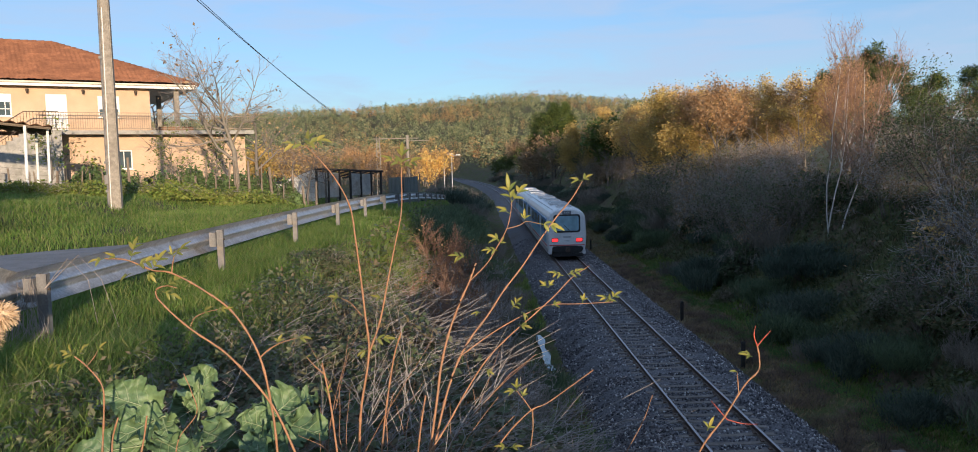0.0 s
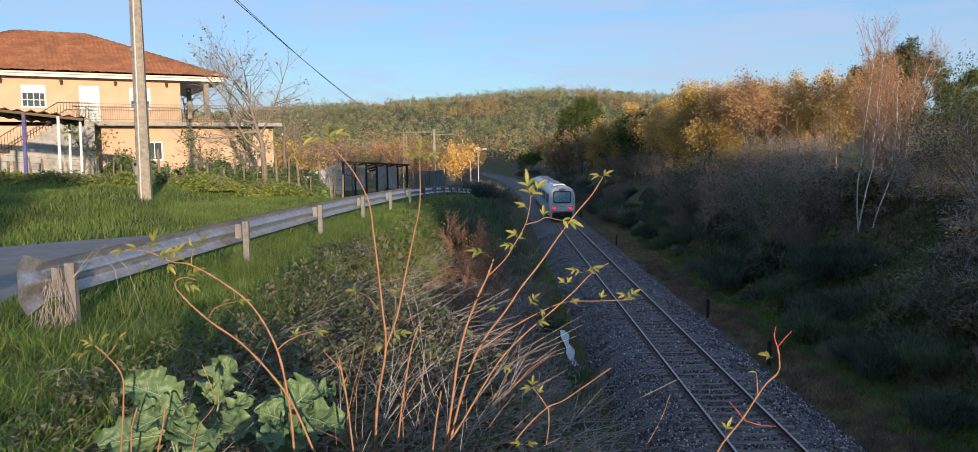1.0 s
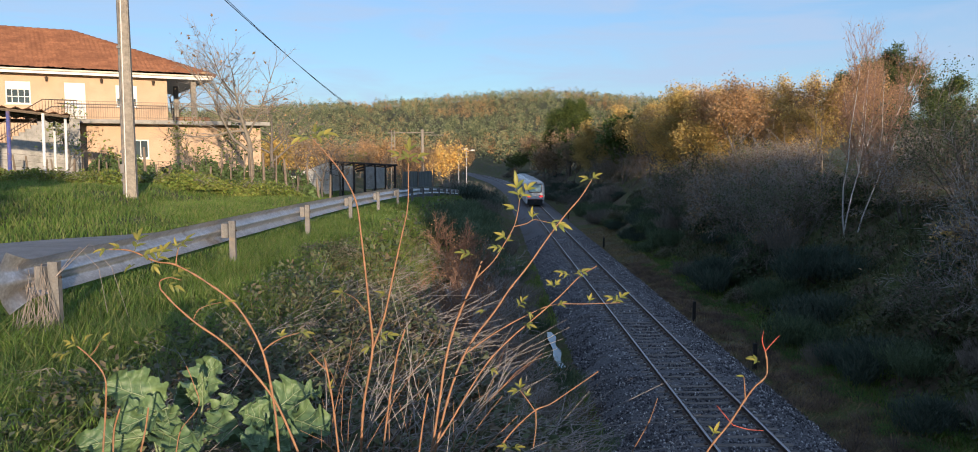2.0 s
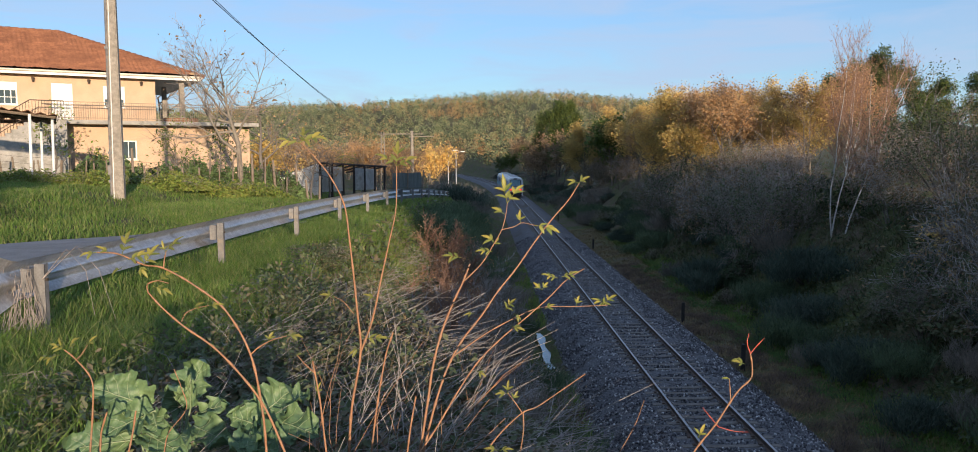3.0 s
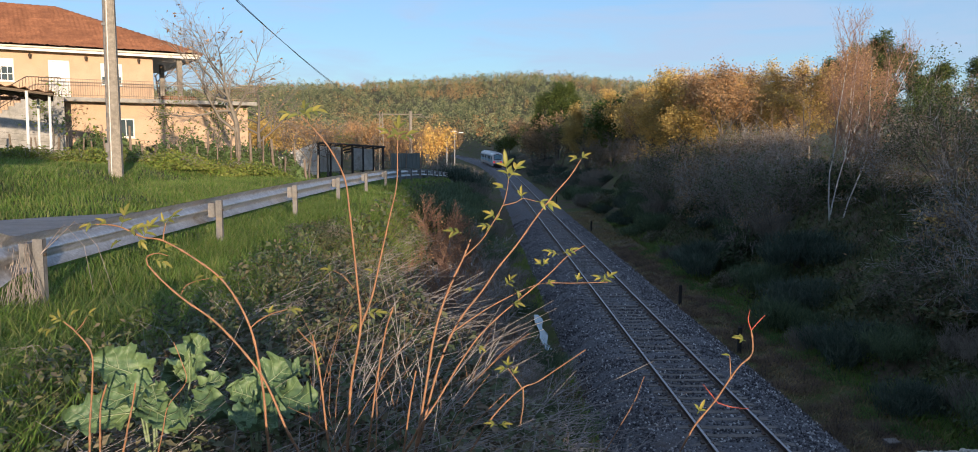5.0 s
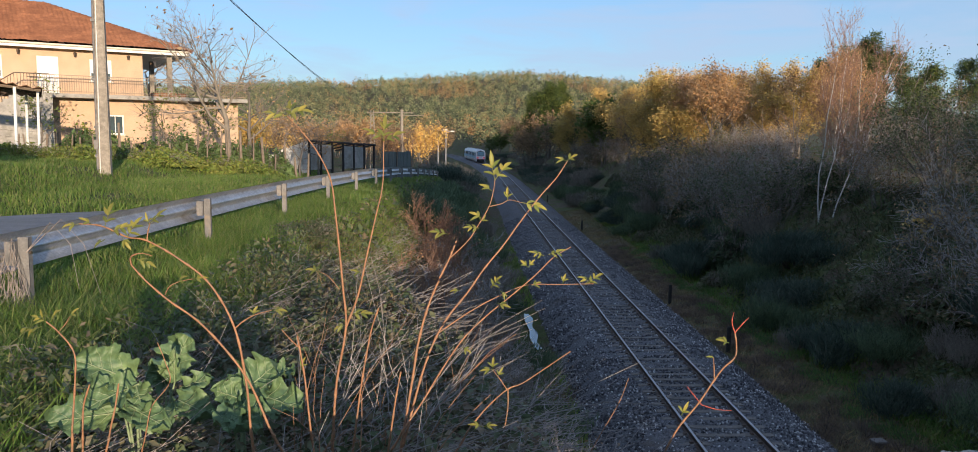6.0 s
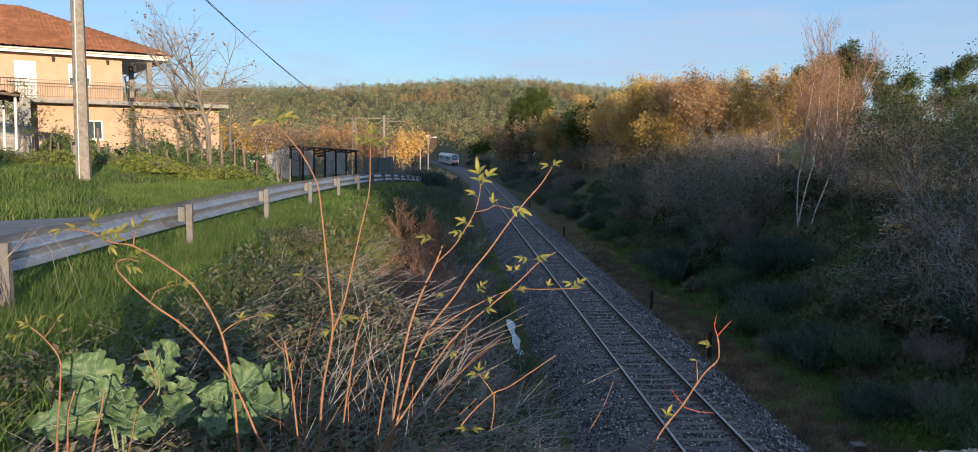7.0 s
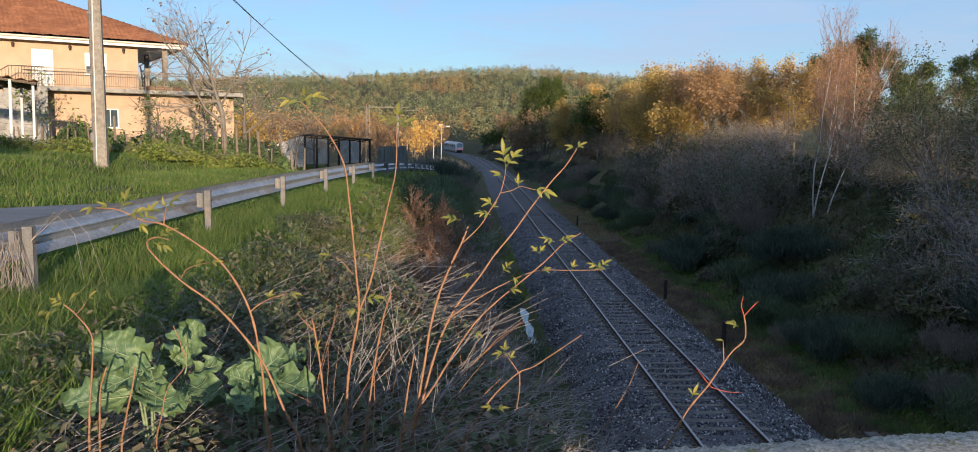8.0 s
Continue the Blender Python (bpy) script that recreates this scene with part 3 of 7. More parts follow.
# ---- poles and cables ----
def concrete_pole(x, y, z, h, b0, b1, label, conduit=True):
    ob = thing("utility_pole", pose(x, y, z, 0, 0, 12), label, "utility pole", "power line poles")
    bm = bmesh.new()
    bmesh.ops.create_cone(bm, cap_ends=True, segments=4, radius1=b0 * 0.707, radius2=b1 * 0.707, depth=h + 0.6, matrix=Matrix.Translation((0, 0, h / 2 - 0.3)) @ Matrix.Rotation(radians(45), 4, "Z"))
    bmesh.ops.bevel(bm, geom=[e for e in bm.edges], offset=0.025, segments=2, affect="EDGES")
    part("shaft", bm, M["pole_concrete"], ob, "tapered weathered concrete shaft")
    if conduit:
        q = b0 + (b1 - b0) * 7.2 / h
        part("conduit", rod(bmesh.new(), (-b0 / 2 - 0.035, -0.06, 0.0), (-q / 2 - 0.035, -0.06, 7.2), 0.035), M["post_steel"], ob, "grey metal cable conduit")
        part("cable_riser", rod(bmesh.new(), (-b0 / 2 + 0.05, -b0 / 2 - 0.012, 0.0), (-q / 2 + 0.04, -q / 2 - 0.012, 5.6), 0.012), M["white_paint"], ob, "thin white cable clipped to the shaft")
        for zc in (0.5, 1.3, 2.6, 4.2, 5.9):
            q = b0 + (b1 - b0) * zc / h
            part("clamp", boxed(-q / 2 - 0.09, -q / 2 + 0.03, -0.12, 0.0, zc, zc + 0.07), M["post_steel"], ob)
        part("earth_box", boxed(-b0 / 2 - 0.09, -b0 / 2 + 0.02, -0.17, -0.02, 0.72, 0.98, bevel=0.01), M["post_steel"], ob)
    bm = boxed(-0.5, 0.5, -0.09, 0.0, h - 0.35, h - 0.25)
    part("crossarm", bm, M["dark_iron"], ob)
    for sx in (-0.4, 0.4):
        i = rod(bmesh.new(), (sx, -0.045, h - 0.25), (sx, -0.045, h - 0.08), 0.035)
        part("insulator", i, M["white_paint"], ob)
    return ob


pole_z = float(ground(-16.75, 23.0))
concrete_pole(-16.78, 23.0, pole_z, 8.4, 0.31, 0.19, "tall weathered concrete utility pole on a grass bank")


def cable(a, b, sag, r=0.014, label="thin black overhead power cable"):
    n = 28
    a, b = np.array(a, float), np.array(b, float)
    t = np.linspace(0, 1, n)[:, None]
    p = a + (b - a) * t
    p[:, 2] -= sag * 4 * (t * (1 - t))[:, 0]
    v, f = tubes([(p, np.full(n, r))], 6)
    ob = fast("overhead_cable", v, f, [M["train_black"]], flat=False)
    tagged(ob, label, "cable", "overhead cables")


GATE = (-16.74, 85.0, 10.0)
cable((-16.9, 23.0, pole_z + 8.3), (-16.7, 85, 9.9), 0.75, 0.016)
cable((-16.5, 23.0, pole_z + 8.1), (-16.6, 85, 9.75), 0.85, 0.012)


def line_support():
    ob = thing("line_support", pose(0, 85, 0), "pair of poles with a crossbeam carrying power lines", "power line support")
    bm = bmesh.new()
    for sx, sy in ((-1, -1), (1, -1), (1, 1), (-1, 1)):
        rod(bm, (-16.74 + sx * 0.24, sy * 0.24, 2.5), (-16.74 + sx * 0.14, sy * 0.14, 10.1), 0.035, n=5)
    for i in range(12):
        z = 3 + i * 0.58
        s = 1 if i % 2 else -1
        rod(bm, (-16.74 - s * 0.22, -0.2, z), (-16.74 + s * 0.22, -0.2, z + 0.55), 0.022, n=4)
        rod(bm, (-16.74 - s * 0.22, 0.2, z), (-16.74 + s * 0.22, 0.2, z + 0.55), 0.022, n=4)
    part("lattice_post", bm, M["pole_concrete"], ob, "steel lattice post")
    part("round_post", rod(bmesh.new(), (-13.68, 0, 2.0), (-13.68, 0, 10.2), 0.2, 0.14, 12), M["pole_concrete"], ob)
    part("crossbeam", boxed(-17.3, -12.5, -0.05, 0.05, 9.82, 9.92), M["bark_tone"], ob)
    part("arm", boxed(-14.0, -11.4, -0.05, 0.05, 9.57, 9.65), M["bark_tone"], ob)
    for x in (-17.0, -16.0, -15.0, -14.3, -12.8):
        part("insulator", rod(bmesh.new(), (x, 0, 9.95), (x, 0, 10.2), 0.05), M["dark_iron"], ob)


line_support()


def street_lamp(x, y, h, label):
    ob = thing("street_lamp", pose(x, y, float(ground(x, y))), label, "street lamp", "street lamps by the track")
    part("pole", rod(bmesh.new(), (0, 0, -0.3), (0, 0, h), 0.09, 0.06), M["galvanised"], ob)
    part("arm", rod(bmesh.new(), (0, 0, h - 0.05), (0.9, 0, h + 0.1), 0.04), M["galvanised"], ob)
    part("head", boxed(0.7, 1.3, -0.12, 0.12, h + 0.03, h + 0.16, bevel=0.03), M["white_paint"], ob)


street_lamp(-10.9, 110, 6.2, "grey metal street lamp with a short arm")
street_lamp(-10.2, 122, 6.2, "grey metal street lamp with a short arm")


# ---- marker posts along the track ----
def marker_post(x, y, h, tilt):
    ob = thing("marker_post", pose(x, y, float(ground(x, y)) - 0.05, tilt, 0, 0), "short dark marker post beside the ballast", "post", "marker posts")
    part("stake", boxed(-0.07, 0.07, -0.07, 0.07, -0.2, h, bevel=0.015), M["creosote"], ob)
    part("cap", boxed(-0.075, 0.075, -0.075, 0.075, h, h + 0.03, bevel=0.008), M["creosote"], ob)


for y, h in ((30.3, 1.05), (39.5, 1.0), (71.5, 0.95), (104, 0.9)):
    marker_post(3.45, y, h, 1.5)
cab = thing("cable_chamber", pose(4.4, 20.6, float(ground(4.4, 20.6)) - 0.08, 0, 0, 8), "small weathered concrete cable chamber in the grass", "box")
part("body", boxed(-0.16, 0.16, -0.14, 0.14, -0.2, 0.2, bevel=0.02), M["sleeper"], cab)
part("lid", boxed(-0.19, 0.19, -0.17, 0.17, 0.2, 0.25, bevel=0.015), M["sleeper"], cab)


# ---- house ----
HOUSE = Matrix.Translation((-23.23, 48.97, 0)) @ Matrix(((-0.859, -0.512, 0, 0), (-0.512, 0.859, 0, 0), (0, 0, 1, 0), (0, 0, 0, 1)))
# house space: s runs along the front, v to the back, z up
EAVE, FLOOR2 = 12.2, 9.55
LEN, DEEP = 17.7, 13.8


def hb(bm, s0, s1, v0, v1, z0, z1, bevel=0.0):
    return box(bm, s0, s1, v0, v1, z0, z1, bevel)


def wall_with(bm, s0, s1, z0, z1, v0, v1, holes):
    """A front wall with openings through it (holes: s0, s1, z0, z1, sorted along s)."""
    at = s0
    for a, b, c, d in sorted(holes):
        hb(bm, at, a, v0, v1, z0, z1)
        if c > z0:
            hb(bm, a, b, v0, v1, z0, c)
        if d < z1:
            hb(bm, a, b, v0, v1, d, z1)
        at = b
    hb(bm, at, s1, v0, v1, z0, z1)
    return bm


def tile_roof(poly_rows, name, parent):
    return raw(name, poly_rows[0], poly_rows[1], M["roof_tile"], parent, "weathered orange clay roof tiles", flat=False)


def roof_face(a0, a1, b0, b1, courses, waves):
    """A roof plane between an eave (a0 to a1) and an upper line (b0 to b1), in stepped, rippled courses of tiles."""
    a0, a1, b0, b1 = (np.array(p, float) for p in (a0, a1, b0, b1))
    run = (b0 + b1) / 2 - (a0 + a1) / 2
    along = a1 - a0
    width = np.linalg.norm(along)
    along = along / width
    nrm = np.cross(along, run)
    nrm /= np.linalg.norm(nrm)
    if nrm[2] < 0:
        nrm = -nrm
    V, F = [], []
    cols = int(waves * 6)
    rng = np.random.default_rng(8)
    lift_c = rng.normal(0, 0.012, (courses, cols // 6 + 2))
    for c in range(courses):
        for half, up in ((0, 0.11), (1, 0.01)):
            t = (c + half) / courses
            l, r = a0 + (b0 - a0) * t, a1 + (b1 - a1) * t
            lo, hi = np.dot(l - a0, along), np.dot(r - a0, along)
            for k in range(cols + 1):
                q = lo + (hi - lo) * k / cols
                p = l + along * (q - lo)
                w = 0.045 * abs(math.sin(math.pi * q / 0.24))
                V.append(p + nrm * (up + w + lift_c[c, min(int(q / 0.24) % (cols // 6 + 1), cols // 6)]))
    n = cols + 1
    for r_ in range(2 * courses - 1):
        for k in range(cols):
            F.append((r_ * n + k, r_ * n + k + 1, (r_ + 1) * n + k + 1, (r_ + 1) * n + k))
    return V, F


def window(parent, s0, s1, z0, z1, v, shutters=0.0, bars=(3, 2), name="window"):
    w = thing(name, Matrix.Identity(4), "", "")
    w.parent = parent
    fr = bmesh.new()
    for a, b, c, d in ((s0, s1, z0, z0 + 0.07), (s0, s1, z1 - 0.07, z1), (s0, s0 + 0.07, z0 + 0.07, z1 - 0.07), (s1 - 0.07, s1, z0 + 0.07, z1 - 0.07)):
        hb(fr, a, b, v + 0.04, v + 0.12, c, d)
    part("frame", fr, M["white_paint"], w)
    part("pane", hb(bmesh.new(), s0 + 0.05, s1 - 0.05, v + 0.10, v + 0.115, z0 + 0.05, z1 - 0.05), M["window_glass"], w)
    part("sill", hb(bmesh.new(), s0 - 0.06, s1 + 0.06, v - 0.08, v + 0.05, z0 - 0.06, z0 - 0.002), M["eave_paint"], w)
    nx_, nz_ = bars
    for i in range(1, nx_):
        x = s0 + (s1 - s0) * i / nx_
        part("muntin", hb(bmesh.new(), x - 0.02, x + 0.02, v + 0.06, v + 0.099, z0 + 0.072, z1 - 0.072), M["white_paint"], w)
    for i in range(1, nz_):
        z = z0 + (z1 - z0) * i / nz_
        part("muntin", hb(bmesh.new(), s0 + 0.072, s1 - 0.072, v + 0.055, v + 0.094, z - 0.018, z + 0.018), M["white_paint"], w)
    if shutters:
        part("roller_shutter", hb(bmesh.new(), s0 + 0.072, s1 - 0.072, v + 0.03, v + 0.054, z1 - shutters, z1 - 0.072), M["white_paint"], w)
    for k in ("label", "category"):
        if k in w:
            del w[k]
    return w


def house():
    ob = thing("house", Matrix.Identity(4), "two-storey cream rendered house with an orange tiled hip roof", "house")
    g = 5.6
    doors = (6.79, 7.84, FLOOR2 + 0.02, 11.60)
    wins = [(9.48, 10.67, 10.35, 11.58), (4.09, 5.22, 10.32, 11.55), (13.0, 14.2, 10.35, 11.58)]
    bm = bmesh.new()
    wall_with(bm, 2.43, LEN - 0.7, FLOOR2, EAVE - 0.1, 0.7, 0.98, [doors] + wins)
    part("upper_wall", bm, M["render_wall"], ob, "sunlit cream-orange rendered wall")
    bm = bmesh.new()
    hb(bm, 2.43, 2.71, 0.98, DEEP - 0.7, FLOOR2, EAVE - 0.1)
    hb(bm, LEN - 0.98, LEN - 0.7, 0.98, DEEP - 0.7, FLOOR2, EAVE - 0.1)
    hb(bm, 2.71, LEN - 0.98, DEEP - 0.98, DEEP - 0.7, FLOOR2, EAVE - 0.1)
    part("side_wall", bm, M["render_wall"], ob)
    low = (3.55, 4.45, 7.35, 8.45)
    bm = bmesh.new()
    wall_with(bm, -3.0, LEN - 0.7, g, FLOOR2 - 0.22, 0.7, 0.98, [low])
    part("lower_wall", bm, M["render_wall"], ob)
    bm = bmesh.new()
    hb(bm, -3.0, -2.72, 0.98, DEEP - 0.7, g, FLOOR2 - 0.22)
    hb(bm, LEN - 0.98, LEN - 0.7, 0.98, DEEP - 0.7, g, FLOOR2 - 0.22)
    hb(bm, -2.72, LEN - 0.98, DEEP - 0.98, DEEP - 0.7, g, FLOOR2 - 0.22)
    part("lower_side_wall", bm, M["render_wall"], ob)
    part("balcony_slab", hb(bmesh.new(), -3.3, 9.0, -0.45, DEEP - 0.5, FLOOR2 - 0.22, FLOOR2, 0.02), M["concrete"], ob, "stained concrete balcony slab")
    # eaves
    bm = hb(bmesh.new(), 0, LEN, 0, DEEP, EAVE - 0.12, EAVE - 0.02)
    part("soffit", bm, M["eave_paint"], ob)
    bm = bmesh.new()
    hb(bm, -0.05, LEN + 0.05, -0.05, -0.003, EAVE - 0.22, EAVE + 0.04)
    hb(bm, -0.05, -0.003, 0, DEEP, EAVE - 0.22, EAVE + 0.04)
    part("fascia", bm, M["white_paint"], ob)
    gt = bmesh.new()
    rod(gt, (-0.1, -0.12, EAVE - 0.02), (LEN + 0.1, -0.12, EAVE - 0.02), 0.06)
    part("gutter", gt, M["eave_paint"], ob)
    # roof
    a = DEEP / 2
    R = EAVE + 3.0
    o = 0.16
    c = ((-o, -o, EAVE), (LEN + o, -o, EAVE), (LEN + o, DEEP + o, EAVE), (-o, DEEP + o, EAVE))
    r0, r1 = (a, a, R), (LEN - a, a, R)
    roof = thing("roof", Matrix.Identity(4), "", "")
    roof.parent = ob
    for p0, p1, q0, q1, n in ((c[0], c[1], r0, r1, 46), (c[3], c[0], r0, r0, 38), (c[1], c[2], r1, r1, 38), (c[2], c[3], r1, r0, 20)):
        V, F = roof_face(p0, p1, q0, q1, 20 if n > 30 else 12, n)
        tile_roof((V, F), "tiles", roof)
    for p, q in ((c[0], r0), (c[1], r1), (r0, r1), (c[3], r0)):
        bm = bmesh.new()
        p, q = Vector(p), Vector(q)
        n = int((q - p).length / 0.42)
        for i in range(n):
            rod(bm, p.lerp(q, i / n) + Vector((0, 0, 0.06)), p.lerp(q, (i + 1.1) / n) + Vector((0, 0, 0.05)), 0.13, 0.10, 8)
        part("ridge_tiles", bm, M["roof_tile"], roof)
    # porch pillars
    for s, v in ((0.95, 0.75), (0.95, 6.5), (0.95, 12.4)):
        part("pillar", hb(bmesh.new(), s - 0.14, s + 0.14, v - 0.14, v + 0.14, FLOOR2, EAVE - 0.12, 0.02), M["pole_concrete"], ob)
    # openings
    d = thing("door", Matrix.Identity(4), "", "")
    d.parent = ob
    part("leaf", hb(bmesh.new(), 6.86, 7.77, 0.78, 0.83, FLOOR2 + 0.03, 11.52), M["white_paint"], d, "closed white door")
    f = bmesh.new()
    hb(f, 6.79, 6.86, 0.74, 0.86, FLOOR2 + 0.02, 11.6)
    hb(f, 7.77, 7.84, 0.74, 0.86, FLOOR2 + 0.02, 11.6)
    hb(f, 6.86, 7.77, 0.74, 0.86, 11.52, 11.6)
    part("frame", f, M["white_paint"], d)
    part("handle", rod(bmesh.new(), (6.98, 0.74, 10.6), (7.1, 0.74, 10.6), 0.02), M["dark_iron"], d)
    for k in ("label", "category"):
        for w in (roof, d):
            if k in w:
                del w[k]
    window(ob, *wins[0], 0.7, 0.45, (4, 3))
    window(ob, *wins[1], 0.7, 0.75, (3, 2))
    window(ob, *wins[2], 0.7, 0.6, (3, 2))
    window(ob, *low, 0.7, 0.0, (2, 1))
    # wall lanterns
    for s in (3.2, 5.95, 8.7, 11.6):
        l = part("wall_lantern", rod(bmesh.new(), (s, 0.58, 11.62), (s, 0.58, 11.86), 0.06, 0.10, 6), M["dark_iron"], ob)
        part("bracket", rod(bmesh.new(), (s, 0.58, 11.9), (s, 0.71, 11.78), 0.02), M["dark_iron"], l)
    # balcony railing
    rl = thing("railing", Matrix.Identity(4), "", "")
    rl.parent = ob
    for k in ("label", "category"):
        if k in rl:
            del rl[k]
    bm = bmesh.new()
    for z in (FLOOR2 + 0.1, FLOOR2 + 0.82, FLOOR2 + 0.97):
        hb(bm, -3.2, 8.4, -0.38, -0.34, z, z + 0.035)
        hb(bm, -3.2, -3.16, -0.34, DEEP - 1, z, z + 0.035)
    part("handrail", bm, M["rail_paint"], rl)
    me = None
    for i in range(98):
        s = -3.18 + i * 0.118
        if me is None:
            first = part("baluster", hb(bmesh.new(), -0.009, 0.009, -0.009, 0.009, FLOOR2, FLOOR2 + 0.97), M["rail_paint"], rl)
            me = first.data
            first.location = (s, -0.36, 0)
        else:
            b = new("baluster", me)
            b.parent = rl
            b.location = (s, -0.36, 0)
    bm = bmesh.new()
    for s in (0.25, 0.75, 1.25, 1.75):
        hb(bm, s, s + 0.42, -0.28, -0.02, FLOOR2, FLOOR2 + 0.22, 0.03)
    part("planter", bm, M["roof_tile"], ob, "terracotta flower trough")
    # outside stairs down along the front, with a solid flank
    st = thing("staircase", Matrix.Identity(4), "", "")
    st.parent = ob
    for k in ("label", "category"):
        if k in st:
            del st[k]
    part("landing", hb(bmesh.new(), 7.3, 9.0, -1.5, -0.46, g, FLOOR2 - 0.03), M["concrete"], st, "bare grey concrete flank")
    for i in range(18):
        part("step", hb(bmesh.new(), 9.0 + i * 0.29, 9.0 + (i + 1) * 0.29, -1.5, -0.46, g, FLOOR2 - 0.03 - (i + 1) * 0.19), M["concrete"], st)
    bm = bmesh.new()
    for v in (-1.46,):
        rod(bm, (9.0, v, FLOOR2 + 0.95), (14.2, v, FLOOR2 - 2.5), 0.025, n=6)
        rod(bm, (9.0, v, FLOOR2 + 0.15), (14.2, v, FLOOR2 - 3.3), 0.02, n=6)
        rod(bm, (7.4, v, FLOOR2 + 0.95), (9.0, v, FLOOR2 + 0.95), 0.025, n=6)
        for i in range(46):
            s = 7.4 + i * 0.148
            dz = max(0, s - 9.0) * 0.66
            rod(bm, (s, v, FLOOR2 - 0.05 - dz), (s, v, FLOOR2 + 0.95 - dz), 0.011, n=4)
    part("stair_rail", bm, M["dark_iron"], st)
    # aerial dish on the roof
    dish = thing("satellite_dish", Matrix.Identity(4), "", "")
    dish.parent = ob
    for k in ("label", "category"):
        if k in dish:
            del dish[k]
    part("mast", rod(bmesh.new(), (12.6, 5.0, R - 1.0), (12.6, 5.0, R + 1.1), 0.03), M["galvanised"], dish)
    db = bmesh.new()
    bmesh.ops.create_cone(db, cap_ends=True, segments=20, radius1=0.12, radius2=0.42, depth=0.12, matrix=Matrix.Translation((12.6, 4.85, R + 0.9)) @ Matrix.Rotation(radians(70), 4, "X"))
    part("reflector", db, M["train_grey"], dish)
    ob.matrix_world = HOUSE
    return ob


house()


# ---- carport ----
M["blue_paint"] = surface("blue_paint", (0.05, 0.07, 0.26), (0.09, 0.11, 0.36), 6, 0.5, dirt=(0.2, 0.12, 0.08), dirt_scale=5)
M["rusty"] = surface("rusty", (0.10, 0.05, 0.03), (0.22, 0.11, 0.06), 4, 0.9, fine=30, dirt=(0.06, 0.04, 0.035), dirt_scale=2)


def carport():
    ob = thing("carport", pose(-25.0, 32.4, 0, 0, 0, 28), "lean-to shelter with a rusty corrugated roof on thin posts", "shelter")
    g = float(ground(-25.0, 32.4))
    n, L = 90, 9.5
    V, F = [], []
    for j in range(9):
        for i in range(n + 1):
            y = -2.2 + j * 0.62
            x = 1.5 - i * L / n
            V.append((x, y, 9.05 - 0.28 * (x - 1.5) * 0.4 + 0.045 * math.sin(i * 2 * math.pi / 4) - 0.02 * j + (0.03 if (i // 9) % 2 else 0)))
    m = n + 1
    F = [(j * m + i, j * m + i + 1, (j + 1) * m + i + 1, (j + 1) * m + i) for j in range(8) for i in range(n)]
    r = raw("roof_sheet", V, F, M["rusty"], ob, "rusty warped corrugated sheet", flat=False)
    r.modifiers.new("thick", "SOLIDIFY").thickness = 0.012
    for x, y, m_, rr, lb in ((-0.6, -1.9, "blue_paint", 0.07, "blue painted post"), (0.55, -2.05, "white_paint", 0.055, "white painted post"), (1.3, -1.5, "white_paint", 0.05, "white painted post"), (-4, -1.9, "blue_paint", 0.07, "blue painted post"), (0.9, 2.4, "white_paint", 0.05, "white painted post"), (-4, 2.4, "white_paint", 0.05, "white painted post")):
        part("post", rod(bmesh.new(), (x, y, g - 0.3), (x + 0.04, y, 8.98 - 0.112 * (x - 1.5)), rr), M[m_], ob, lb)
    for y in (-1.95, 0.2, 2.4):
        part("purlin", rod(bmesh.new(), (1.45, y, 8.98), (-7.5, y, 9.98), 0.05, n=4), M["wood_old"], ob)
    return ob


carport()


# ---- greenhouse sheds ----
M["plastic_sheet"] = surface("plastic_sheet", (0.46, 0.45, 0.43), (0.66, 0.64, 0.60), 2, 0.6, fine=20, relief=0.2, dirt=(0.30, 0.26, 0.20), dirt_scale=0.9)
M["grey_sheet"] = surface("grey_sheet", (0.08, 0.095, 0.09), (0.15, 0.17, 0.16), 2, 0.7, fine=20, relief=0.2, stretch=(6, 6, 0.4))


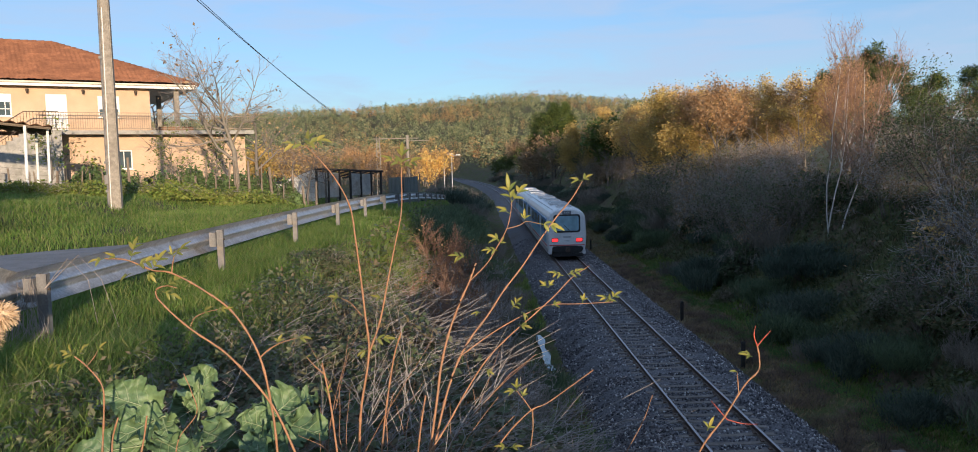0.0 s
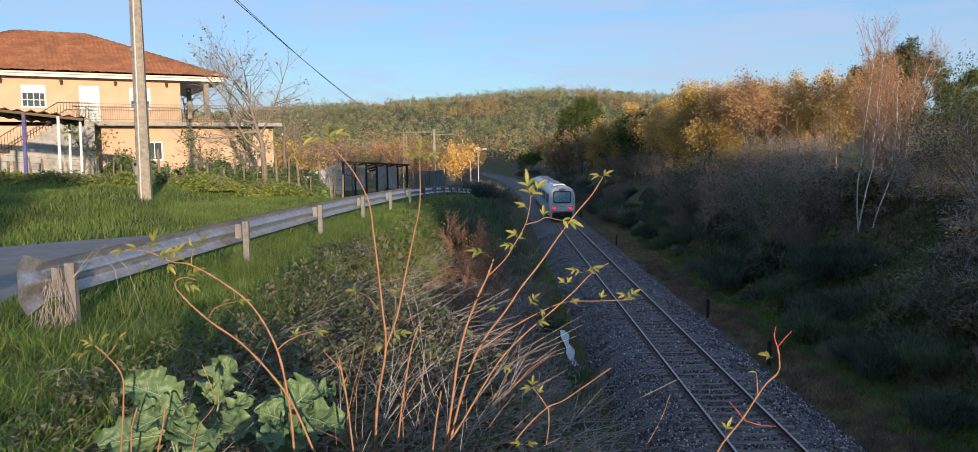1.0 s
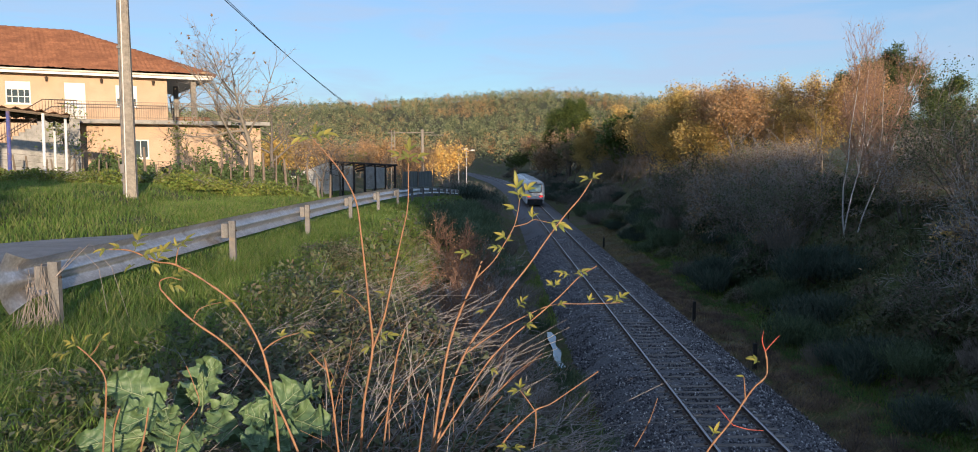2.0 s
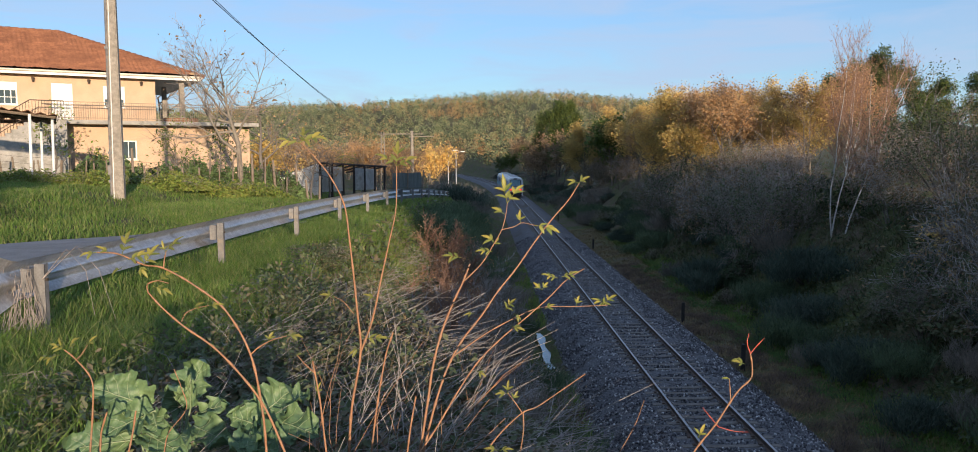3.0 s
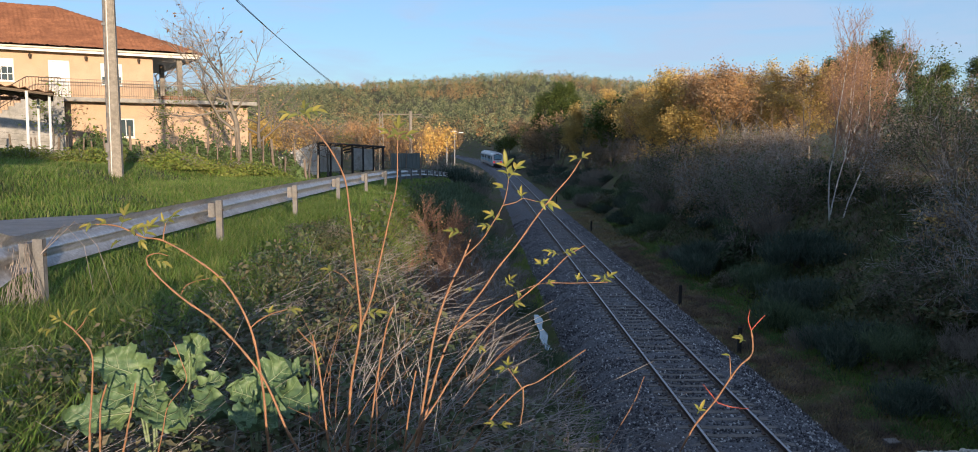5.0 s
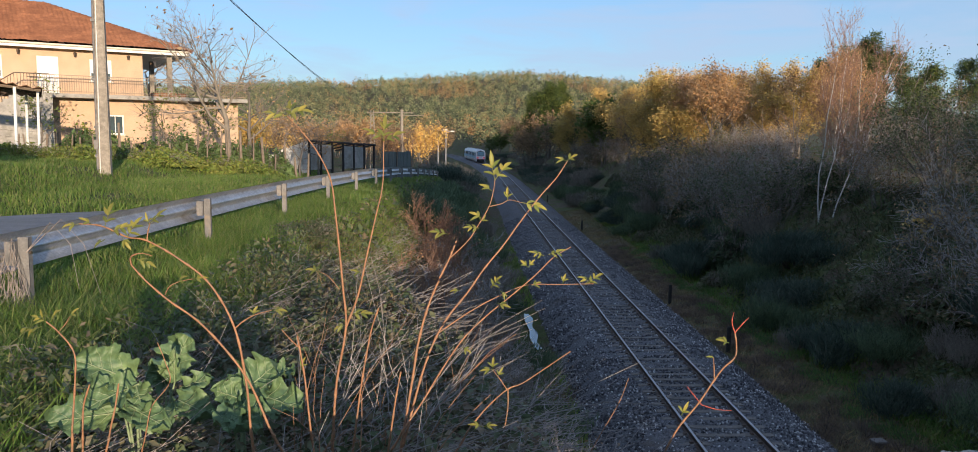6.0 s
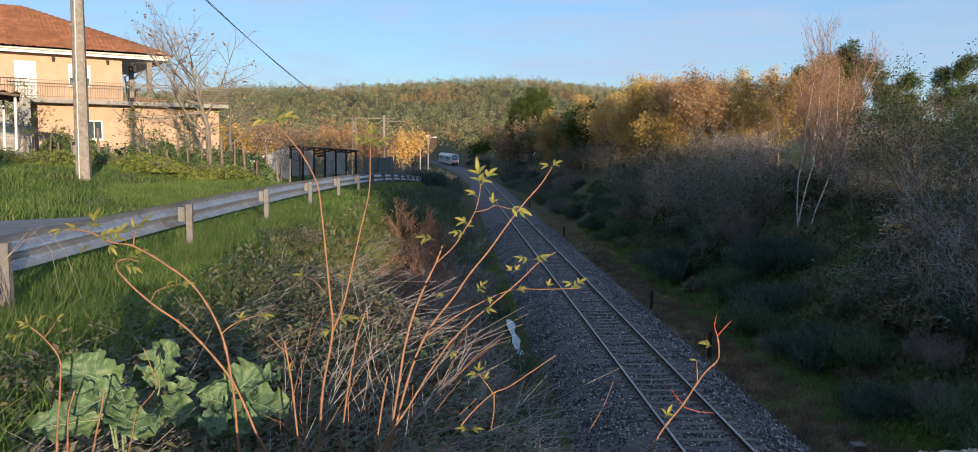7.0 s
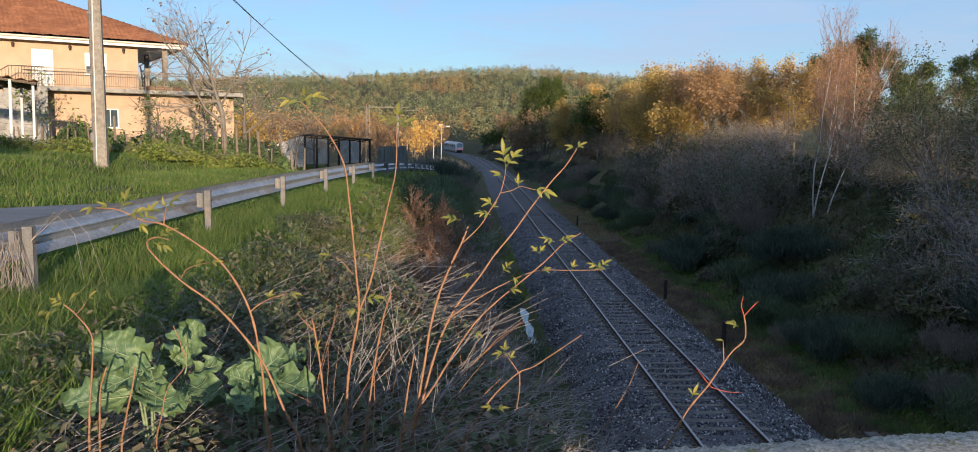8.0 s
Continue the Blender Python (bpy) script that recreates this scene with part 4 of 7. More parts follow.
def shed():
    g = 5.1
    ob = thing("greenhouse", pose(-18.5, 50.5, 0, 0, 0, -14), "makeshift greenhouse of whitish plastic on a dark timber frame", "greenhouse")
    part("gable", hb(bmesh.new(), 0, 2.1, -0.02, 0.02, g - 0.4, g + 1.3), M["plastic_sheet"], ob)
    gb = bmesh.new()
    vs = [gb.verts.new(p) for p in ((0, -0.02, g + 1.302), (2.1, -0.02, g + 1.302), (2.1, -0.02, g + 2.0), (0, 0.02, g + 1.302), (2.1, 0.02, g + 1.302), (2.1, 0.02, g + 2.0))]
    for f in ((0, 1, 2), (5, 4, 3), (0, 3, 4, 1), (1, 4, 5, 2), (2, 5, 3, 0)):
        gb.faces.new([vs[i] for i in f])
    part("gable_top", gb, M["plastic_sheet"], ob)
    part("end_panel", hb(bmesh.new(), -2.1, -0.003, 0.3, 0.34, g - 0.4, g + 1.1), M["plastic_sheet"], ob)
    for i in range(7):
        x, y = 2.15 + i * 0.32, i * 1.0
        part("post", hb(bmesh.new(), x - 0.06, x + 0.06, y - 0.06, y + 0.06, g - 0.5, g + 1.95 - 0.05 * i), M["creosote"], ob)
        part("rafter", rod(bmesh.new(), (x, y, g + 2.0 - 0.05 * i), (x - 2.2, y + 0.3, g + 1.3), 0.05, n=4), M["creosote"], ob)
        if i < 6:
            bm = bmesh.new()
            vs = [bm.verts.new(p) for p in ((x + 0.02, y + 0.07, g + 0.2), (x + 0.30, y + 0.93, g + 0.2), (x + 0.30, y + 0.93, g + 1.75 - 0.05 * i), (x + 0.02, y + 0.07, g + 1.8 - 0.05 * i))]
            bm.faces.new(vs)
            bmesh.ops.solidify(bm, geom=bm.faces[:], thickness=0.01)
            if i in (0, 1, 3, 4):
                part("sheet", bm, M["plastic_sheet"], ob)
            else:
                bm.free()
    part("top_plate", rod(bmesh.new(), (2.15, -0.2, g + 2.0), (4.15, 6.2, g + 1.7), 0.06, n=4), M["creosote"], ob)
    ob2 = thing("screen_fence", pose(-12.9, 58, 0, 0, 0, 35), "grey-green screen fence around a garden plot", "fence")
    z = float(ground(-12.9, 58)) - 0.1
    for i in range(4):
        part("panel", hb(bmesh.new(), i * 0.62, i * 0.62 + 0.6, -0.02, 0.02, z, z + 2.0 + 0.05 * math.sin(i * 3)), M["grey_sheet"], ob2)
    for i in range(3):
        part("post", rod(bmesh.new(), (i * 1.2, -0.08, z - 0.3), (i * 1.3, -0.08, z + 2.2), 0.05), M["wood_old"], ob2)


shed()


# ---- garden fence of old stakes and netting ----
def garden_fence():
    rng = random.Random(5)
    ob = thing("garden_fence", pose(0, 0, 0), "old garden fence of weathered stakes and wire", "fence")
    for i in range(30):
        t = i / 29
        x, y = -28.5 + 14.0 * t, 34.5 + 5.5 * t + rng.uniform(-0.2, 0.2)
        g = float(ground(x, y))
        h = rng.choice((1.1, 1.3, 1.9, 1.2))
        r = rng.uniform(0.035, 0.075)
        part("stake", rod(bmesh.new(), (x, y, g - 0.3), (x + rng.uniform(-0.2, 0.12), y, g + h), r, r * 0.8, 7), M["wood_old"], ob)
    wires = []
    for k in range(5):
        p = [(-28.5 + 14.0 * t, 34.4 + 5.5 * t, float(ground(-28.5 + 14.0 * t, 34.5 + 5.5 * t)) + 0.25 + 0.27 * k) for t in np.linspace(0, 1, 30)]
        wires.append((p, np.full(30, 0.006)))
    v, f = tubes(wires, 3)
    fast("wire", v, f, [M["dark_iron"]], ob)


garden_fence()


# ---- plants: materials ----
M["bark_grey"] = surface("bark_grey", (0.10, 0.085, 0.07), (0.22, 0.19, 0.16), 8, 0.95, fine=40, relief=0.7, stretch=(3, 3, 0.6))
M["bark_dark"] = surface("bark_dark", (0.05, 0.042, 0.035), (0.12, 0.10, 0.085), 8, 0.95, fine=40, relief=0.7)
M["twig_brown"] = surface("twig_brown", (0.22, 0.185, 0.165), (0.38, 0.325, 0.29), 5, 0.9, fine=30, relief=0.2)
M["twig_pale"] = surface("twig_pale", (0.30, 0.27, 0.255), (0.50, 0.45, 0.42), 5, 0.9, fine=30, relief=0.2)
M["dry_tuft"] = foliage("dry_tuft", [(0.20, 0.145, 0.125), (0.27, 0.20, 0.165), (0.16, 0.125, 0.10)], 0.7, 0.3)
M["green_tuft"] = foliage("green_tuft", [(0.08, 0.19, 0.05), (0.12, 0.26, 0.07), (0.17, 0.31, 0.10)], 0.6, 0.35)
M["twig_red"] = surface("twig_red", (0.20, 0.115, 0.08), (0.33, 0.19, 0.125), 2, 0.9, fine=30, relief=0.2)
M["birch_bark"] = surface("birch_bark", (0.42, 0.39, 0.35), (0.66, 0.63, 0.58), 6, 0.8, fine=14, relief=0.3, stretch=(1, 1, 3), dirt=(0.06, 0.05, 0.045), dirt_scale=5, dirt_at=(0.56, 0.62))
M["leaf_brown"] = foliage("leaf_brown", [(0.21, 0.15, 0.10), (0.32, 0.22, 0.14), (0.40, 0.28, 0.17), (0.25, 0.20, 0.12)])
M["leaf_gold"] = foliage("leaf_gold", [(0.48, 0.36, 0.17), (0.62, 0.40, 0.13), (0.72, 0.52, 0.17), (0.68, 0.54, 0.20), (0.57, 0.37, 0.14)])
M["leaf_rust"] = foliage("leaf_rust", [(0.42, 0.26, 0.14), (0.58, 0.35, 0.17), (0.50, 0.34, 0.19), (0.36, 0.27, 0.17)])
M["leaf_green"] = foliage("leaf_green", [(0.063, 0.105, 0.028), (0.098, 0.154, 0.042), (0.140, 0.182, 0.049), (0.084, 0.112, 0.042)])
M["leaf_dark"] = foliage("leaf_dark", [(0.106, 0.173, 0.077), (0.166, 0.254, 0.106), (0.206, 0.311, 0.132)], 0.6, 0.4)
M["leaf_ivy"] = foliage("leaf_ivy", [(0.085, 0.12, 0.06), (0.13, 0.17, 0.085), (0.19, 0.20, 0.12), (0.21, 0.17, 0.12)], 0.45, 0.3)
M["bramble_leaf"] = foliage("bramble_leaf", [(0.035, 0.06, 0.032), (0.075, 0.12, 0.058), (0.15, 0.20, 0.10), (0.13, 0.11, 0.085)], 0.5, 0.3)
M["leaf_lime"] = foliage("leaf_lime", [(0.13, 0.21, 0.045), (0.20, 0.28, 0.06), (0.29, 0.32, 0.08), (0.18, 0.19, 0.065)])
M["broom"] = foliage("broom", [(0.045, 0.075, 0.062), (0.085, 0.125, 0.10), (0.15, 0.19, 0.155)], 0.6, 0.3)
M["broom_deep"] = foliage("broom_deep", [(0.06, 0.10, 0.06), (0.11, 0.17, 0.10), (0.17, 0.23, 0.135)], 0.6, 0.3)
M["rough_growth"] = foliage("rough_growth", [(0.055, 0.075, 0.035), (0.10, 0.12, 0.055), (0.15, 0.135, 0.09)], 0.7, 0.3)
M["heath"] = foliage("heath", [(0.20, 0.186, 0.172), (0.29, 0.265, 0.242), (0.18, 0.186, 0.162)], 0.7, 0.35)
M["pine"] = foliage("pine", [(0.050, 0.084, 0.030), (0.092, 0.143, 0.042), (0.168, 0.202, 0.050)], 0.6, 0.35)
M["grass"] = foliage("grass", [(0.10, 0.19, 0.04), (0.14, 0.25, 0.055), (0.20, 0.31, 0.075), (0.30, 0.32, 0.13), (0.12, 0.20, 0.05)], 0.5, 0.5)
M["dry_grass"] = foliage("dry_grass", [(0.264, 0.198, 0.112), (0.370, 0.290, 0.172), (0.198, 0.145, 0.092)], 0.8, 0.3)
M["litter"] = foliage("litter", [(0.20, 0.15, 0.115), (0.32, 0.24, 0.18), (0.44, 0.35, 0.27), (0.17, 0.18, 0.10)], 0.8, 0.15)

M["dry_stem"] = surface("dry_stem", (0.22, 0.195, 0.18), (0.42, 0.375, 0.345), 8, 0.9, fine=60, relief=0.2)
M["shoot"] = surface("shoot", (0.24, 0.115, 0.055), (0.38, 0.195, 0.10), 30, 0.6, fine=140, relief=0.3, dirt=(0.20, 0.13, 0.085), dirt_scale=18)


# ---- plants: builders ----
def unit(v):
    return v / (np.linalg.norm(v) + 1e-9)


def grow(rng, p, d, length, r, level, cfg, lines, tips):
    """One limb with its side limbs; fills lines (points, radii) by level and the tips."""
    n = cfg["segs"][level]
    pts, rad = [p.copy()], [r]
    q, e = p.copy(), unit(d)
    for i in range(n):
        e = unit(e + rng.normal(0, cfg["wander"], 3) + np.array([0, 0, cfg["up"][level]]))
        q = q + e * length / n
        pts.append(q.copy())
        rad.append(r * (1 - 0.82 * (i + 1) / n))
    lines[level].append((np.array(pts), np.array(rad)))
    if level + 1 < len(cfg["segs"]):
        for k in range(cfg["kids"][level]):
            t = cfg["from"][level] + (1 - cfg["from"][level]) * (k + rng.uniform(0, 1)) / cfg["kids"][level]
            f = t * n
            i = min(int(f), n - 1)
            s = pts[i] + (pts[i + 1] - pts[i]) * (f - i)
            m = unit(pts[i + 1] - pts[i])
            side = unit(np.cross(m, rng.normal(size=3)))
            ang = cfg["angle"][level] * rng.uniform(0.7, 1.25)
            dd = m * math.cos(ang) + side * math.sin(ang)
            grow(rng, s, dd, length * cfg["ratio"][level] * rng.uniform(0.65, 1.15) * (1.15 - 0.5 * t), max(rad[i] * 0.55, cfg["thin"]), level + 1, cfg, lines, tips)
    if level + 1 == len(cfg["segs"]):
        tips.extend(pts[1:])


def make_tree(name, seed, cfg, h, bark, twig, leaf, leaf_n, leaf_size, label, category, stems=1, lean=0.1, spread=0.25, group="", puff=0.25, white=False, long=1.6, wide=0.8):
    """A tree at the origin: trunk and limbs in one part, twigs and leaves in the crown part."""
    rng = np.random.default_rng(seed)
    ob = thing(name, pose(0, 0, 0), label, category, group)
    L = [[] for _ in cfg["segs"]]
    tips = []
    for s in range(stems):
        a = rng.uniform(0, 2 * math.pi)
        base = np.array([math.cos(a), math.sin(a), 0]) * (spread * rng.uniform(0.3, 1) if stems > 1 else 0)
        d = np.array([math.cos(a) * lean, math.sin(a) * lean, 1.0]) + rng.normal(0, lean * 0.5, 3) * np.array([1, 1, 0])
        grow(rng, base + np.array([0, 0, -0.15]), d, h * cfg["stem"] * rng.uniform(0.8, 1.1), h * cfg["thick"], 0, cfg, L, tips)
    wood = [l for lv in L[:-1] for l in lv] if not white else L[0]
    v, f = tubes(wood, 6)
    fast("trunk", v, f, [bark], ob, flat=False)
    vs, fs, mi = [], [], []
    v, f = tubes(L[-1] if not white else L[1] + L[2], 3)
    q = np.concatenate([f[:, [0, 1, 2]], f[:, [0, 2, 3]]])
    vs.append(v); fs.append(q); mi.append(np.zeros(len(q)))
    if leaf is not None and leaf_n:
        t = np.array(tips)
        c = t[rng.integers(0, len(t), leaf_n)] + rng.normal(0, puff, (leaf_n, 3))
        v2, f2 = leaves(c, leaf_size * rng.uniform(0.6, 1.3, leaf_n), rng, long=long, wide=wide)
        vs.append(v2); fs.append(f2 + len(v)); mi.append(np.ones(len(f2)))
    fast("crown", np.concatenate(vs), np.concatenate(fs), [twig] + ([leaf] if leaf is not None else []), ob, np.concatenate(mi))
    return ob


def make_tuft(name, seed, h, w, blades, mat, label, category, group="", width=0.03, droop=0.5, stems=True):
    """A dense bush of thin upright shoots (broom, heath), clumped."""
    rng = np.random.default_rng(seed)
    ob = thing(name, pose(0, 0, 0), label, category, group)
    k = 14
    cl = np.concatenate([rng.uniform(-w / 2, w / 2, (k, 2)), np.zeros((k, 1))], 1)
    ch = h * (0.55 + 0.45 * rng.uniform(0, 1, k)) * (1 - 0.35 * np.hypot(cl[:, 0], cl[:, 1]) / (w * 0.7))
    c = rng.integers(0, k, blades)
    ang = rng.uniform(0, 2 * np.pi, blades)
    rr = np.sqrt(rng.uniform(0, 1, blades)) * w * 0.24
    up = rng.uniform(0.15, 1.0, blades) ** 0.8
    top = cl[c] + np.stack([np.cos(ang) * rr * (0.6 + up), np.sin(ang) * rr * (0.6 + up), ch[c] * up], 1)
    d = np.stack([np.cos(ang) * droop, np.sin(ang) * droop, np.full(blades, 1.0)], 1) + rng.normal(0, 0.3, (blades, 3))
    d /= np.linalg.norm(d, axis=1)[:, None]
    ln = rng.uniform(0.15, 0.42, blades)[:, None] * h * 0.45
    s = np.cross(d, rng.normal(size=(blades, 3))); s /= np.linalg.norm(s, axis=1)[:, None]
    wd = width * rng.uniform(0.6, 1.4, blades)[:, None]
    b = top - d * ln
    v = np.stack([b - s * wd * 0.5, b + s * wd * 0.5, top + d * ln * 0.2], 1).reshape(-1, 3)
    v[:, 2] = np.maximum(v[:, 2], -0.1)
    f = np.arange(blades * 3).reshape(-1, 3)
    fast("foliage", v, f, [mat], ob)
    lines = [(np.array([[x * 0.3, y * 0.3, -0.2], [x * 0.8, y * 0.8, ch[i] * 0.4], [x, y, ch[i] * 0.8]]), np.array([0.025, 0.016, 0.006])) for i, (x, y, _) in enumerate(cl)]
    v, f = tubes(lines, 4)
    fast("branchwork", v, f, [M["bark_dark"]], ob)
    return ob


def make_heap(name, seed, h, w, n, size, mat, label, category, group="", twigs=60, twig_mat=None):
    """A low heap of leaves over tangled stems (bramble, ivy, garden hedge)."""
    rng = np.random.default_rng(seed)
    ob = thing(name, pose(0, 0, 0), label, category, group)
    a = rng.uniform(0, 2 * np.pi, n)
    r = np.sqrt(rng.uniform(0, 1, n))
    bumps = 0.75 + 0.25 * np.sin(a * 3 + seed) + 0.12 * np.sin(a * 7)
    z = (1 - r ** 2.2) * h * bumps * rng.uniform(0.55, 1.08, n)
    c = np.stack([np.cos(a) * r * w / 2 * bumps, np.sin(a) * r * w / 2, z + 0.02], 1)
    v, f = leaves(c, size * rng.uniform(0.6, 1.3, n), rng, 0.5)
    fast("foliage", v, f, [mat], ob)
    lines = []
    for i in range(twigs):
        a0, r0 = rng.uniform(0, 6.28), rng.uniform(0, 0.35)
        a1 = a0 + rng.normal(0, 0.5)
        p0 = np.array([math.cos(a0) * r0 * w / 2, math.sin(a0) * r0 * w / 2, -0.05])
        p2 = np.array([math.cos(a1) * w / 2 * rng.uniform(0.4, 1.05), math.sin(a1) * w / 2 * rng.uniform(0.4, 1.0), h * rng.uniform(0.1, 0.8)])
        p1 = (p0 + p2) / 2 + np.array([0, 0, h * rng.uniform(0.3, 0.8)])
        lines.append((np.array([p0, p1, p2]), np.array([0.012, 0.008, 0.004]) * min(1.0, h * 0.7)))
    v, f = tubes(lines, 3)
    fast("branchwork", v, f, [twig_mat or M["twig_brown"]], ob)["kind"] = "stuff"
    return ob


def put(ob, spots, scale=(0.85, 1.2), sink=0.05, seed=1, lean=4):
    """Copies of a plant at the given spots; the first spot takes the plant itself."""
    rng = random.Random(seed)
    for i, (x, y) in enumerate(spots):
        s = rng.uniform(*scale)
        m = pose(x, y, float(ground(x, y)) - sink, rng.uniform(-lean, lean), rng.uniform(-lean, lean), rng.uniform(0, 360))
        if i == 0:
            ob.matrix_world = m
            ob.scale = (s, s, s * rng.uniform(0.9, 1.1))
        else:
            c = copy_thing(ob, m)
            c.scale = (s, s, s * rng.uniform(0.9, 1.1))


THICKET = dict(segs=(3, 2, 2), kids=(5, 9), angle=(0.6, 0.75), ratio=(0.5, 0.55), up=(0.05, 0.05, 0.03), wander=0.16, thin=0.0095, stem=1.0, thick=0.0075)
THICKET["from"] = (0.3, 0.2)
SCRUB = dict(segs=(4, 3, 2), kids=(9, 7), angle=(0.75, 0.7), ratio=(0.5, 0.5), up=(0.05, 0.05, 0.03), wander=0.13, thin=0.008, stem=0.95, thick=0.013)
SCRUB["from"] = (0.25, 0.2)
ROUND = dict(segs=(4, 4, 3, 2), kids=(8, 5, 5), angle=(0.85, 0.7, 0.6), ratio=(0.62, 0.5, 0.5), up=(0.06, 0.07, 0.03, 0.0), wander=0.12, thin=0.007, stem=0.8, thick=0.018)
ROUND["from"] = (0.35, 0.3, 0.2)
BARE = dict(segs=(4, 5, 4, 3), kids=(10, 9, 9), angle=(1.0, 0.75, 0.65), ratio=(0.95, 0.5, 0.5), up=(0.06, 0.05, 0.04, 0.04), wander=0.12, thin=0.006, stem=0.62, thick=0.021)
BARE["from"] = (0.38, 0.25, 0.15)
BIRCH = dict(segs=(7, 4, 3), kids=(34, 12), angle=(0.6, 0.55), ratio=(0.26, 0.5), up=(0.04, 0.10, 0.06), wander=0.07, thin=0.006, stem=1.0, thick=0.0055)
BIRCH["from"] = (0.35, 0.15)
PINE = dict(segs=(5, 3, 2), kids=(16, 7), angle=(1.15, 0.7), ratio=(0.36, 0.5), up=(0.10, 0.12, 0.1), wander=0.08, thin=0.01, stem=1.0, thick=0.016)
PINE["from"] = (0.35, 0.3)



def scatter(n, x0, x1, y0, y1, gap, seed, avoid=None, curved=True):
    """Spots at least gap apart, in the track's own sideways measure."""
    r = random.Random(seed)
    out = []
    for _ in range(n * 30):
        if len(out) >= n:
            break
        y = r.uniform(y0, y1)
        x = r.uniform(x0, x1) + (float(bend(y)) if curved else 0)
        if avoid and avoid(x, y):
            continue
        if all((x - a) ** 2 + (y - b) ** 2 > gap * gap for a, b in out):
            out.append((x, y))
    return out


# ---- cutting slope across the track ----
G1 = "shrubs on the cutting slope"


def birch_gap(x, y):
    """Open ground before the birches and beside the foot of the slope."""
    return 7.2 < x < 12.5 and 27 < y < 44


for i, (mat, lb, n, seed) in enumerate(((M["broom"], "dark green broom bush on the shaded slope", 26, 31), (M["heath"], "grey-brown heath bush on the shaded slope", 12, 32), (M["broom_deep"], "deep green broom bush on the shaded slope", 24, 33))):
    t = make_tuft("shrub", 40 + i, 1.9, 2.7, 6000, mat, lb, "shrub", G1, 0.034)
    put(t, scatter(n, 6.3, 10.0, 13, 120, 2.6, seed), (0.55, 1.2), 0.1, seed)
for i, (mat, lb, n, seed) in enumerate(((M["bramble_leaf"], "dark bramble thicket on the shaded slope", 30, 51), (M["leaf_ivy"], "dull ivy and bramble heap on the shaded slope", 16, 52))):
    t = make_heap("bramble", 60 + i, 1.3, 3.2, 3400, 0.11, mat, lb, "bramble", G1, 90)
    put(t, scatter(n, 6.6, 15, 12, 90, 2.6, seed), (0.6, 1.3), 0.1, seed)
for i, (leafm, ln, lb, n, seed) in enumerate(((M["leaf_brown"], 1300, "bare brown thicket with a few dead leaves", 24, 71), (M["bramble_leaf"], 1700, "straggly thicket with dark green leaves", 22, 72), (M["leaf_brown"], 500, "leafless grey-brown thicket on the slope", 24, 73))):
    t = make_tree("thicket", 80 + i, THICKET, 3.4, M["bark_grey"], (M["twig_pale"], M["twig_brown"], M["twig_pale"])[i], leafm, ln, 0.085, lb, "shrub", 13, 0.42, 0.6, "thickets on the cutting slope")
    put(t, scatter(n, 9.5, 19, 15, 150, 2.6, seed, birch_gap) + scatter(9, 8.0, 12, 14, 75, 3.0, seed + 300, birch_gap), (0.6, 1.2), 0.1, seed)
# evergreen trees hung with ivy, high on the slope
t = make_tree("evergreen_tree", 96, SCRUB, 5.6, M["bark_grey"], M["twig_brown"], M["bramble_leaf"], 5200, 0.075, "small dark evergreen tree hung with ivy", "tree", 4, 0.28, 0.4, "evergreens on the cutting slope", 0.3)
put(t, [(14.6, 36.0), (16.8, 38.5), (18.6, 35.5), (20.5, 41.0), (15.2, 31.0), (13.2, 27.5)], (0.75, 1.1), 0.1, 97)
for i, (leafm, ln, lb, n, seed, x0, x1) in enumerate(((M["leaf_brown"], 2200, "young oak with thinning brown leaves", 26, 91, 14, 34), (M["leaf_rust"], 1900, "slender tree with rust-coloured autumn leaves", 22, 92, 15, 36), (None, 0, "bare slender tree with fine twigs", 20, 93, 14, 36))):
    t = make_tree("tree", 100 + i, SCRUB, 6.2, M["bark_grey"], M["twig_red"] if leafm is None else M["twig_brown"], leafm, ln, 0.10, lb, "tree", 3, 0.22, 0.35, "trees above the cutting")
    put(t, scatter(n, x0, x1, 30, 190, 3.0, seed, (lambda x, y: y < 128) if leafm else (lambda x, y: x > 0.6 * y - 5 or (60 < y < 128 and x < 30))), (0.75, 1.12), 0.1, seed)
t = make_heap("bramble", 98, 1.0, 2.0, 330, 0.10, M["leaf_gold"], "bramble with yellowing leaves on the shaded slope", "bramble", G1, 70)
put(t, [(11.0, 31.0), (12.3, 32.6)], (0.9, 1.1), 0.0, 99)
# golden trees lit by the low sun
for i, (leafm, n, seed) in enumerate(((M["leaf_gold"], 24, 111), (M["leaf_rust"], 20, 112))):
    t = make_tree("autumn_tree", 120 + i, ROUND, 7.6, M["bark_grey"], M["twig_brown"], leafm, 6500, 0.115, "rounded tree with golden autumn leaves" if i == 0 else "rounded tree with orange-brown autumn leaves", "tree", 1, 0.1, 0.3, "autumn trees above the cutting", 0.3)
    put(t, scatter(n, 9.5, 25, 62, 126, 3.2, seed), (1.0, 1.3), 0.1, seed)
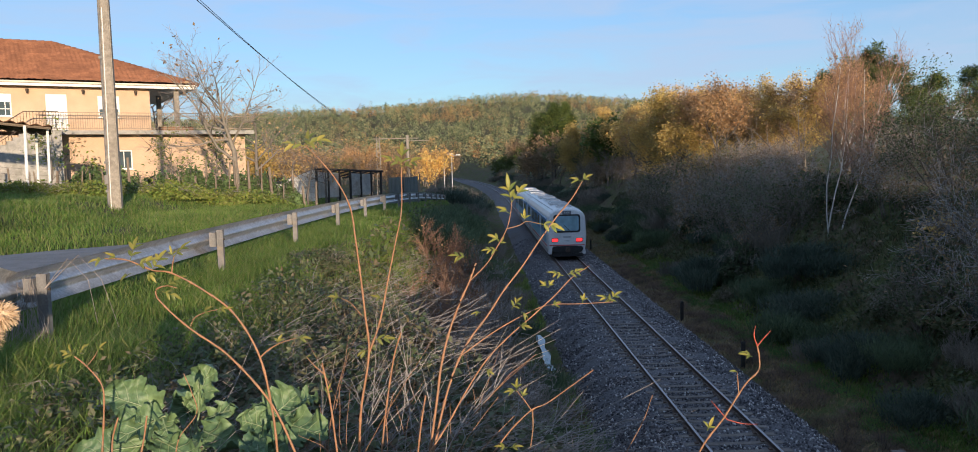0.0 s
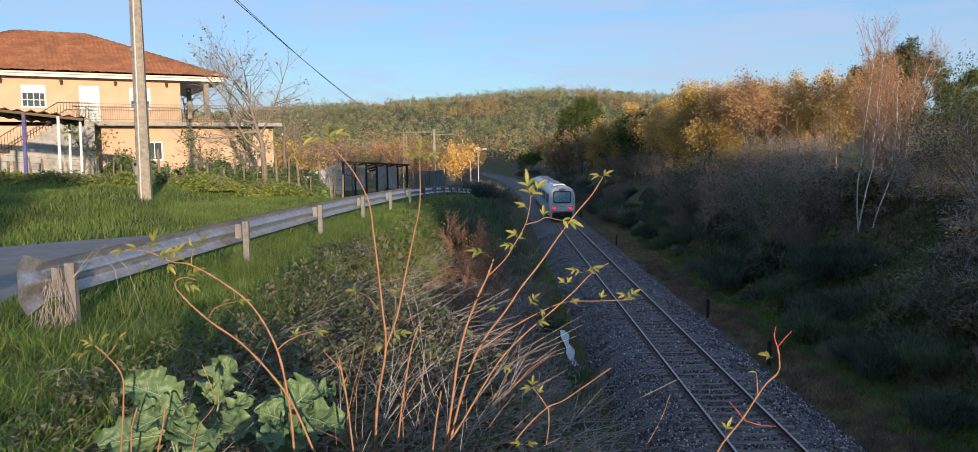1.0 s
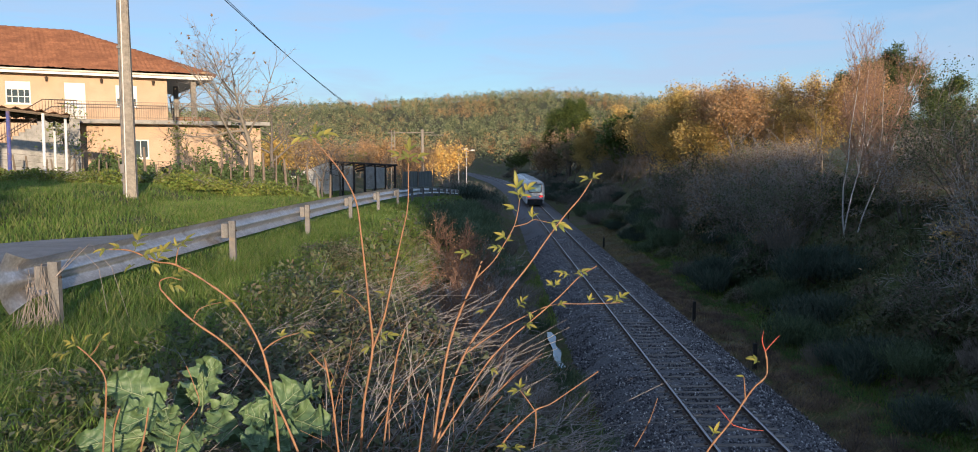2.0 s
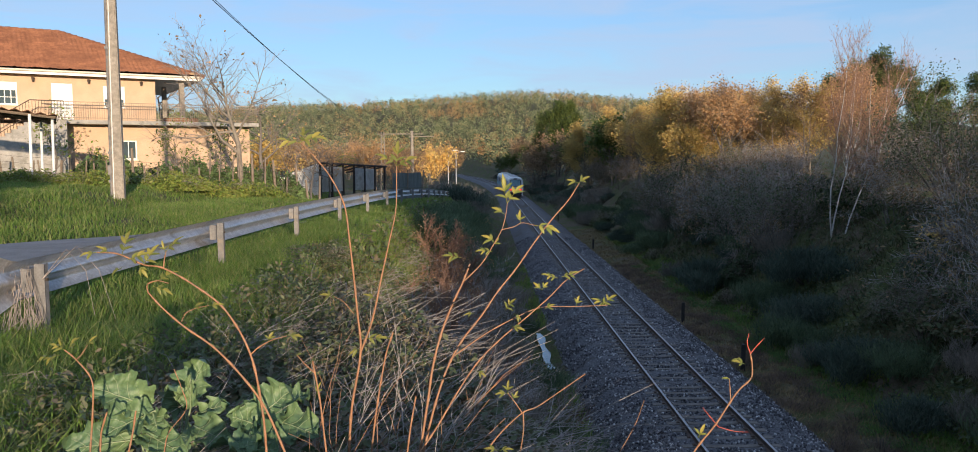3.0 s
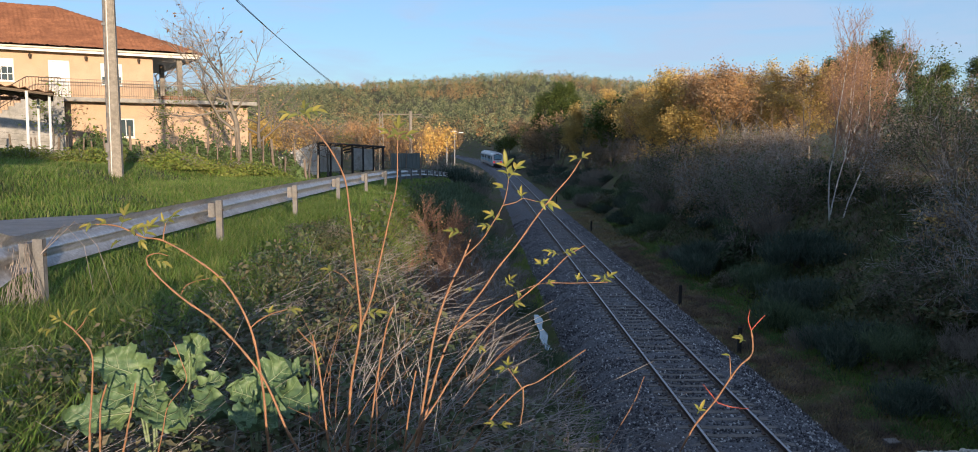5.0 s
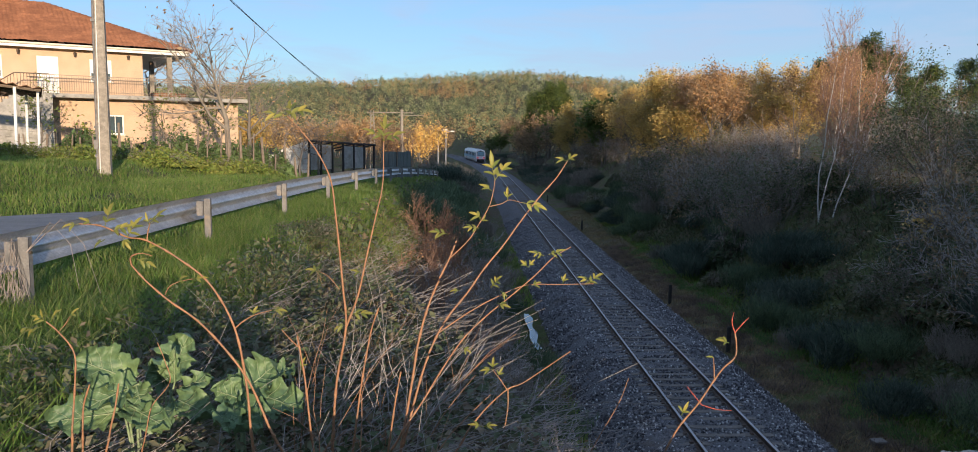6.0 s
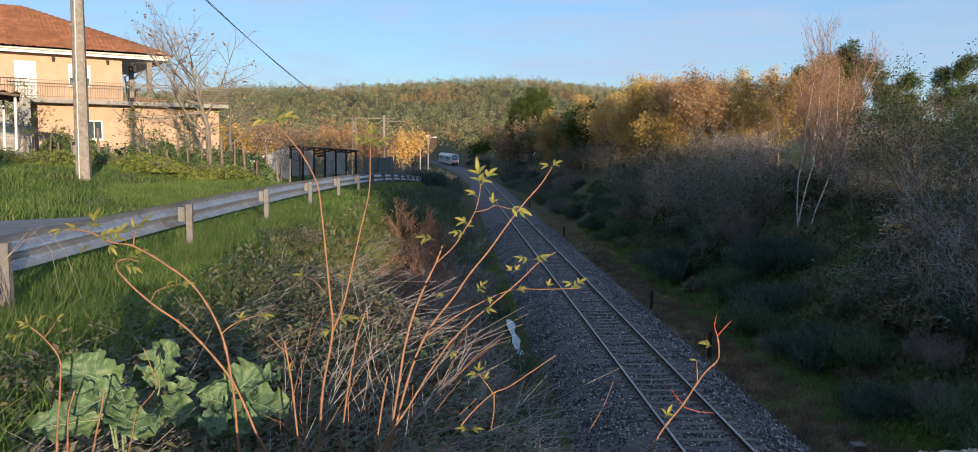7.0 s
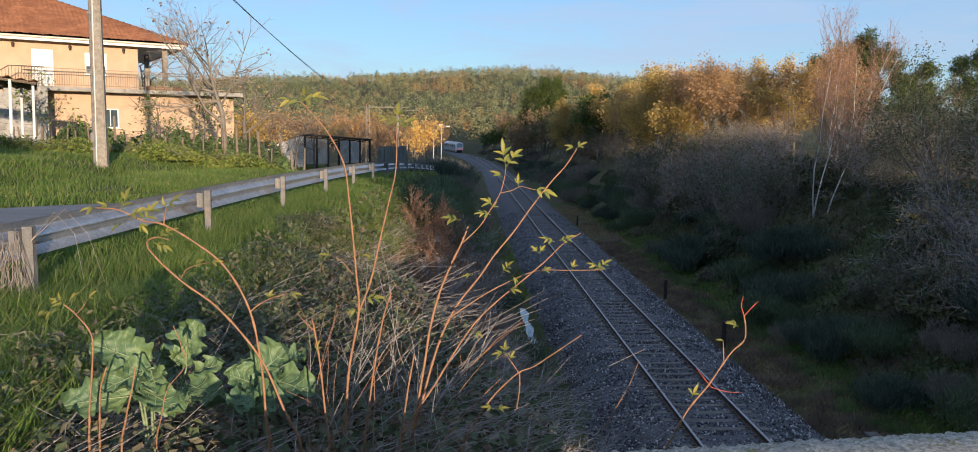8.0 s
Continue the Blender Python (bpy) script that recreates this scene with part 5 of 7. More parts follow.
# pines on the skyline
for i in range(2):
    t = make_tree("pine_tree", 130 + i, PINE, 7.4, M["bark_dark"], M["bark_dark"], M["pine"], 6000, 0.15, "dark green pine tree above the cutting", "tree", 1, 0.05, 0.2, "pines above the cutting", 0.2, long=3.0, wide=0.35)
    put(t, ([(47.5, 112), (53.5, 118), (41.1, 108), (70.8, 126), (49.8, 124)], [(61.0, 120), (66.3, 132), (57.0, 130), (75.5, 129)])[i], (1.55, 1.9), 0.1, 140 + i)
    for x, y, k in ((8.6, 186, 2.2), (12.5, 196, 2.0)) if i == 0 else ((10.8, 178, 1.9), (16.0, 205, 2.1)):
        c = copy_thing(t, pose(x, y, float(ground(x, y)) - 0.1, 0, 0, 40 * k))
        c.scale = (k * 0.8, k * 0.8, k)

# birches
t = make_tree("birch_tree", 150, BIRCH, 8.4, M["birch_bark"], M["twig_red"], M["leaf_rust"], 240, 0.07, "leafless white-barked birch with reddish twigs", "tree", 3, 0.17, 0.5, "birches on the slope", 0.1, True)
put(t, [(11.2, 40.5), (17.6, 53.0)], (0.98, 1.05), 0.1, 5, 1)
t = make_tree("birch_tree", 151, BIRCH, 8.2, M["birch_bark"], M["twig_red"], M["leaf_rust"], 200, 0.07, "leafless white-barked birch with reddish twigs", "tree", 2, 0.16, 0.4, "birches on the slope", 0.1, True)
put(t, [(14.8, 45.5), (20.4, 56.0)], (0.9, 1.05), 0.1, 6, 3)

# ---- far end of the cutting and the valley ----
for i, (leafm, ln, lb, n, seed, x0, x1, y0, y1) in enumerate((
        (M["leaf_brown"], 2000, "brown-leaved oak beyond the gardens", 34, 161, -75, -11, 95, 270),
        (M["leaf_rust"], 2200, "orange-leaved tree beyond the gardens", 34, 162, -75, -10, 85, 270),
        (M["leaf_gold"], 2200, "yellow-leaved tree beyond the gardens", 14, 163, -60, -10, 75, 240),
        (M["leaf_brown"], 1800, "brown-leaved oak beside the far curve", 34, 164, 7, 34, 112, 290),
        (M["leaf_green"], 2400, "dull green tree beside the far curve", 24, 165, 7, 34, 105, 290))):
    t = make_tree("tree", 170 + i, ROUND, 6.4, M["bark_grey"], M["twig_brown"], leafm, ln, 0.24, lb, "tree", 2, 0.2, 0.4, "trees in the valley", 0.35)
    put(t, scatter(n, x0, x1, y0, y1, 4.0, seed), (0.7, 1.15) if x0 < 0 else (1.0, 1.5), 0.1, seed)
for i in range(2):
    t = make_tuft("shrub", 180 + i, 1.9, 3.0, 3200, (M["broom"], M["heath"])[i], "scrubby bush beside the far track", "shrub", "shrubs along the far track", 0.05)
    put(t, scatter(24, 5.5, 10, 100, 300, 2.5, 181 + i) + scatter(7, -10, -6.2, 62, 100, 2.5, 185 + i), (0.8, 1.3), 0.1, 187 + i)


def forest():
    """Wooded hill: crowns of leaf clumps, packed over the slope."""
    rng = np.random.default_rng(21)
    n = 9500
    y = 300 + 1040 * rng.uniform(0, 1, n) ** 0.95
    x = rng.uniform(-0.52, 0.40, n) * y - 10
    keep = ~((np.abs(x - bend(y)) < 9) & (y < 420))
    x, y = x[keep], y[keep]
    n = len(x)
    z = ground(x, y)
    tall = rng.uniform(0, 1, n) < 0.12
    h = rng.uniform(6, 11, n) * np.where(tall, 1.45, 1.0)
    w = h * np.where(tall, rng.uniform(0.16, 0.24, n), rng.uniform(0.26, 0.42, n))
    low = np.where(tall, 0.55, 0.15)[:, None]
    k = 48
    u = rng.uniform(0, 1, (n, k))
    t = low + (1 - low) * u
    rad = w[:, None] * np.sqrt(np.clip(1 - (2 * u - 0.8) ** 2 / 1.5, 0.05, 1)) * np.sqrt(rng.uniform(0.1, 1, (n, k))) + 0.1
    a = rng.uniform(0, 2 * np.pi, (n, k))
    c = np.stack([x[:, None] + rad * np.cos(a), y[:, None] + rad * np.sin(a), z[:, None] + h[:, None] * t], -1).reshape(-1, 3)
    v, f = leaves(c, rng.uniform(0.55, 1.1, len(c)), rng, 0.4, 1.2)
    m, nt, b = material("far_wood", 0.8, 0, 0.2)
    n1 = noise_node(nt, 0.14, 2, 0.5)
    n2 = noise_node(nt, 0.013, 4, 0.65)
    # dark noise patches paint shade between crowns; the pale, cool greens paint haze
    green = ramp(nt, n1.outputs["Fac"], [(0.36, (0.04, 0.06, 0.042)), (0.5, (0.16, 0.19, 0.10)), (0.64, (0.31, 0.31, 0.16))])
    brown = ramp(nt, n1.outputs["Fac"], [(0.36, (0.16, 0.09, 0.05)), (0.5, (0.40, 0.24, 0.11)), (0.64, (0.32, 0.26, 0.12))])
    f1 = ramp(nt, n2.outputs["Fac"], [(0.52, (0, 0, 0)), (0.62, (1, 1, 1))])
    cc = mix(nt, green.outputs[0], brown.outputs[0], f1.outputs[0])
    nt.links.new(cc, b.inputs["Base Color"])
    ob = fast("hill_forest", v, f, [m])
    tagged(ob, "sunlit mixed forest covering the far hill", "forest", "", "stuff")


forest()

# ---- garden trees ----
t = make_tree("fruit_tree", 200, BARE, 6.6, M["bark_tone"], M["twig_brown"], M["leaf_brown"], 130, 0.09, "bare fruit tree in the garden before the house", "tree", 1, 0.05, 0.2, "", 0.08)
put(t, [(-18.1, 39.0)], (1.3, 1.3), 0.05, 2, 1)
t = make_tree("bare_tree", 201, BARE, 10.5, M["bark_grey"], M["twig_brown"], M["leaf_rust"], 500, 0.12, "bare tree with a few leaves behind the house", "tree", 1, 0.05, 0.2, "", 0.12)
put(t, [(-31.5, 66.0), (-25.5, 70.0)], (1.1, 1.2), 0.05, 3, 2)
t = make_tree("garden_tree", 202, ROUND, 4.6, M["bark_grey"], M["twig_brown"], M["leaf_rust"], 260, 0.09, "small garden tree with sparse orange leaves", "tree", 1, 0.1, 0.2, "garden trees", 0.15)
put(t, [(-17.2, 46.5), (-15.9, 50.0), (-15.8, 44.2), (-17.3, 55.0), (-15.2, 58.5), (-14.5, 64.0)], (0.85, 1.2), 0.05, 4, 4)
t = make_tree("garden_tree", 203, ROUND, 4.0, M["bark_grey"], M["twig_brown"], M["leaf_lime"], 420, 0.10, "small garden tree with yellowing leaves", "tree", 1, 0.1, 0.2, "garden trees", 0.2)
put(t, [(-21.6, 39.6), (-28.2, 41.0), (-19.8, 41.5), (-16.8, 60.0)], (0.75, 1.05), 0.05, 5, 4)
t = make_tree("garden_bush", 204, THICKET, 3.4, M["bark_grey"], M["twig_red"], M["leaf_gold"], 70, 0.08, "leafless shrub glowing orange in the sun", "shrub", 12, 0.35, 0.4, "garden trees", 0.1)
put(t, [(-11.6, 62.0), (-13.0, 68.0)], (0.95, 1.1), 0.05, 6, 4)
# vines along the fence
t = make_heap("vine", 205, 1.45, 2.3, 2600, 0.14, M["leaf_dark"], "dark leafy vine trained along the garden fence", "vine", "vines along the fence", 40)
put(t, [(-24.2 + i * 1.02, 36.9 + i * 0.40 + 0.2 * math.sin(i * 2.1)) for i in range(9)], (0.9, 1.15), 0.0, 7, 5)
# hedge bank beyond the road
t = make_heap("hedge", 206, 0.62, 3.4, 4200, 0.075, M["leaf_lime"], "overgrown yellow-green hedge on the bank", "hedge", "hedges on the bank", 60)
put(t, [(-25.5, 30.3), (-23.2, 29.8), (-21.0, 29.4), (-19.2, 28.8), (-17.6, 28.6), (-18.4, 31.0), (-16.6, 31.2), (-20.5, 31.4), (-28.0, 30.5), (-16.0, 33.6), (-22.2, 28.2), (-19.8, 27.6), (-24.4, 28.6)], (0.95, 1.2), 0.08, 8, 3)
t = make_heap("climber", 207, 2.4, 1.9, 1300, 0.13, M["leaf_lime"], "leafy climber against the house wall", "shrub", "", 40)
put(t, [(-27.2, 44.0)], (1.0, 1.0), 0.0, 9, 2)

# ---- near slope below the road ----
for i, (mat, spots) in enumerate(((M["broom_deep"], [(-8.3, 24), (-8.2, 27), (-7.8, 29), (-7.4, 25.5), (-8.3, 31.5), (-7.0, 33), (-8.1, 36), (-7.2, 40), (-7.6, 45), (-6.3, 37), (-8.3, 51), (-7.4, 57), (-5.6, 21.5), (-5.3, 18.0), (-5.0, 24.5), (-6.0, 27), (-5.2, 14.5), (-5.0, 16.2)]), (M["heath"], [(-6.6, 23), (-6.4, 19.5), (-6.4, 29.5), (-6.0, 34), (-5.6, 31), (-5.7, 42), (-6.1, 50), (-6.3, 15.8)]))):
    t = make_tuft("shrub", 210 + i, 1.35, 2.0, 6500, mat, "dark green broom on the near slope" if i == 0 else "dry grey-brown brush on the near slope", "shrub", "shrubs on the near slope", 0.022)
    put(t, spots, (0.75, 1.05), 0.1, 212 + i)
t = make_tree("thicket", 215, THICKET, 1.9, M["bark_grey"], M["twig_pale"], M["leaf_brown"], 160, 0.06, "bare grey thorn brush on the near slope", "shrub", 14, 0.5, 0.4, "shrubs on the near slope", 0.08)
put(t, [(-6.9, 17.0), (-6.6, 13.8), (-6.4, 11.0), (-6.9, 20.5), (-6.0, 13.0), (-5.6, 10.2), (-7.2, 14.6), (-6.2, 17.4), (-5.2, 12.2), (-7.2, 22.5), (-6.6, 8.8), (-5.9, 11.6), (-5.4, 14.0), (-6.3, 9.8), (-5.8, 16.2), (-6.8, 12.4), (-7.0, 15.8), (-5.2, 19.0), (-6.0, 21.0), (-5.5, 8.6)], (0.5, 0.85), 0.1, 216)
t = make_tree("thicket", 214, THICKET, 1.7, M["twig_red"], M["twig_red"], M["leaf_rust"], 260, 0.05, "bare red-brown brush on the near slope", "shrub", 16, 0.5, 0.4, "shrubs on the near slope", 0.08)
put(t, [(-7.6, 18.5), (-7.2, 16.6), (-7.8, 20.8), (-7.4, 22.6), (-6.7, 18.2), (-7.6, 14.6), (-7.1, 20.0)], (0.6, 0.9), 0.1, 213)
t = make_heap("bramble", 217, 0.36, 1.7, 3000, 0.036, M["leaf_ivy"], "low tangle of ivy and bramble leaves", "bramble", "brambles near the bridge", 60)
put(t, [(-7.5, 8.4), (-7.0, 7.0), (-6.4, 6.0), (-7.7, 6.3), (-8.2, 7.6), (-8.4, 9.6), (-6.9, 9.6), (-6.1, 4.6), (-7.2, 5.2), (-7.9, 5.0), (-8.6, 5.6), (-8.9, 11.4), (-8.0, 11.8), (-8.8, 4.6), (-5.9, 7.6)], (0.8, 1.2), 0.06, 218)
t = make_heap("shrub", 219, 0.9, 1.6, 800, 0.10, M["leaf_rust"], "small rust-leaved shrub beside the track", "shrub", "", 40)
put(t, [(-7.0, 72.0), (-6.4, 76.0), (-7.2, 80)], (0.9, 1.2), 0.05, 220)

# dry and green grass along the ballast
t = make_tuft("grass_tuft", 241, 0.38, 1.1, 1500, M["dry_tuft"], "brown dry grass tuft at the ballast edge", "grass", "grass tufts beside the track", 0.012)
put(t, scatter(80, 3.3, 5.0, 13, 60, 0.65, 242) + scatter(18, -4.5, -3.3, 11, 29, 0.8, 243), (0.7, 1.15), 0.04, 244)
t = make_tuft("grass_tuft", 245, 0.42, 1.0, 1400, M["green_tuft"], "green grass tuft at the foot of the slope", "grass", "grass tufts beside the track", 0.012)
put(t, scatter(80, 4.9, 6.5, 13, 60, 0.65, 246) + [(-5.0, 13.2), (-4.9, 14.1), (-5.05, 15.2), (-4.7, 12.3), (-4.75, 16.6), (-4.65, 19.6)], (0.6, 1.05), 0.04, 247)

# ---- unseen trees and undergrowth, added behind the bridge to cast shade ----
t = make_tree("eucalyptus", 230, ROUND, 20.0, M["bark_grey"], M["twig_brown"], M["leaf_dark"], 9000, 0.62, "unseen tall tree added to shade the cutting", "tree", 2, 0.06, 0.6, "tall trees behind the bridge", 0.9)
put(t, [(23.0, -62.0)], (0.5, 0.5), 0.1, 231, 2)
for i in range(24):
    # tallest over the cutting, lower towards the open hillside
    x, y = 22.5 + i * 2.3, -58 - 4 * (i % 2)
    top = (19.2 if x < 44 else 13.2 if x < 51 else 10.0) + 0.6 * (i % 3)
    g = float(ground(x, y)) - 0.1
    c = copy_thing(t, pose(x, y, g, 0, 0, 50 * i))
    c.scale = (0.42, 0.42, (top - g) / 20.0)
# unseen undergrowth, added to stop low sun passing beneath the crowns
t = make_heap("bramble", 234, 2.9, 4.6, 1600, 0.5, M["leaf_dark"], "unseen dense bramble added to block low sun under the tall trees", "bramble", "undergrowth behind the bridge", 30)
for i in range(22):
    x, y = 21.5 + i * 2.3, -54 - 1.5 * (i % 2)
    g = float(ground(x, y)) - 0.2
    c = t if i == 0 else copy_thing(t, pose(x, y, g, 0, 0, 70 * i))
    c.matrix_basis = pose(x, y, g, 0, 0, 70 * i)
    c.scale = (1, 1, (8.8 - g) / 2.9)
# unseen oaks, added so that their shade falls on the bank beyond the road
t = make_tree("oak_tree", 232, ROUND, 8.8, M["bark_grey"], M["twig_brown"], M["leaf_brown"], 5000, 0.4, "unseen brown oak added to shade the bank beyond the road", "tree", 1, 0.06, 0.6, "oaks behind the bridge road", 0.5)
put(t, [(-9.2 - i * 1.7, -10.5 - 1.5 * (i % 2)) for i in range(10)], (0.6, 0.68), 0.1, 233, 2)


def dry_canes():
    """Thin dead canes leaning out of the elder."""
    rng = np.random.default_rng(52)
    ob = thing("dry_canes", pose(0, 0, 0), "thin dry canes leaning out among the elder shoots", "canes")
    for i in range(54):
        x, y = rng.uniform(-7.35, -6.8), rng.uniform(2.75, 3.9)
        g = float(ground(x, y)) - 0.05
        a = rng.normal(0.3, 0.45)
        L = rng.uniform(0.4, 0.95)
        d = np.array([math.sin(a) * 1.0, rng.uniform(-0.1, 0.5), math.cos(a)])
        d /= np.linalg.norm(d)
        pts = [np.array([x, y, g]) + d * L * t + np.array([0.10 * L * t * t, 0, -0.16 * L * t * t]) + rng.normal(0, 0.008, 3) for t in np.linspace(0, 1, 7)]
        lines = [(np.array(pts), np.linspace(0.0028, 0.001, 7) * rng.uniform(0.7, 1.3))]
        for k in range(rng.integers(1, 4)):
            q = pts[rng.integers(2, 6)]
            e = d + rng.normal(0, 0.5, 3)
            l = rng.uniform(0.1, 0.3)
            lines.append((np.array([q, q + e * l * 0.5 + rng.normal(0, 0.01, 3), q + e * l]), np.array([0.0016, 0.0012, 0.0007])))
        v, f = tubes(lines, 5)
        fast("cane", v, f, [M["shoot"] if i % 3 == 0 else M["dry_stem"]], ob, flat=False)


dry_canes()


def post_creeper():
    """Dead creeper wound round the first guardrail post."""
    rng = np.random.default_rng(53)
    ob = thing("dead_creeper", pose(0, 0, 0), "dead brown creeper tangled round the first guardrail post", "creeper")
    lines = []
    for i in range(64):
        a0, r0 = rng.uniform(0, 6.28), rng.uniform(0.05, 0.2)
        tw = rng.normal(0, 2.2)
        top = rng.uniform(0.25, 0.72)
        pts = []
        for t in np.linspace(0, 1, 7):
            r = r0 * (1.15 - 0.55 * t)
            pts.append((-10.17 + r * math.cos(a0 + tw * t), 6.30 + r * math.sin(a0 + tw * t), 5.86 + top * t))
        lines.append((np.array(pts), np.linspace(0.004, 0.0015, 7)))
    for i in range(2):
        x = -10.05
        pts = [(x, 6.4, 6.45), (x + 0.15 * (1 + i * 0.4), 6.5 + i * 0.05, 6.68 + 0.02 * i), (x + 0.35 * (1 + i * 0.3), 6.4, 6.52), (x + 0.5 + 0.16 * i, 6.2, 6.2 - 0.03 * i)]
        lines.append((np.array(pts), np.linspace(0.004, 0.0015, 4)))
    v, f = tubes(lines, 4)
    fast("tangle", v, f, [M["twig_brown"]], ob)["kind"] = "stuff"


post_creeper()


# ---- grass, litter and ground cover ----
def blades(name, x, y, h, mat, label, seed, width=0.009, lean=0.5, category="grass"):
    """Grass: bent, tapering blades rooted on the ground."""
    rng = np.random.default_rng(seed)
    n = len(x)
    z = ground(x, y) - 0.01
    a = rng.uniform(0, 2 * np.pi, n)
    l = rng.uniform(0.1, 1, n) * lean
    d = np.stack([np.cos(a) * l, np.sin(a) * l, np.ones(n)], 1)
    s = np.stack([-np.sin(a + 0.6), np.cos(a + 0.6), np.zeros(n)], 1)
    h = h * rng.uniform(0.45, 1.15, n)
    w = (width * rng.uniform(0.6, 1.5, n))[:, None]
    p = np.stack([x, y, z], 1)
    m1 = p + d * (h * 0.55)[:, None]
    tip = p + np.stack([np.cos(a) * l * 2.1, np.sin(a) * l * 2.1, np.full(n, 1.45)], 1) * (h * 0.62)[:, None]
    v = np.stack([p - s * w, p + s * w, m1 + s * w * 0.8, m1 - s * w * 0.8, tip], 1).reshape(-1, 3)
    i = np.arange(n)[:, None] * 5
    f = np.concatenate([i + np.array([[0, 1, 2]]), i + np.array([[0, 2, 3]]), i + np.array([[3, 2, 4]])])
    ob = fast(name, v, f, [mat])
    return tagged(ob, label, category, "", "stuff")


def clumpy(n, x0, x1, y0, y1, seed, power=1.0, scale=1.0):
    """Random spots that gather in clumps, thinning with distance."""
    rng = np.random.default_rng(seed)
    y = y0 + (y1 - y0) * rng.uniform(0, 1, n * 3) ** power
    x = rng.uniform(x0, x1, n * 3)
    c = 0.5 + 0.5 * np.sin(x * 2.3 * scale + 1.7 * np.sin(y * 1.1 * scale)) * np.sin(y * 1.9 * scale + 1.3 * np.sin(x * 1.7 * scale))
    k = rng.uniform(0, 1, n * 3) < 0.15 + 0.85 * c
    return x[k][:n], y[k][:n]


x, y = clumpy(95000, -10.35, -7.9, 4.2, 26, 1, 1.6)
k = (x < edge_x(y) + 1.0) & ~((x > -9.1) & (y < 5.4))
blades("grass", x[k], y[k], 0.22, M["grass"], "lush green grass on the verge", 2, 0.0042, 0.8)
x, y = clumpy(26000, -10.4, -8.4, 20, 62, 3, 1.2)
blades("grass", x, y, 0.20, M["grass"], "green grass along the guardrail", 4, 0.011, 0.7)
x, y = clumpy(135000, -30, -12.4, 13, 38, 5, 1.0, 0.5)
k = x < lane_far(y)
blades("grass", x[k], y[k], 0.20, M["grass"], "long green grass on the bank beyond the road", 6, 0.009, 0.8)
x, y = clumpy(22000, -11.5, -10.3, 6.5, 40, 21, 1.3)
blades("grass", x, y, 0.2, M["grass"], "rough grass between the guardrail and the lane", 22, 0.008, 0.7)
x, y = clumpy(16000, -28, -14.8, 36, 62, 7, 1.0, 0.5)
blades("grass", x, y, 0.22, M["grass"], "short grass in the gardens", 8, 0.03)
x, y = clumpy(10000, -10.6, -8.5, 2.6, 6.2, 9)
blades("grass", x, y, 0.30, M["grass"], "long drooping grass beside the bridge", 10, 0.004, 1.1)
x, y = clumpy(15000, -8.6, -4.5, 4.5, 30, 11, 1.3)
blades("dry_grass", x, y, 0.30, M["dry_grass"], "dry straw-coloured stalks on the near slope", 12, 0.005, 1.0)
x, y = clumpy(15000, 5.7, 7.0, 16, 80, 13, 1.3, 0.6)
blades("grass", x, y, 0.24, M["grass"], "green grass strip below the slope", 14, 0.02, 0.8)
x, y = clumpy(22000, 3.1, 6.3, 16, 90, 15, 1.3, 0.6)
blades("dry_grass", x, y, 0.16, M["dry_grass"], "withered brown weeds beside the ballast", 16, 0.016, 1.2)
x, y = clumpy(9000, -4.8, -3.3, 16, 60, 17, 1.3, 0.6)
k = (y < 29.5) | (y > 39)
x, y = x[k], y[k]
blades("grass", x, y, 0.28, M["grass"], "rank grass along the ditch", 18, 0.016, 0.9)
x, y = clumpy(26000, 7, 15, 15, 80, 19, 1.4, 0.6)
blades("dry_grass", x, y, 0.4, M["rough_growth"], "rough dark vegetation on the shaded slope", 20, 0.02, 1.2)


def scattered_leaves(name, n, x0, x1, y0, y1, size, mat, label, seed, rise=0.2, power=1.4):
    rng = np.random.default_rng(seed)
    x, y = clumpy(n, x0, x1, y0, y1, seed, power, 0.9)
    z = ground(x, y) + rise * rng.uniform(0, 1, len(x)) ** 2 + 0.01
    v, f = leaves(np.stack([x, y, z], 1), size * rng.uniform(0.5, 1.4, len(x)), rng, 0.7)
    ob = fast(name, v, f, [mat])
    return tagged(ob, label, "leaves", "", "stuff")


scattered_leaves("leaf_litter", 30000, -9.2, -4.6, 2.4, 16, 0.05, M["litter"], "dead leaves and twigs littering the near slope", 31, 0.10)
scattered_leaves("ground_ivy", 42000, -9.0, -5.2, 2.6, 14, 0.036, M["leaf_ivy"], "ivy and nettle leaves creeping over the near slope", 32, 0.26)
scattered_leaves("ground_cover", 30000, 6.3, 16, 12, 70, 0.11, M["bramble_leaf"], "dark leafy ground cover on the shaded slope", 33, 0.5)
scattered_leaves("ground_cover", 12000, -8.8, -4.6, 14, 50, 0.09, M["leaf_ivy"], "mixed low growth on the near slope", 34, 0.35)


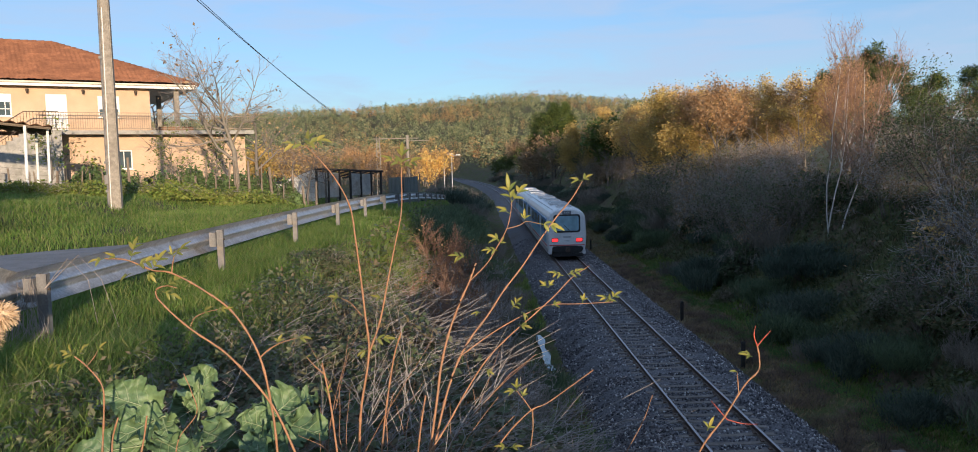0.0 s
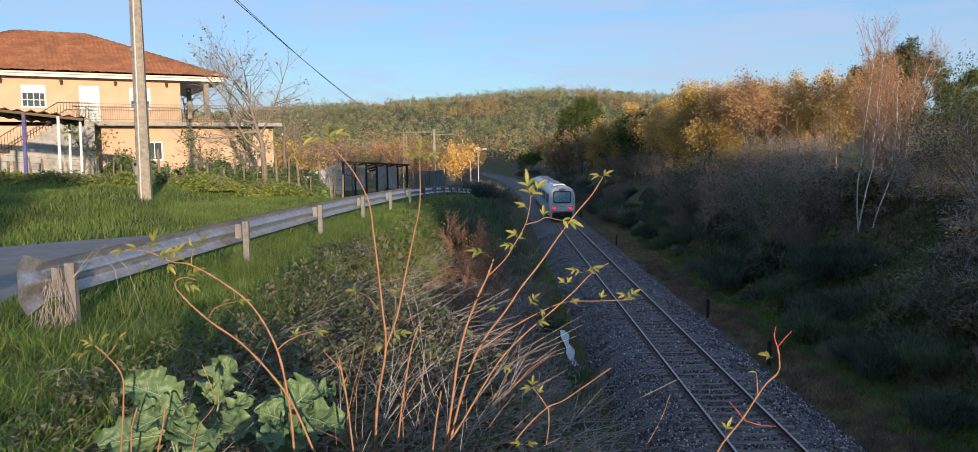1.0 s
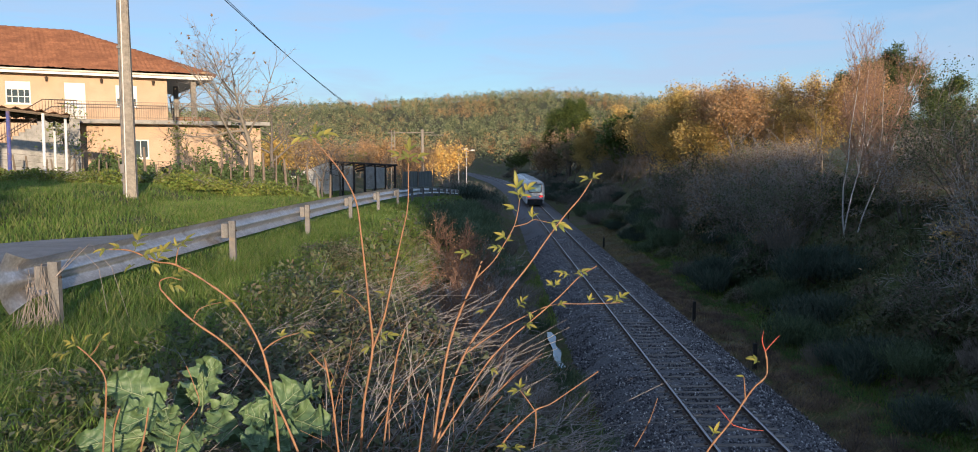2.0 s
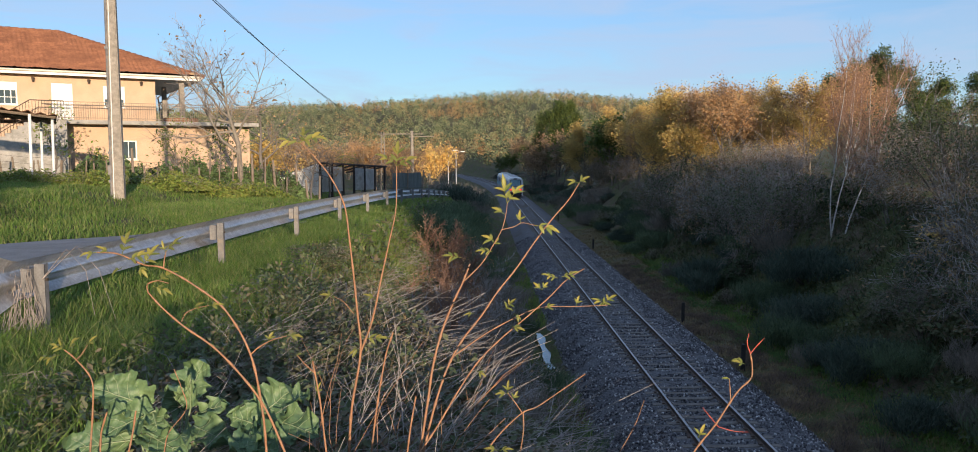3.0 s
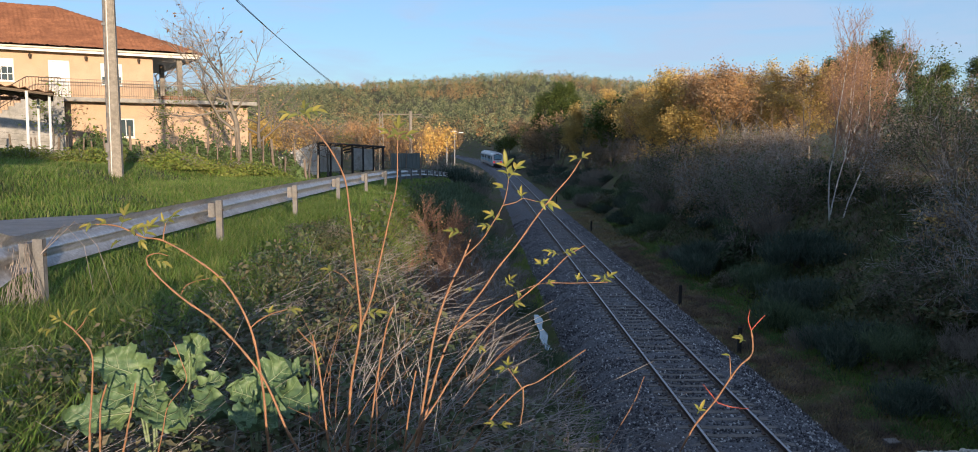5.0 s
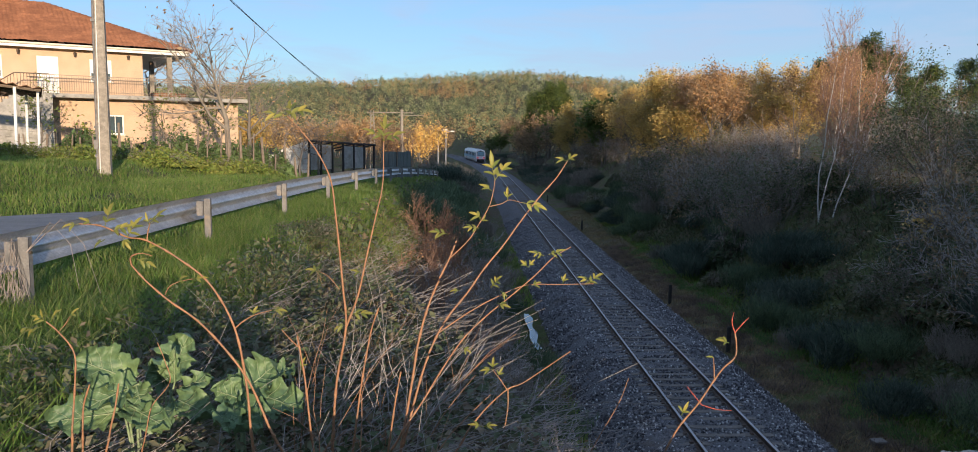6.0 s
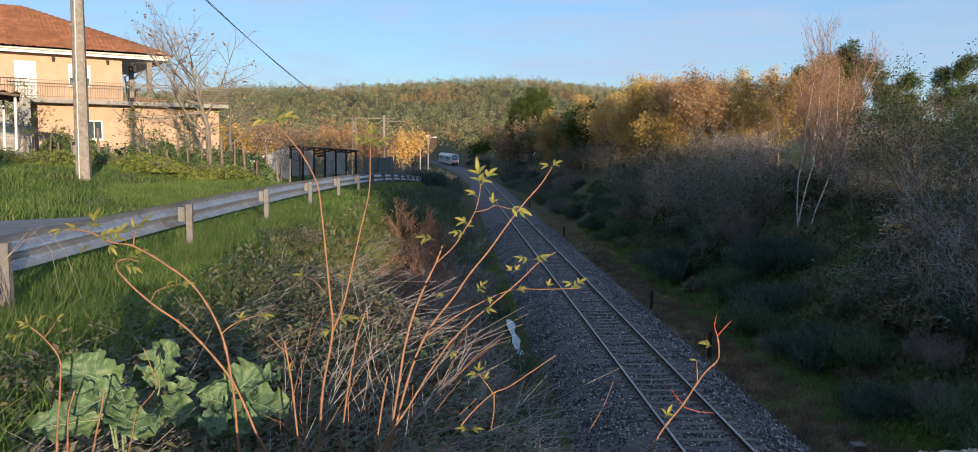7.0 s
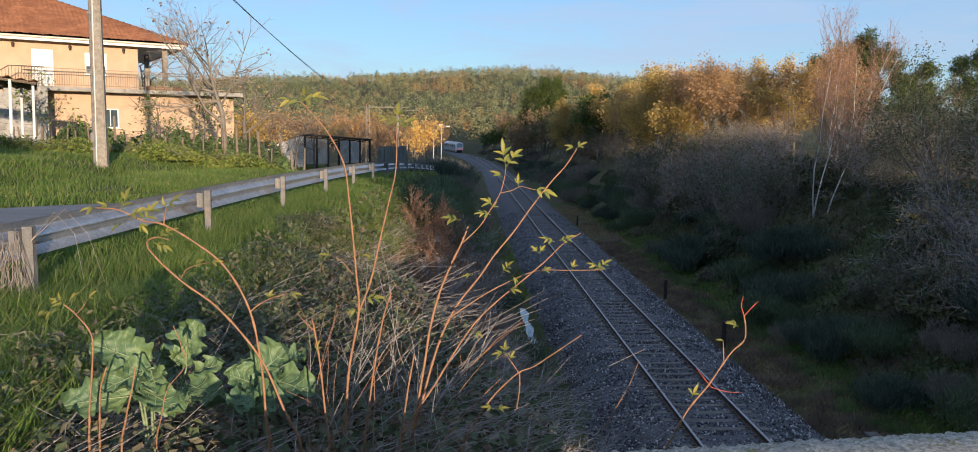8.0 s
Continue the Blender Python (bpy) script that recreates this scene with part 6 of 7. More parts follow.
def fallen_twigs():
    rng = np.random.default_rng(41)
    lines = []
    for i in range(5200):
        x, y = rng.uniform(-8.4, -5.0), 2.5 + 17 * rng.uniform(0, 1) ** 1.5
        a = rng.normal(0.4, 0.9)
        L = rng.uniform(0.2, 0.7)
        d = np.array([math.cos(a), math.sin(a) * 0.7, rng.uniform(-0.15, 0.55)])
        g = float(ground(x, y))
        p0 = np.array([x, y, g + rng.uniform(0.0, 0.12)])
        p1 = p0 + d * L * 0.5 + np.array([0, 0, 0.05 * L])
        p2 = p0 + d * L + rng.normal(0, 0.05, 3)
        p2[2] = max(p2[2], float(ground(p2[0], p2[1])) + 0.02)
        lines.append((np.array([p0, p1, p2]), np.array([0.0019, 0.0015, 0.0008]) * rng.uniform(0.7, 1.6)))
    v, f = tubes(lines, 4)
    tagged(fast("dead_stems", v, f, [M["dry_stem"]]), "tangle of dead grey stems over the near slope", "stems", "", "stuff")


fallen_twigs()


# ---- elder shoots and kale behind the parapet ----
M["shoot_red"] = surface("shoot_red", (0.34, 0.05, 0.03), (0.48, 0.09, 0.05), 40, 0.5, fine=140)
M["elder_leaf"] = foliage("elder_leaf", [(0.27, 0.29, 0.07), (0.38, 0.34, 0.08), (0.17, 0.22, 0.06), (0.31, 0.27, 0.08)], 0.45, 0.35, 0.4)
M["kale_leaf"] = surface("kale_leaf", (0.06, 0.12, 0.065), (0.145, 0.22, 0.09), 9, 0.5, fine=60, relief=0.6, dist=0.006, spec=0.4)
M["kale_vein"] = surface("kale_vein", (0.19, 0.26, 0.14), (0.28, 0.34, 0.20), 20, 0.5)


def curve_through(pts, per=8):
    """A smooth line through the given points."""
    p = np.array(pts, float)
    q = np.vstack([2 * p[0] - p[1], p, 2 * p[-1] - p[-2]])
    out = []
    for i in range(len(p) - 1):
        a, b, c, d = q[i:i + 4]
        for k in range(per):
            t = k / per
            out.append(0.5 * (2 * b + (c - a) * t + (2 * a - 5 * b + 4 * c - d) * t * t + (3 * b - a - 3 * c + d) * t ** 3))
    out.append(p[-1])
    return np.array(out)


def stem(bush, pts, r0, r1, root=True, mat=None):
    """A knotty shoot, thicker at its nodes; a rooted one starts in the ground."""
    if root:
        x, y, z = pts[0]
        g = float(ground(x, y + 0.05))
        dx, dz = pts[1][0] - x, max(0.03, pts[1][2] - z)
        k = max(-0.5, min(0.5, dx / dz))
        drop = z - g
        pts = [(x - k * 0.35 * drop + 0.03, y + 0.05, g - 0.08)] + [(x - k * min(u, 0.35 * drop), y + 0.05 * u / drop, z - u) for u in (0.6 * drop, 0.3 * drop, 0.14 * drop, 0.06 * drop)] + list(pts)
    line = curve_through(pts)
    n = len(line)
    t = np.linspace(0, 1, n)
    s = np.concatenate([[0], np.cumsum(np.linalg.norm(np.diff(line, axis=0), axis=1))])
    node = np.exp(-(((s / 0.085) % 1 - 0.5) / 0.09) ** 2)
    rad = (r0 + (r1 - r0) * t) * (1 + 0.45 * node) * 0.74
    v, f = tubes([(line, rad)], 7)
    return fast("shoot", v, f, [mat or M["shoot"]], bush, flat=False)


def leaflet(p, d, up, length, width, vs, fs):
    """One folded, drooping lance-shaped leaflet."""
    side = np.cross(d, up)
    side /= np.linalg.norm(side) + 1e-9
    nrm = np.cross(side, d)
    b = len(vs)
    for k in range(6):
        t = k / 5
        w = width * 0.5 * math.sin(math.pi * min(1, 0.06 + t * 0.94)) ** 0.8 * (1 - 0.25 * t)
        c = p + d * length * t - nrm * length * 0.28 * t * t
        vs += [c - side * w + nrm * w * 0.5, c, c + side * w + nrm * w * 0.5]
    for k in range(5):
        i = b + k * 3
        fs += [(i, i + 1, i + 4, i + 3), (i + 1, i + 2, i + 5, i + 4)]


leaf_rng = np.random.default_rng(77)


def leaf(bush, p, yaw, pitch, size, n):
    """A compound leaf: pairs of leaflets on a short stalk. yaw and pitch give its direction."""
    p = np.array(p)
    size *= 0.86
    a, b = radians(yaw), radians(pitch)
    d = np.array([math.cos(a) * math.cos(b), -0.35 * leaf_rng.uniform(-1, 1), math.sin(b) + 0.15 * math.sin(a)])
    d /= np.linalg.norm(d)
    up = np.array([leaf_rng.uniform(-0.4, 0.4), -0.7, 0.8])
    side = np.cross(d, up)
    side /= np.linalg.norm(side)
    vs, fs = [], []
    for k in range(n // 2):
        q = p + d * size * (0.35 + 0.5 * k)
        for s in (-1, 1):
            leaflet(q, unit(d * 0.75 + side * s * 0.75 + leaf_rng.normal(0, 0.12, 3)), up, size * leaf_rng.uniform(0.6, 0.85), size * 0.30, vs, fs)
    leaflet(p + d * size * 0.5 * (n // 2), unit(d + leaf_rng.normal(0, 0.1, 3)), up, size * leaf_rng.uniform(0.8, 1.05), size * 0.34, vs, fs)
    v2, f2 = tubes([(np.array([p, p + d * size * 0.3, p + d * size * (0.5 * (n // 2) + 0.1)]), np.array([0.0016, 0.0013, 0.0008]))], 4)
    f2 = f2 + len(vs)
    fast("leaf", np.concatenate([np.array(vs), v2]), np.concatenate([np.array(fs), f2]), [M["elder_leaf"]], bush, flat=False)


def kale_leaf(plant, base, tip, width, curl):
    """A broad leaf with a wavy, toothed margin, pale ribs and a stalk down to the ground."""
    rng = np.random.default_rng(int(abs(base[0] * 1000 + tip[2] * 777)))
    b, t = np.array(base), np.array(tip)
    d = t - b
    L = np.linalg.norm(d)
    d = d / L
    up = unit(np.array([0.0, -0.75, 0.7]))
    side = unit(np.cross(d, up))
    nrm = unit(np.cross(side, d))
    nu, nv = 34, 22
    ph = rng.uniform(0, 6, 4)
    def at(u, v):
        e = abs(v)
        w = width * 0.43 * (math.sin(math.pi * min(1.0, 0.08 + 0.92 * u) ** 1.2) ** 0.55 + 0.02) * (1 + (0.10 * math.sin(u * 29 + ph[0]) + 0.07 * math.sin(u * 61 + ph[2])) * e ** 2)
        z = 0.13 * width * (0.6 + curl) * math.sin(u * 17 + ph[1] + 2 * v) * e ** 2 + 0.07 * width * math.sin(u * 37 + ph[3]) * e ** 4 + 0.20 * width * v * v - 0.025 * width * abs(math.sin(u * 12 - e * 3)) - 0.24 * L * u * u * curl + 0.016 * width * math.sin(v * 14 + u * 20)
        return b + d * (L * u) + side * (w * v) + nrm * z
    V = [at(i / nu, -1 + 2 * j / nv) for i in range(nu + 1) for j in range(nv + 1)]
    F = [(i * (nv + 1) + j, i * (nv + 1) + j + 1, (i + 1) * (nv + 1) + j + 1, (i + 1) * (nv + 1) + j) for i in range(nu) for j in range(nv)]
    ob = fast("leaf", V, F, [M["kale_leaf"]], plant, flat=False)
    lines = [(np.array([at(k / 12, 0) + nrm * 0.002 for k in range(13)]), np.linspace(0.0035, 0.001, 13))]
    for u0 in (0.18, 0.36, 0.54, 0.7):
        for s in (-1, 1):
            lines.append((np.array([at(min(1, u0 + 0.22 * k / 6), s * 0.85 * k / 6) + nrm * 0.0015 for k in range(7)]), np.linspace(0.0016, 0.0006, 7)))
    v, f = tubes(lines, 4)
    fast("rib", v, f, [M["kale_vein"]], ob)
    g = float(ground(b[0], b[1]))
    st = curve_through([(b[0] * 0.7 + plant_root(plant, b)[0] * 0.3, b[1] + 0.05, g - 0.05), ((b[0] + plant_root(plant, b)[0]) / 2, b[1] + 0.03, (b[2] + g) / 2), tuple(b)], 6)
    v, f = tubes([(st, np.linspace(0.008, 0.004, len(st)))], 6)
    fast("stalk", v, f, [M["kale_vein"]], plant)


ROOTS = {}


def plant_root(plant, b):
    return ROOTS.setdefault(plant.name, (float(b[0]), float(b[1])))


elder = thing("elder_bush", pose(0, 0, 0), "young orange-brown elder shoots with sparse yellow leaves", "shrub", "elder shoots by the bridge")
stem(elder, [(-7.279, 2.861, 6.336), (-7.362, 2.861, 6.530), (-7.504, 2.861, 6.708), (-7.628, 2.861, 6.804), (-7.703, 2.861, 6.872), (-7.752, 2.861, 6.928)], 0.0085, 0.004)
stem(elder, [(-7.752, 2.861, 6.928), (-7.753, 2.861, 6.957), (-7.717, 2.861, 6.970), (-7.678, 2.861, 6.961)], 0.004, 0.002, root=False)
stem(elder, [(-7.347, 2.861, 6.336), (-7.358, 2.861, 6.496), (-7.395, 2.861, 6.701), (-7.478, 2.861, 6.860), (-7.583, 2.861, 6.950), (-7.694, 2.861, 7.015), (-7.764, 2.861, 7.028), (-7.850, 2.861, 7.066), (-7.927, 2.861, 7.073)], 0.0085, 0.003)
stem(elder, [(-7.694, 2.861, 7.015), (-7.690, 2.861, 7.046), (-7.682, 2.861, 7.077)], 0.004, 0.002, root=False)
stem(elder, [(-7.395, 2.861, 6.701), (-7.364, 2.861, 6.728), (-7.318, 2.861, 6.753), (-7.262, 2.861, 6.769)], 0.004, 0.002, root=False)
stem(elder, [(-7.638, 2.861, 6.822), (-7.620, 2.861, 6.853), (-7.581, 2.861, 6.871), (-7.537, 2.861, 6.880)], 0.003, 0.0015, root=False)
leaf(elder, (-7.927, 2.861, 7.073), 160, -10, 0.055, 3)
leaf(elder, (-7.883, 2.861, 7.069), 120, 20, 0.043, 3)
leaf(elder, (-7.835, 2.851, 7.065), 80, 40, 0.058, 5)
leaf(elder, (-7.809, 2.841, 7.049), 20, 15, 0.058, 5)
leaf(elder, (-7.781, 2.861, 7.028), -60, -30, 0.047, 3)
leaf(elder, (-7.759, 2.851, 7.030), 60, 30, 0.055, 5)
leaf(elder, (-7.837, 2.851, 7.019), 200, -25, 0.051, 3)
leaf(elder, (-7.682, 2.861, 7.077), 30, 35, 0.047, 5)
leaf(elder, (-7.685, 2.861, 7.072), 120, 60, 0.035, 3)
leaf(elder, (-7.717, 2.861, 6.970), 60, 10, 0.047, 5)
leaf(elder, (-7.729, 2.851, 6.952), -30, -20, 0.047, 5)
leaf(elder, (-7.592, 2.861, 6.871), 0, 30, 0.039, 3)
leaf(elder, (-7.537, 2.861, 6.880), 10, 5, 0.043, 3)
leaf(elder, (-7.262, 2.861, 6.769), 10, -5, 0.047, 3)
leaf(elder, (-7.330, 2.861, 6.746), 70, 45, 0.039, 3)
elder_b = thing("elder_bush", pose(0, 0, 0), "short cut elder shoots with a tuft of yellow leaves", "shrub", "elder shoots by the bridge")
stem(elder_b, [(-7.959, 2.811, 6.358), (-7.942, 2.811, 6.525), (-7.942, 2.811, 6.626), (-7.992, 2.811, 6.698), (-8.032, 2.811, 6.734)], 0.007, 0.003)
stem(elder_b, [(-7.992, 2.811, 6.698), (-7.966, 2.811, 6.727), (-7.950, 2.811, 6.753)], 0.0025, 0.0015, root=False)
stem(elder_b, [(-7.923, 2.811, 6.358), (-7.916, 2.811, 6.435), (-7.893, 2.811, 6.509)], 0.006, 0.004)
stem(elder_b, [(-7.824, 2.811, 6.357), (-7.805, 2.811, 6.434), (-7.791, 2.811, 6.513)], 0.006, 0.004)
leaf(elder_b, (-8.032, 2.811, 6.734), 150, 10, 0.043, 5)
leaf(elder_b, (-8.038, 2.811, 6.736), 100, 50, 0.039, 3)
leaf(elder_b, (-8.050, 2.811, 6.716), 190, -15, 0.047, 5)
leaf(elder_b, (-8.011, 2.801, 6.738), 40, 40, 0.043, 5)
leaf(elder_b, (-7.950, 2.811, 6.753), 20, 40, 0.039, 3)
leaf(elder_b, (-8.094, 2.811, 6.714), 180, -25, 0.039, 3)
elder_c = thing("elder_bush", pose(0, 0, 0), "tall orange elder shoots rooted by the bridge parapet", "shrub", "elder shoots by the bridge")
stem(elder_c, [(-7.080, 3.061, 6.295), (-7.068, 3.061, 6.443), (-7.031, 3.061, 6.658), (-7.040, 3.061, 6.808), (-7.052, 3.061, 6.952), (-7.066, 3.061, 7.095), (-7.083, 3.061, 7.225), (-7.133, 3.061, 7.331), (-7.190, 3.061, 7.405), (-7.242, 3.061, 7.461)], 0.0095, 0.0028)
stem(elder_c, [(-7.031, 3.061, 6.658), (-6.984, 3.061, 6.784), (-6.946, 3.061, 6.952), (-6.916, 3.061, 7.082), (-6.888, 3.061, 7.212), (-6.884, 3.061, 7.372)], 0.006, 0.0025, root=False)
stem(elder_c, [(-6.989, 3.011, 6.279), (-6.965, 3.011, 6.458), (-6.930, 3.011, 6.651), (-6.900, 3.011, 6.746)], 0.007, 0.004)
stem(elder_c, [(-7.121, 2.811, 6.354), (-7.137, 2.811, 6.522), (-7.149, 2.811, 6.607), (-7.163, 2.811, 6.688)], 0.007, 0.004)
stem(elder_c, [(-7.155, 2.811, 6.645), (-7.187, 2.811, 6.675), (-7.217, 2.811, 6.710)], 0.0035, 0.002, root=False)
stem(elder_c, [(-7.738, 2.911, 6.319), (-7.717, 2.911, 6.399), (-7.650, 2.911, 6.488), (-7.665, 2.911, 6.567), (-7.690, 2.911, 6.637)], 0.004, 0.002)
stem(elder_c, [(-7.054, 3.061, 6.808), (-7.094, 3.061, 6.856), (-7.129, 3.061, 6.876)], 0.0025, 0.0015, root=False)
leaf(elder_c, (-7.242, 3.061, 7.461), 160, 5, 0.066, 5)
leaf(elder_c, (-7.242, 3.061, 7.466), 40, 5, 0.07, 5)
leaf(elder_c, (-7.222, 3.051, 7.452), 100, 30, 0.055, 5)
leaf(elder_c, (-6.886, 3.061, 7.372), 80, 50, 0.062, 5)
leaf(elder_c, (-6.883, 3.051, 7.381), 170, 25, 0.055, 5)
leaf(elder_c, (-6.884, 3.061, 7.372), -10, 25, 0.058, 5)
leaf(elder_c, (-7.129, 3.061, 6.876), 170, 10, 0.047, 3)
leaf(elder_c, (-7.030, 3.061, 6.672), 190, -20, 0.051, 3)
leaf(elder_c, (-6.969, 3.051, 6.870), 170, 20, 0.039, 3)
leaf(elder_c, (-7.150, 2.811, 6.567), 60, 60, 0.039, 3)
leaf(elder_c, (-7.217, 2.811, 6.710), 60, 20, 0.023, 1)
leaf(elder_c, (-7.011, 3.061, 6.711), -5, 5, 0.055, 5)
elder_d = thing("elder_bush", pose(0, 0, 0), "leaning elder shoots with yellow-green leaves over the slope", "shrub", "elder shoots by the bridge")
stem(elder_d, [(-6.802, 2.991, 6.285), (-6.771, 3.011, 6.482), (-6.752, 3.031, 6.609), (-6.719, 3.051, 6.736), (-6.672, 3.071, 6.853), (-6.638, 3.091, 6.922), (-6.610, 3.111, 6.992)], 0.0085, 0.005)
stem(elder_d, [(-6.639, 3.111, 6.919), (-6.566, 3.127, 6.989), (-6.522, 3.143, 7.056), (-6.485, 3.159, 7.120), (-6.468, 3.175, 7.180), (-6.462, 3.191, 7.223)], 0.0035, 0.002, root=False)
stem(elder_d, [(-6.485, 3.171, 7.119), (-6.436, 3.171, 7.131), (-6.404, 3.171, 7.146), (-6.355, 3.171, 7.136)], 0.003, 0.0015, root=False)
stem(elder_d, [(-6.786, 2.991, 6.300), (-6.744, 3.028, 6.464), (-6.699, 3.065, 6.592), (-6.645, 3.102, 6.688), (-6.564, 3.139, 6.786), (-6.502, 3.176, 6.871), (-6.427, 3.213, 6.958), (-6.350, 3.250, 7.061), (-6.274, 3.287, 7.154), (-6.207, 3.324, 7.225), (-6.157, 3.361, 7.295)], 0.0085, 0.003)
stem(elder_d, [(-6.798, 2.931, 6.308), (-6.731, 2.959, 6.402), (-6.666, 2.988, 6.507), (-6.584, 3.017, 6.624), (-6.496, 3.046, 6.708), (-6.404, 3.074, 6.779), (-6.306, 3.103, 6.858), (-6.231, 3.132, 6.926), (-6.160, 3.161, 6.964)], 0.0065, 0.0025)
stem(elder_d, [(-6.678, 3.011, 6.650), (-6.548, 3.061, 6.729), (-6.426, 3.111, 6.784), (-6.326, 3.161, 6.811), (-6.197, 3.211, 6.804), (-6.051, 3.261, 6.799)], 0.0035, 0.0018, root=False)
stem(elder_d, [(-6.833, 2.811, 6.353), (-6.819, 2.811, 6.453), (-6.800, 2.811, 6.559)], 0.006, 0.004)
leaf(elder_d, (-6.462, 3.191, 7.223), 110, 50, 0.07, 5)
leaf(elder_d, (-6.462, 3.191, 7.223), 50, 35, 0.066, 5)
leaf(elder_d, (-6.472, 3.181, 7.179), 160, 30, 0.055, 3)
leaf(elder_d, (-6.510, 3.161, 7.071), 150, 25, 0.055, 3)
leaf(elder_d, (-6.522, 3.151, 7.055), 30, 45, 0.039, 3)
leaf(elder_d, (-6.355, 3.171, 7.136), 0, -10, 0.066, 5)
leaf(elder_d, (-6.412, 3.171, 7.143), 90, 40, 0.047, 3)
leaf(elder_d, (-6.163, 3.351, 7.296), 40, 20, 0.047, 3)
leaf(elder_d, (-6.163, 3.351, 7.296), 150, 10, 0.047, 3)
leaf(elder_d, (-6.270, 3.111, 6.935), 170, 15, 0.039, 5)
leaf(elder_d, (-6.253, 3.111, 6.939), 20, 15, 0.043, 5)
leaf(elder_d, (-6.332, 3.091, 6.892), 150, 30, 0.039, 3)
leaf(elder_d, (-6.332, 3.091, 6.892), 60, 30, 0.035, 3)
leaf(elder_d, (-6.318, 3.111, 6.815), 30, 20, 0.039, 3)
leaf(elder_d, (-6.184, 3.211, 6.806), 70, 50, 0.039, 3)
leaf(elder_d, (-6.078, 3.251, 6.801), 30, 30, 0.047, 5)
leaf(elder_d, (-6.051, 3.261, 6.799), 150, 20, 0.047, 5)
leaf(elder_d, (-6.453, 3.041, 6.762), -20, -10, 0.047, 3)
leaf(elder_d, (-6.523, 3.111, 7.040), 200, 10, 0.039, 5)
leaf(elder_d, (-6.595, 3.011, 6.816), 200, 5, 0.031, 3)
leaf(elder_d, (-6.476, 3.061, 6.818), 60, 30, 0.043, 5)
leaf(elder_d, (-6.441, 3.061, 6.806), -40, -30, 0.043, 3)
leaf(elder_d, (-6.584, 2.991, 6.602), -20, -20, 0.035, 3)
leaf(elder_d, (-6.643, 3.111, 7.016), 180, 10, 0.047, 5)
elder_e = thing("elder_bush", pose(0, 0, 0), "low elder shoot leaning over the cutting", "shrub", "elder shoots by the bridge")
stem(elder_e, [(-6.555, 2.861, 6.333), (-6.494, 2.861, 6.411), (-6.420, 2.861, 6.480), (-6.366, 2.861, 6.503), (-6.299, 2.861, 6.548), (-6.192, 2.861, 6.623)], 0.006, 0.0025)
stem(elder_e, [(-6.420, 2.861, 6.480), (-6.443, 2.861, 6.515), (-6.472, 2.861, 6.554)], 0.003, 0.0015, root=False)
stem(elder_e, [(-6.416, 2.861, 6.480), (-6.416, 2.861, 6.411), (-6.427, 2.861, 6.332)], 0.004, 0.003, root=False)
stem(elder_e, [(-6.074, 2.811, 6.349), (-6.020, 2.811, 6.449), (-5.988, 2.811, 6.539)], 0.0035, 0.0015)
leaf(elder_e, (-6.472, 2.861, 6.554), 170, 0, 0.039, 3)
leaf(elder_e, (-6.472, 2.861, 6.554), 90, 50, 0.039, 3)
leaf(elder_e, (-6.456, 2.861, 6.526), 40, 50, 0.035, 3)
leaf(elder_e, (-6.511, 2.811, 6.360), 170, 10, 0.039, 3)
leaf(elder_e, (-6.503, 2.811, 6.360), 20, 15, 0.039, 3)
elder_f = thing("elder_bush", pose(0, 0, 0), "single red-tipped elder shoot rising by the parapet", "shrub", "elder shoots by the bridge")
stem(elder_f, [(-5.851, 2.631, 6.424), (-5.786, 2.631, 6.509), (-5.736, 2.631, 6.589), (-5.706, 2.631, 6.631), (-5.670, 2.631, 6.667), (-5.667, 2.631, 6.709), (-5.674, 2.631, 6.751)], 0.0052, 0.0035)
stem(elder_f, [(-5.674, 2.631, 6.751), (-5.685, 2.631, 6.786), (-5.680, 2.631, 6.820)], 0.0035, 0.0012, root=False, mat=M["shoot_red"])
stem(elder_f, [(-5.674, 2.631, 6.751), (-5.648, 2.631, 6.782), (-5.628, 2.631, 6.803)], 0.0028, 0.0012, root=False, mat=M["shoot_red"])
stem(elder_f, [(-5.736, 2.631, 6.589), (-5.739, 2.631, 6.631), (-5.742, 2.631, 6.665)], 0.003, 0.0015, root=False)
stem(elder_f, [(-5.775, 2.631, 6.502), (-5.807, 2.631, 6.541), (-5.829, 2.631, 6.568)], 0.0025, 0.0012, root=False, mat=M["shoot_red"])
stem(elder_f, [(-5.775, 2.631, 6.502), (-5.723, 2.631, 6.487), (-5.671, 2.631, 6.483)], 0.0022, 0.001, root=False, mat=M["shoot_red"])
leaf(elder_f, (-5.691, 2.631, 6.715), 150, 15, 0.039, 3)
leaf(elder_f, (-5.708, 2.631, 6.730), 180, 0, 0.035, 1)
leaf(elder_f, (-5.742, 2.631, 6.665), 160, 10, 0.035, 1)
leaf(elder_f, (-5.843, 2.631, 6.466), 60, 50, 0.043, 3)
kale = thing("kale", pose(0, 0, 0), "leafy blue-green kale plant growing behind the parapet", "kale", "kale plants")
kale_leaf(kale, (-7.881, 3.161, 6.415), (-8.060, 3.061, 6.540), 0.2, 0.5)
kale_leaf(kale, (-7.854, 3.131, 6.412), (-7.987, 2.961, 6.383), 0.17, 0.4)
kale_leaf(kale, (-7.854, 3.111, 6.406), (-7.799, 3.011, 6.365), 0.12, 0.8)
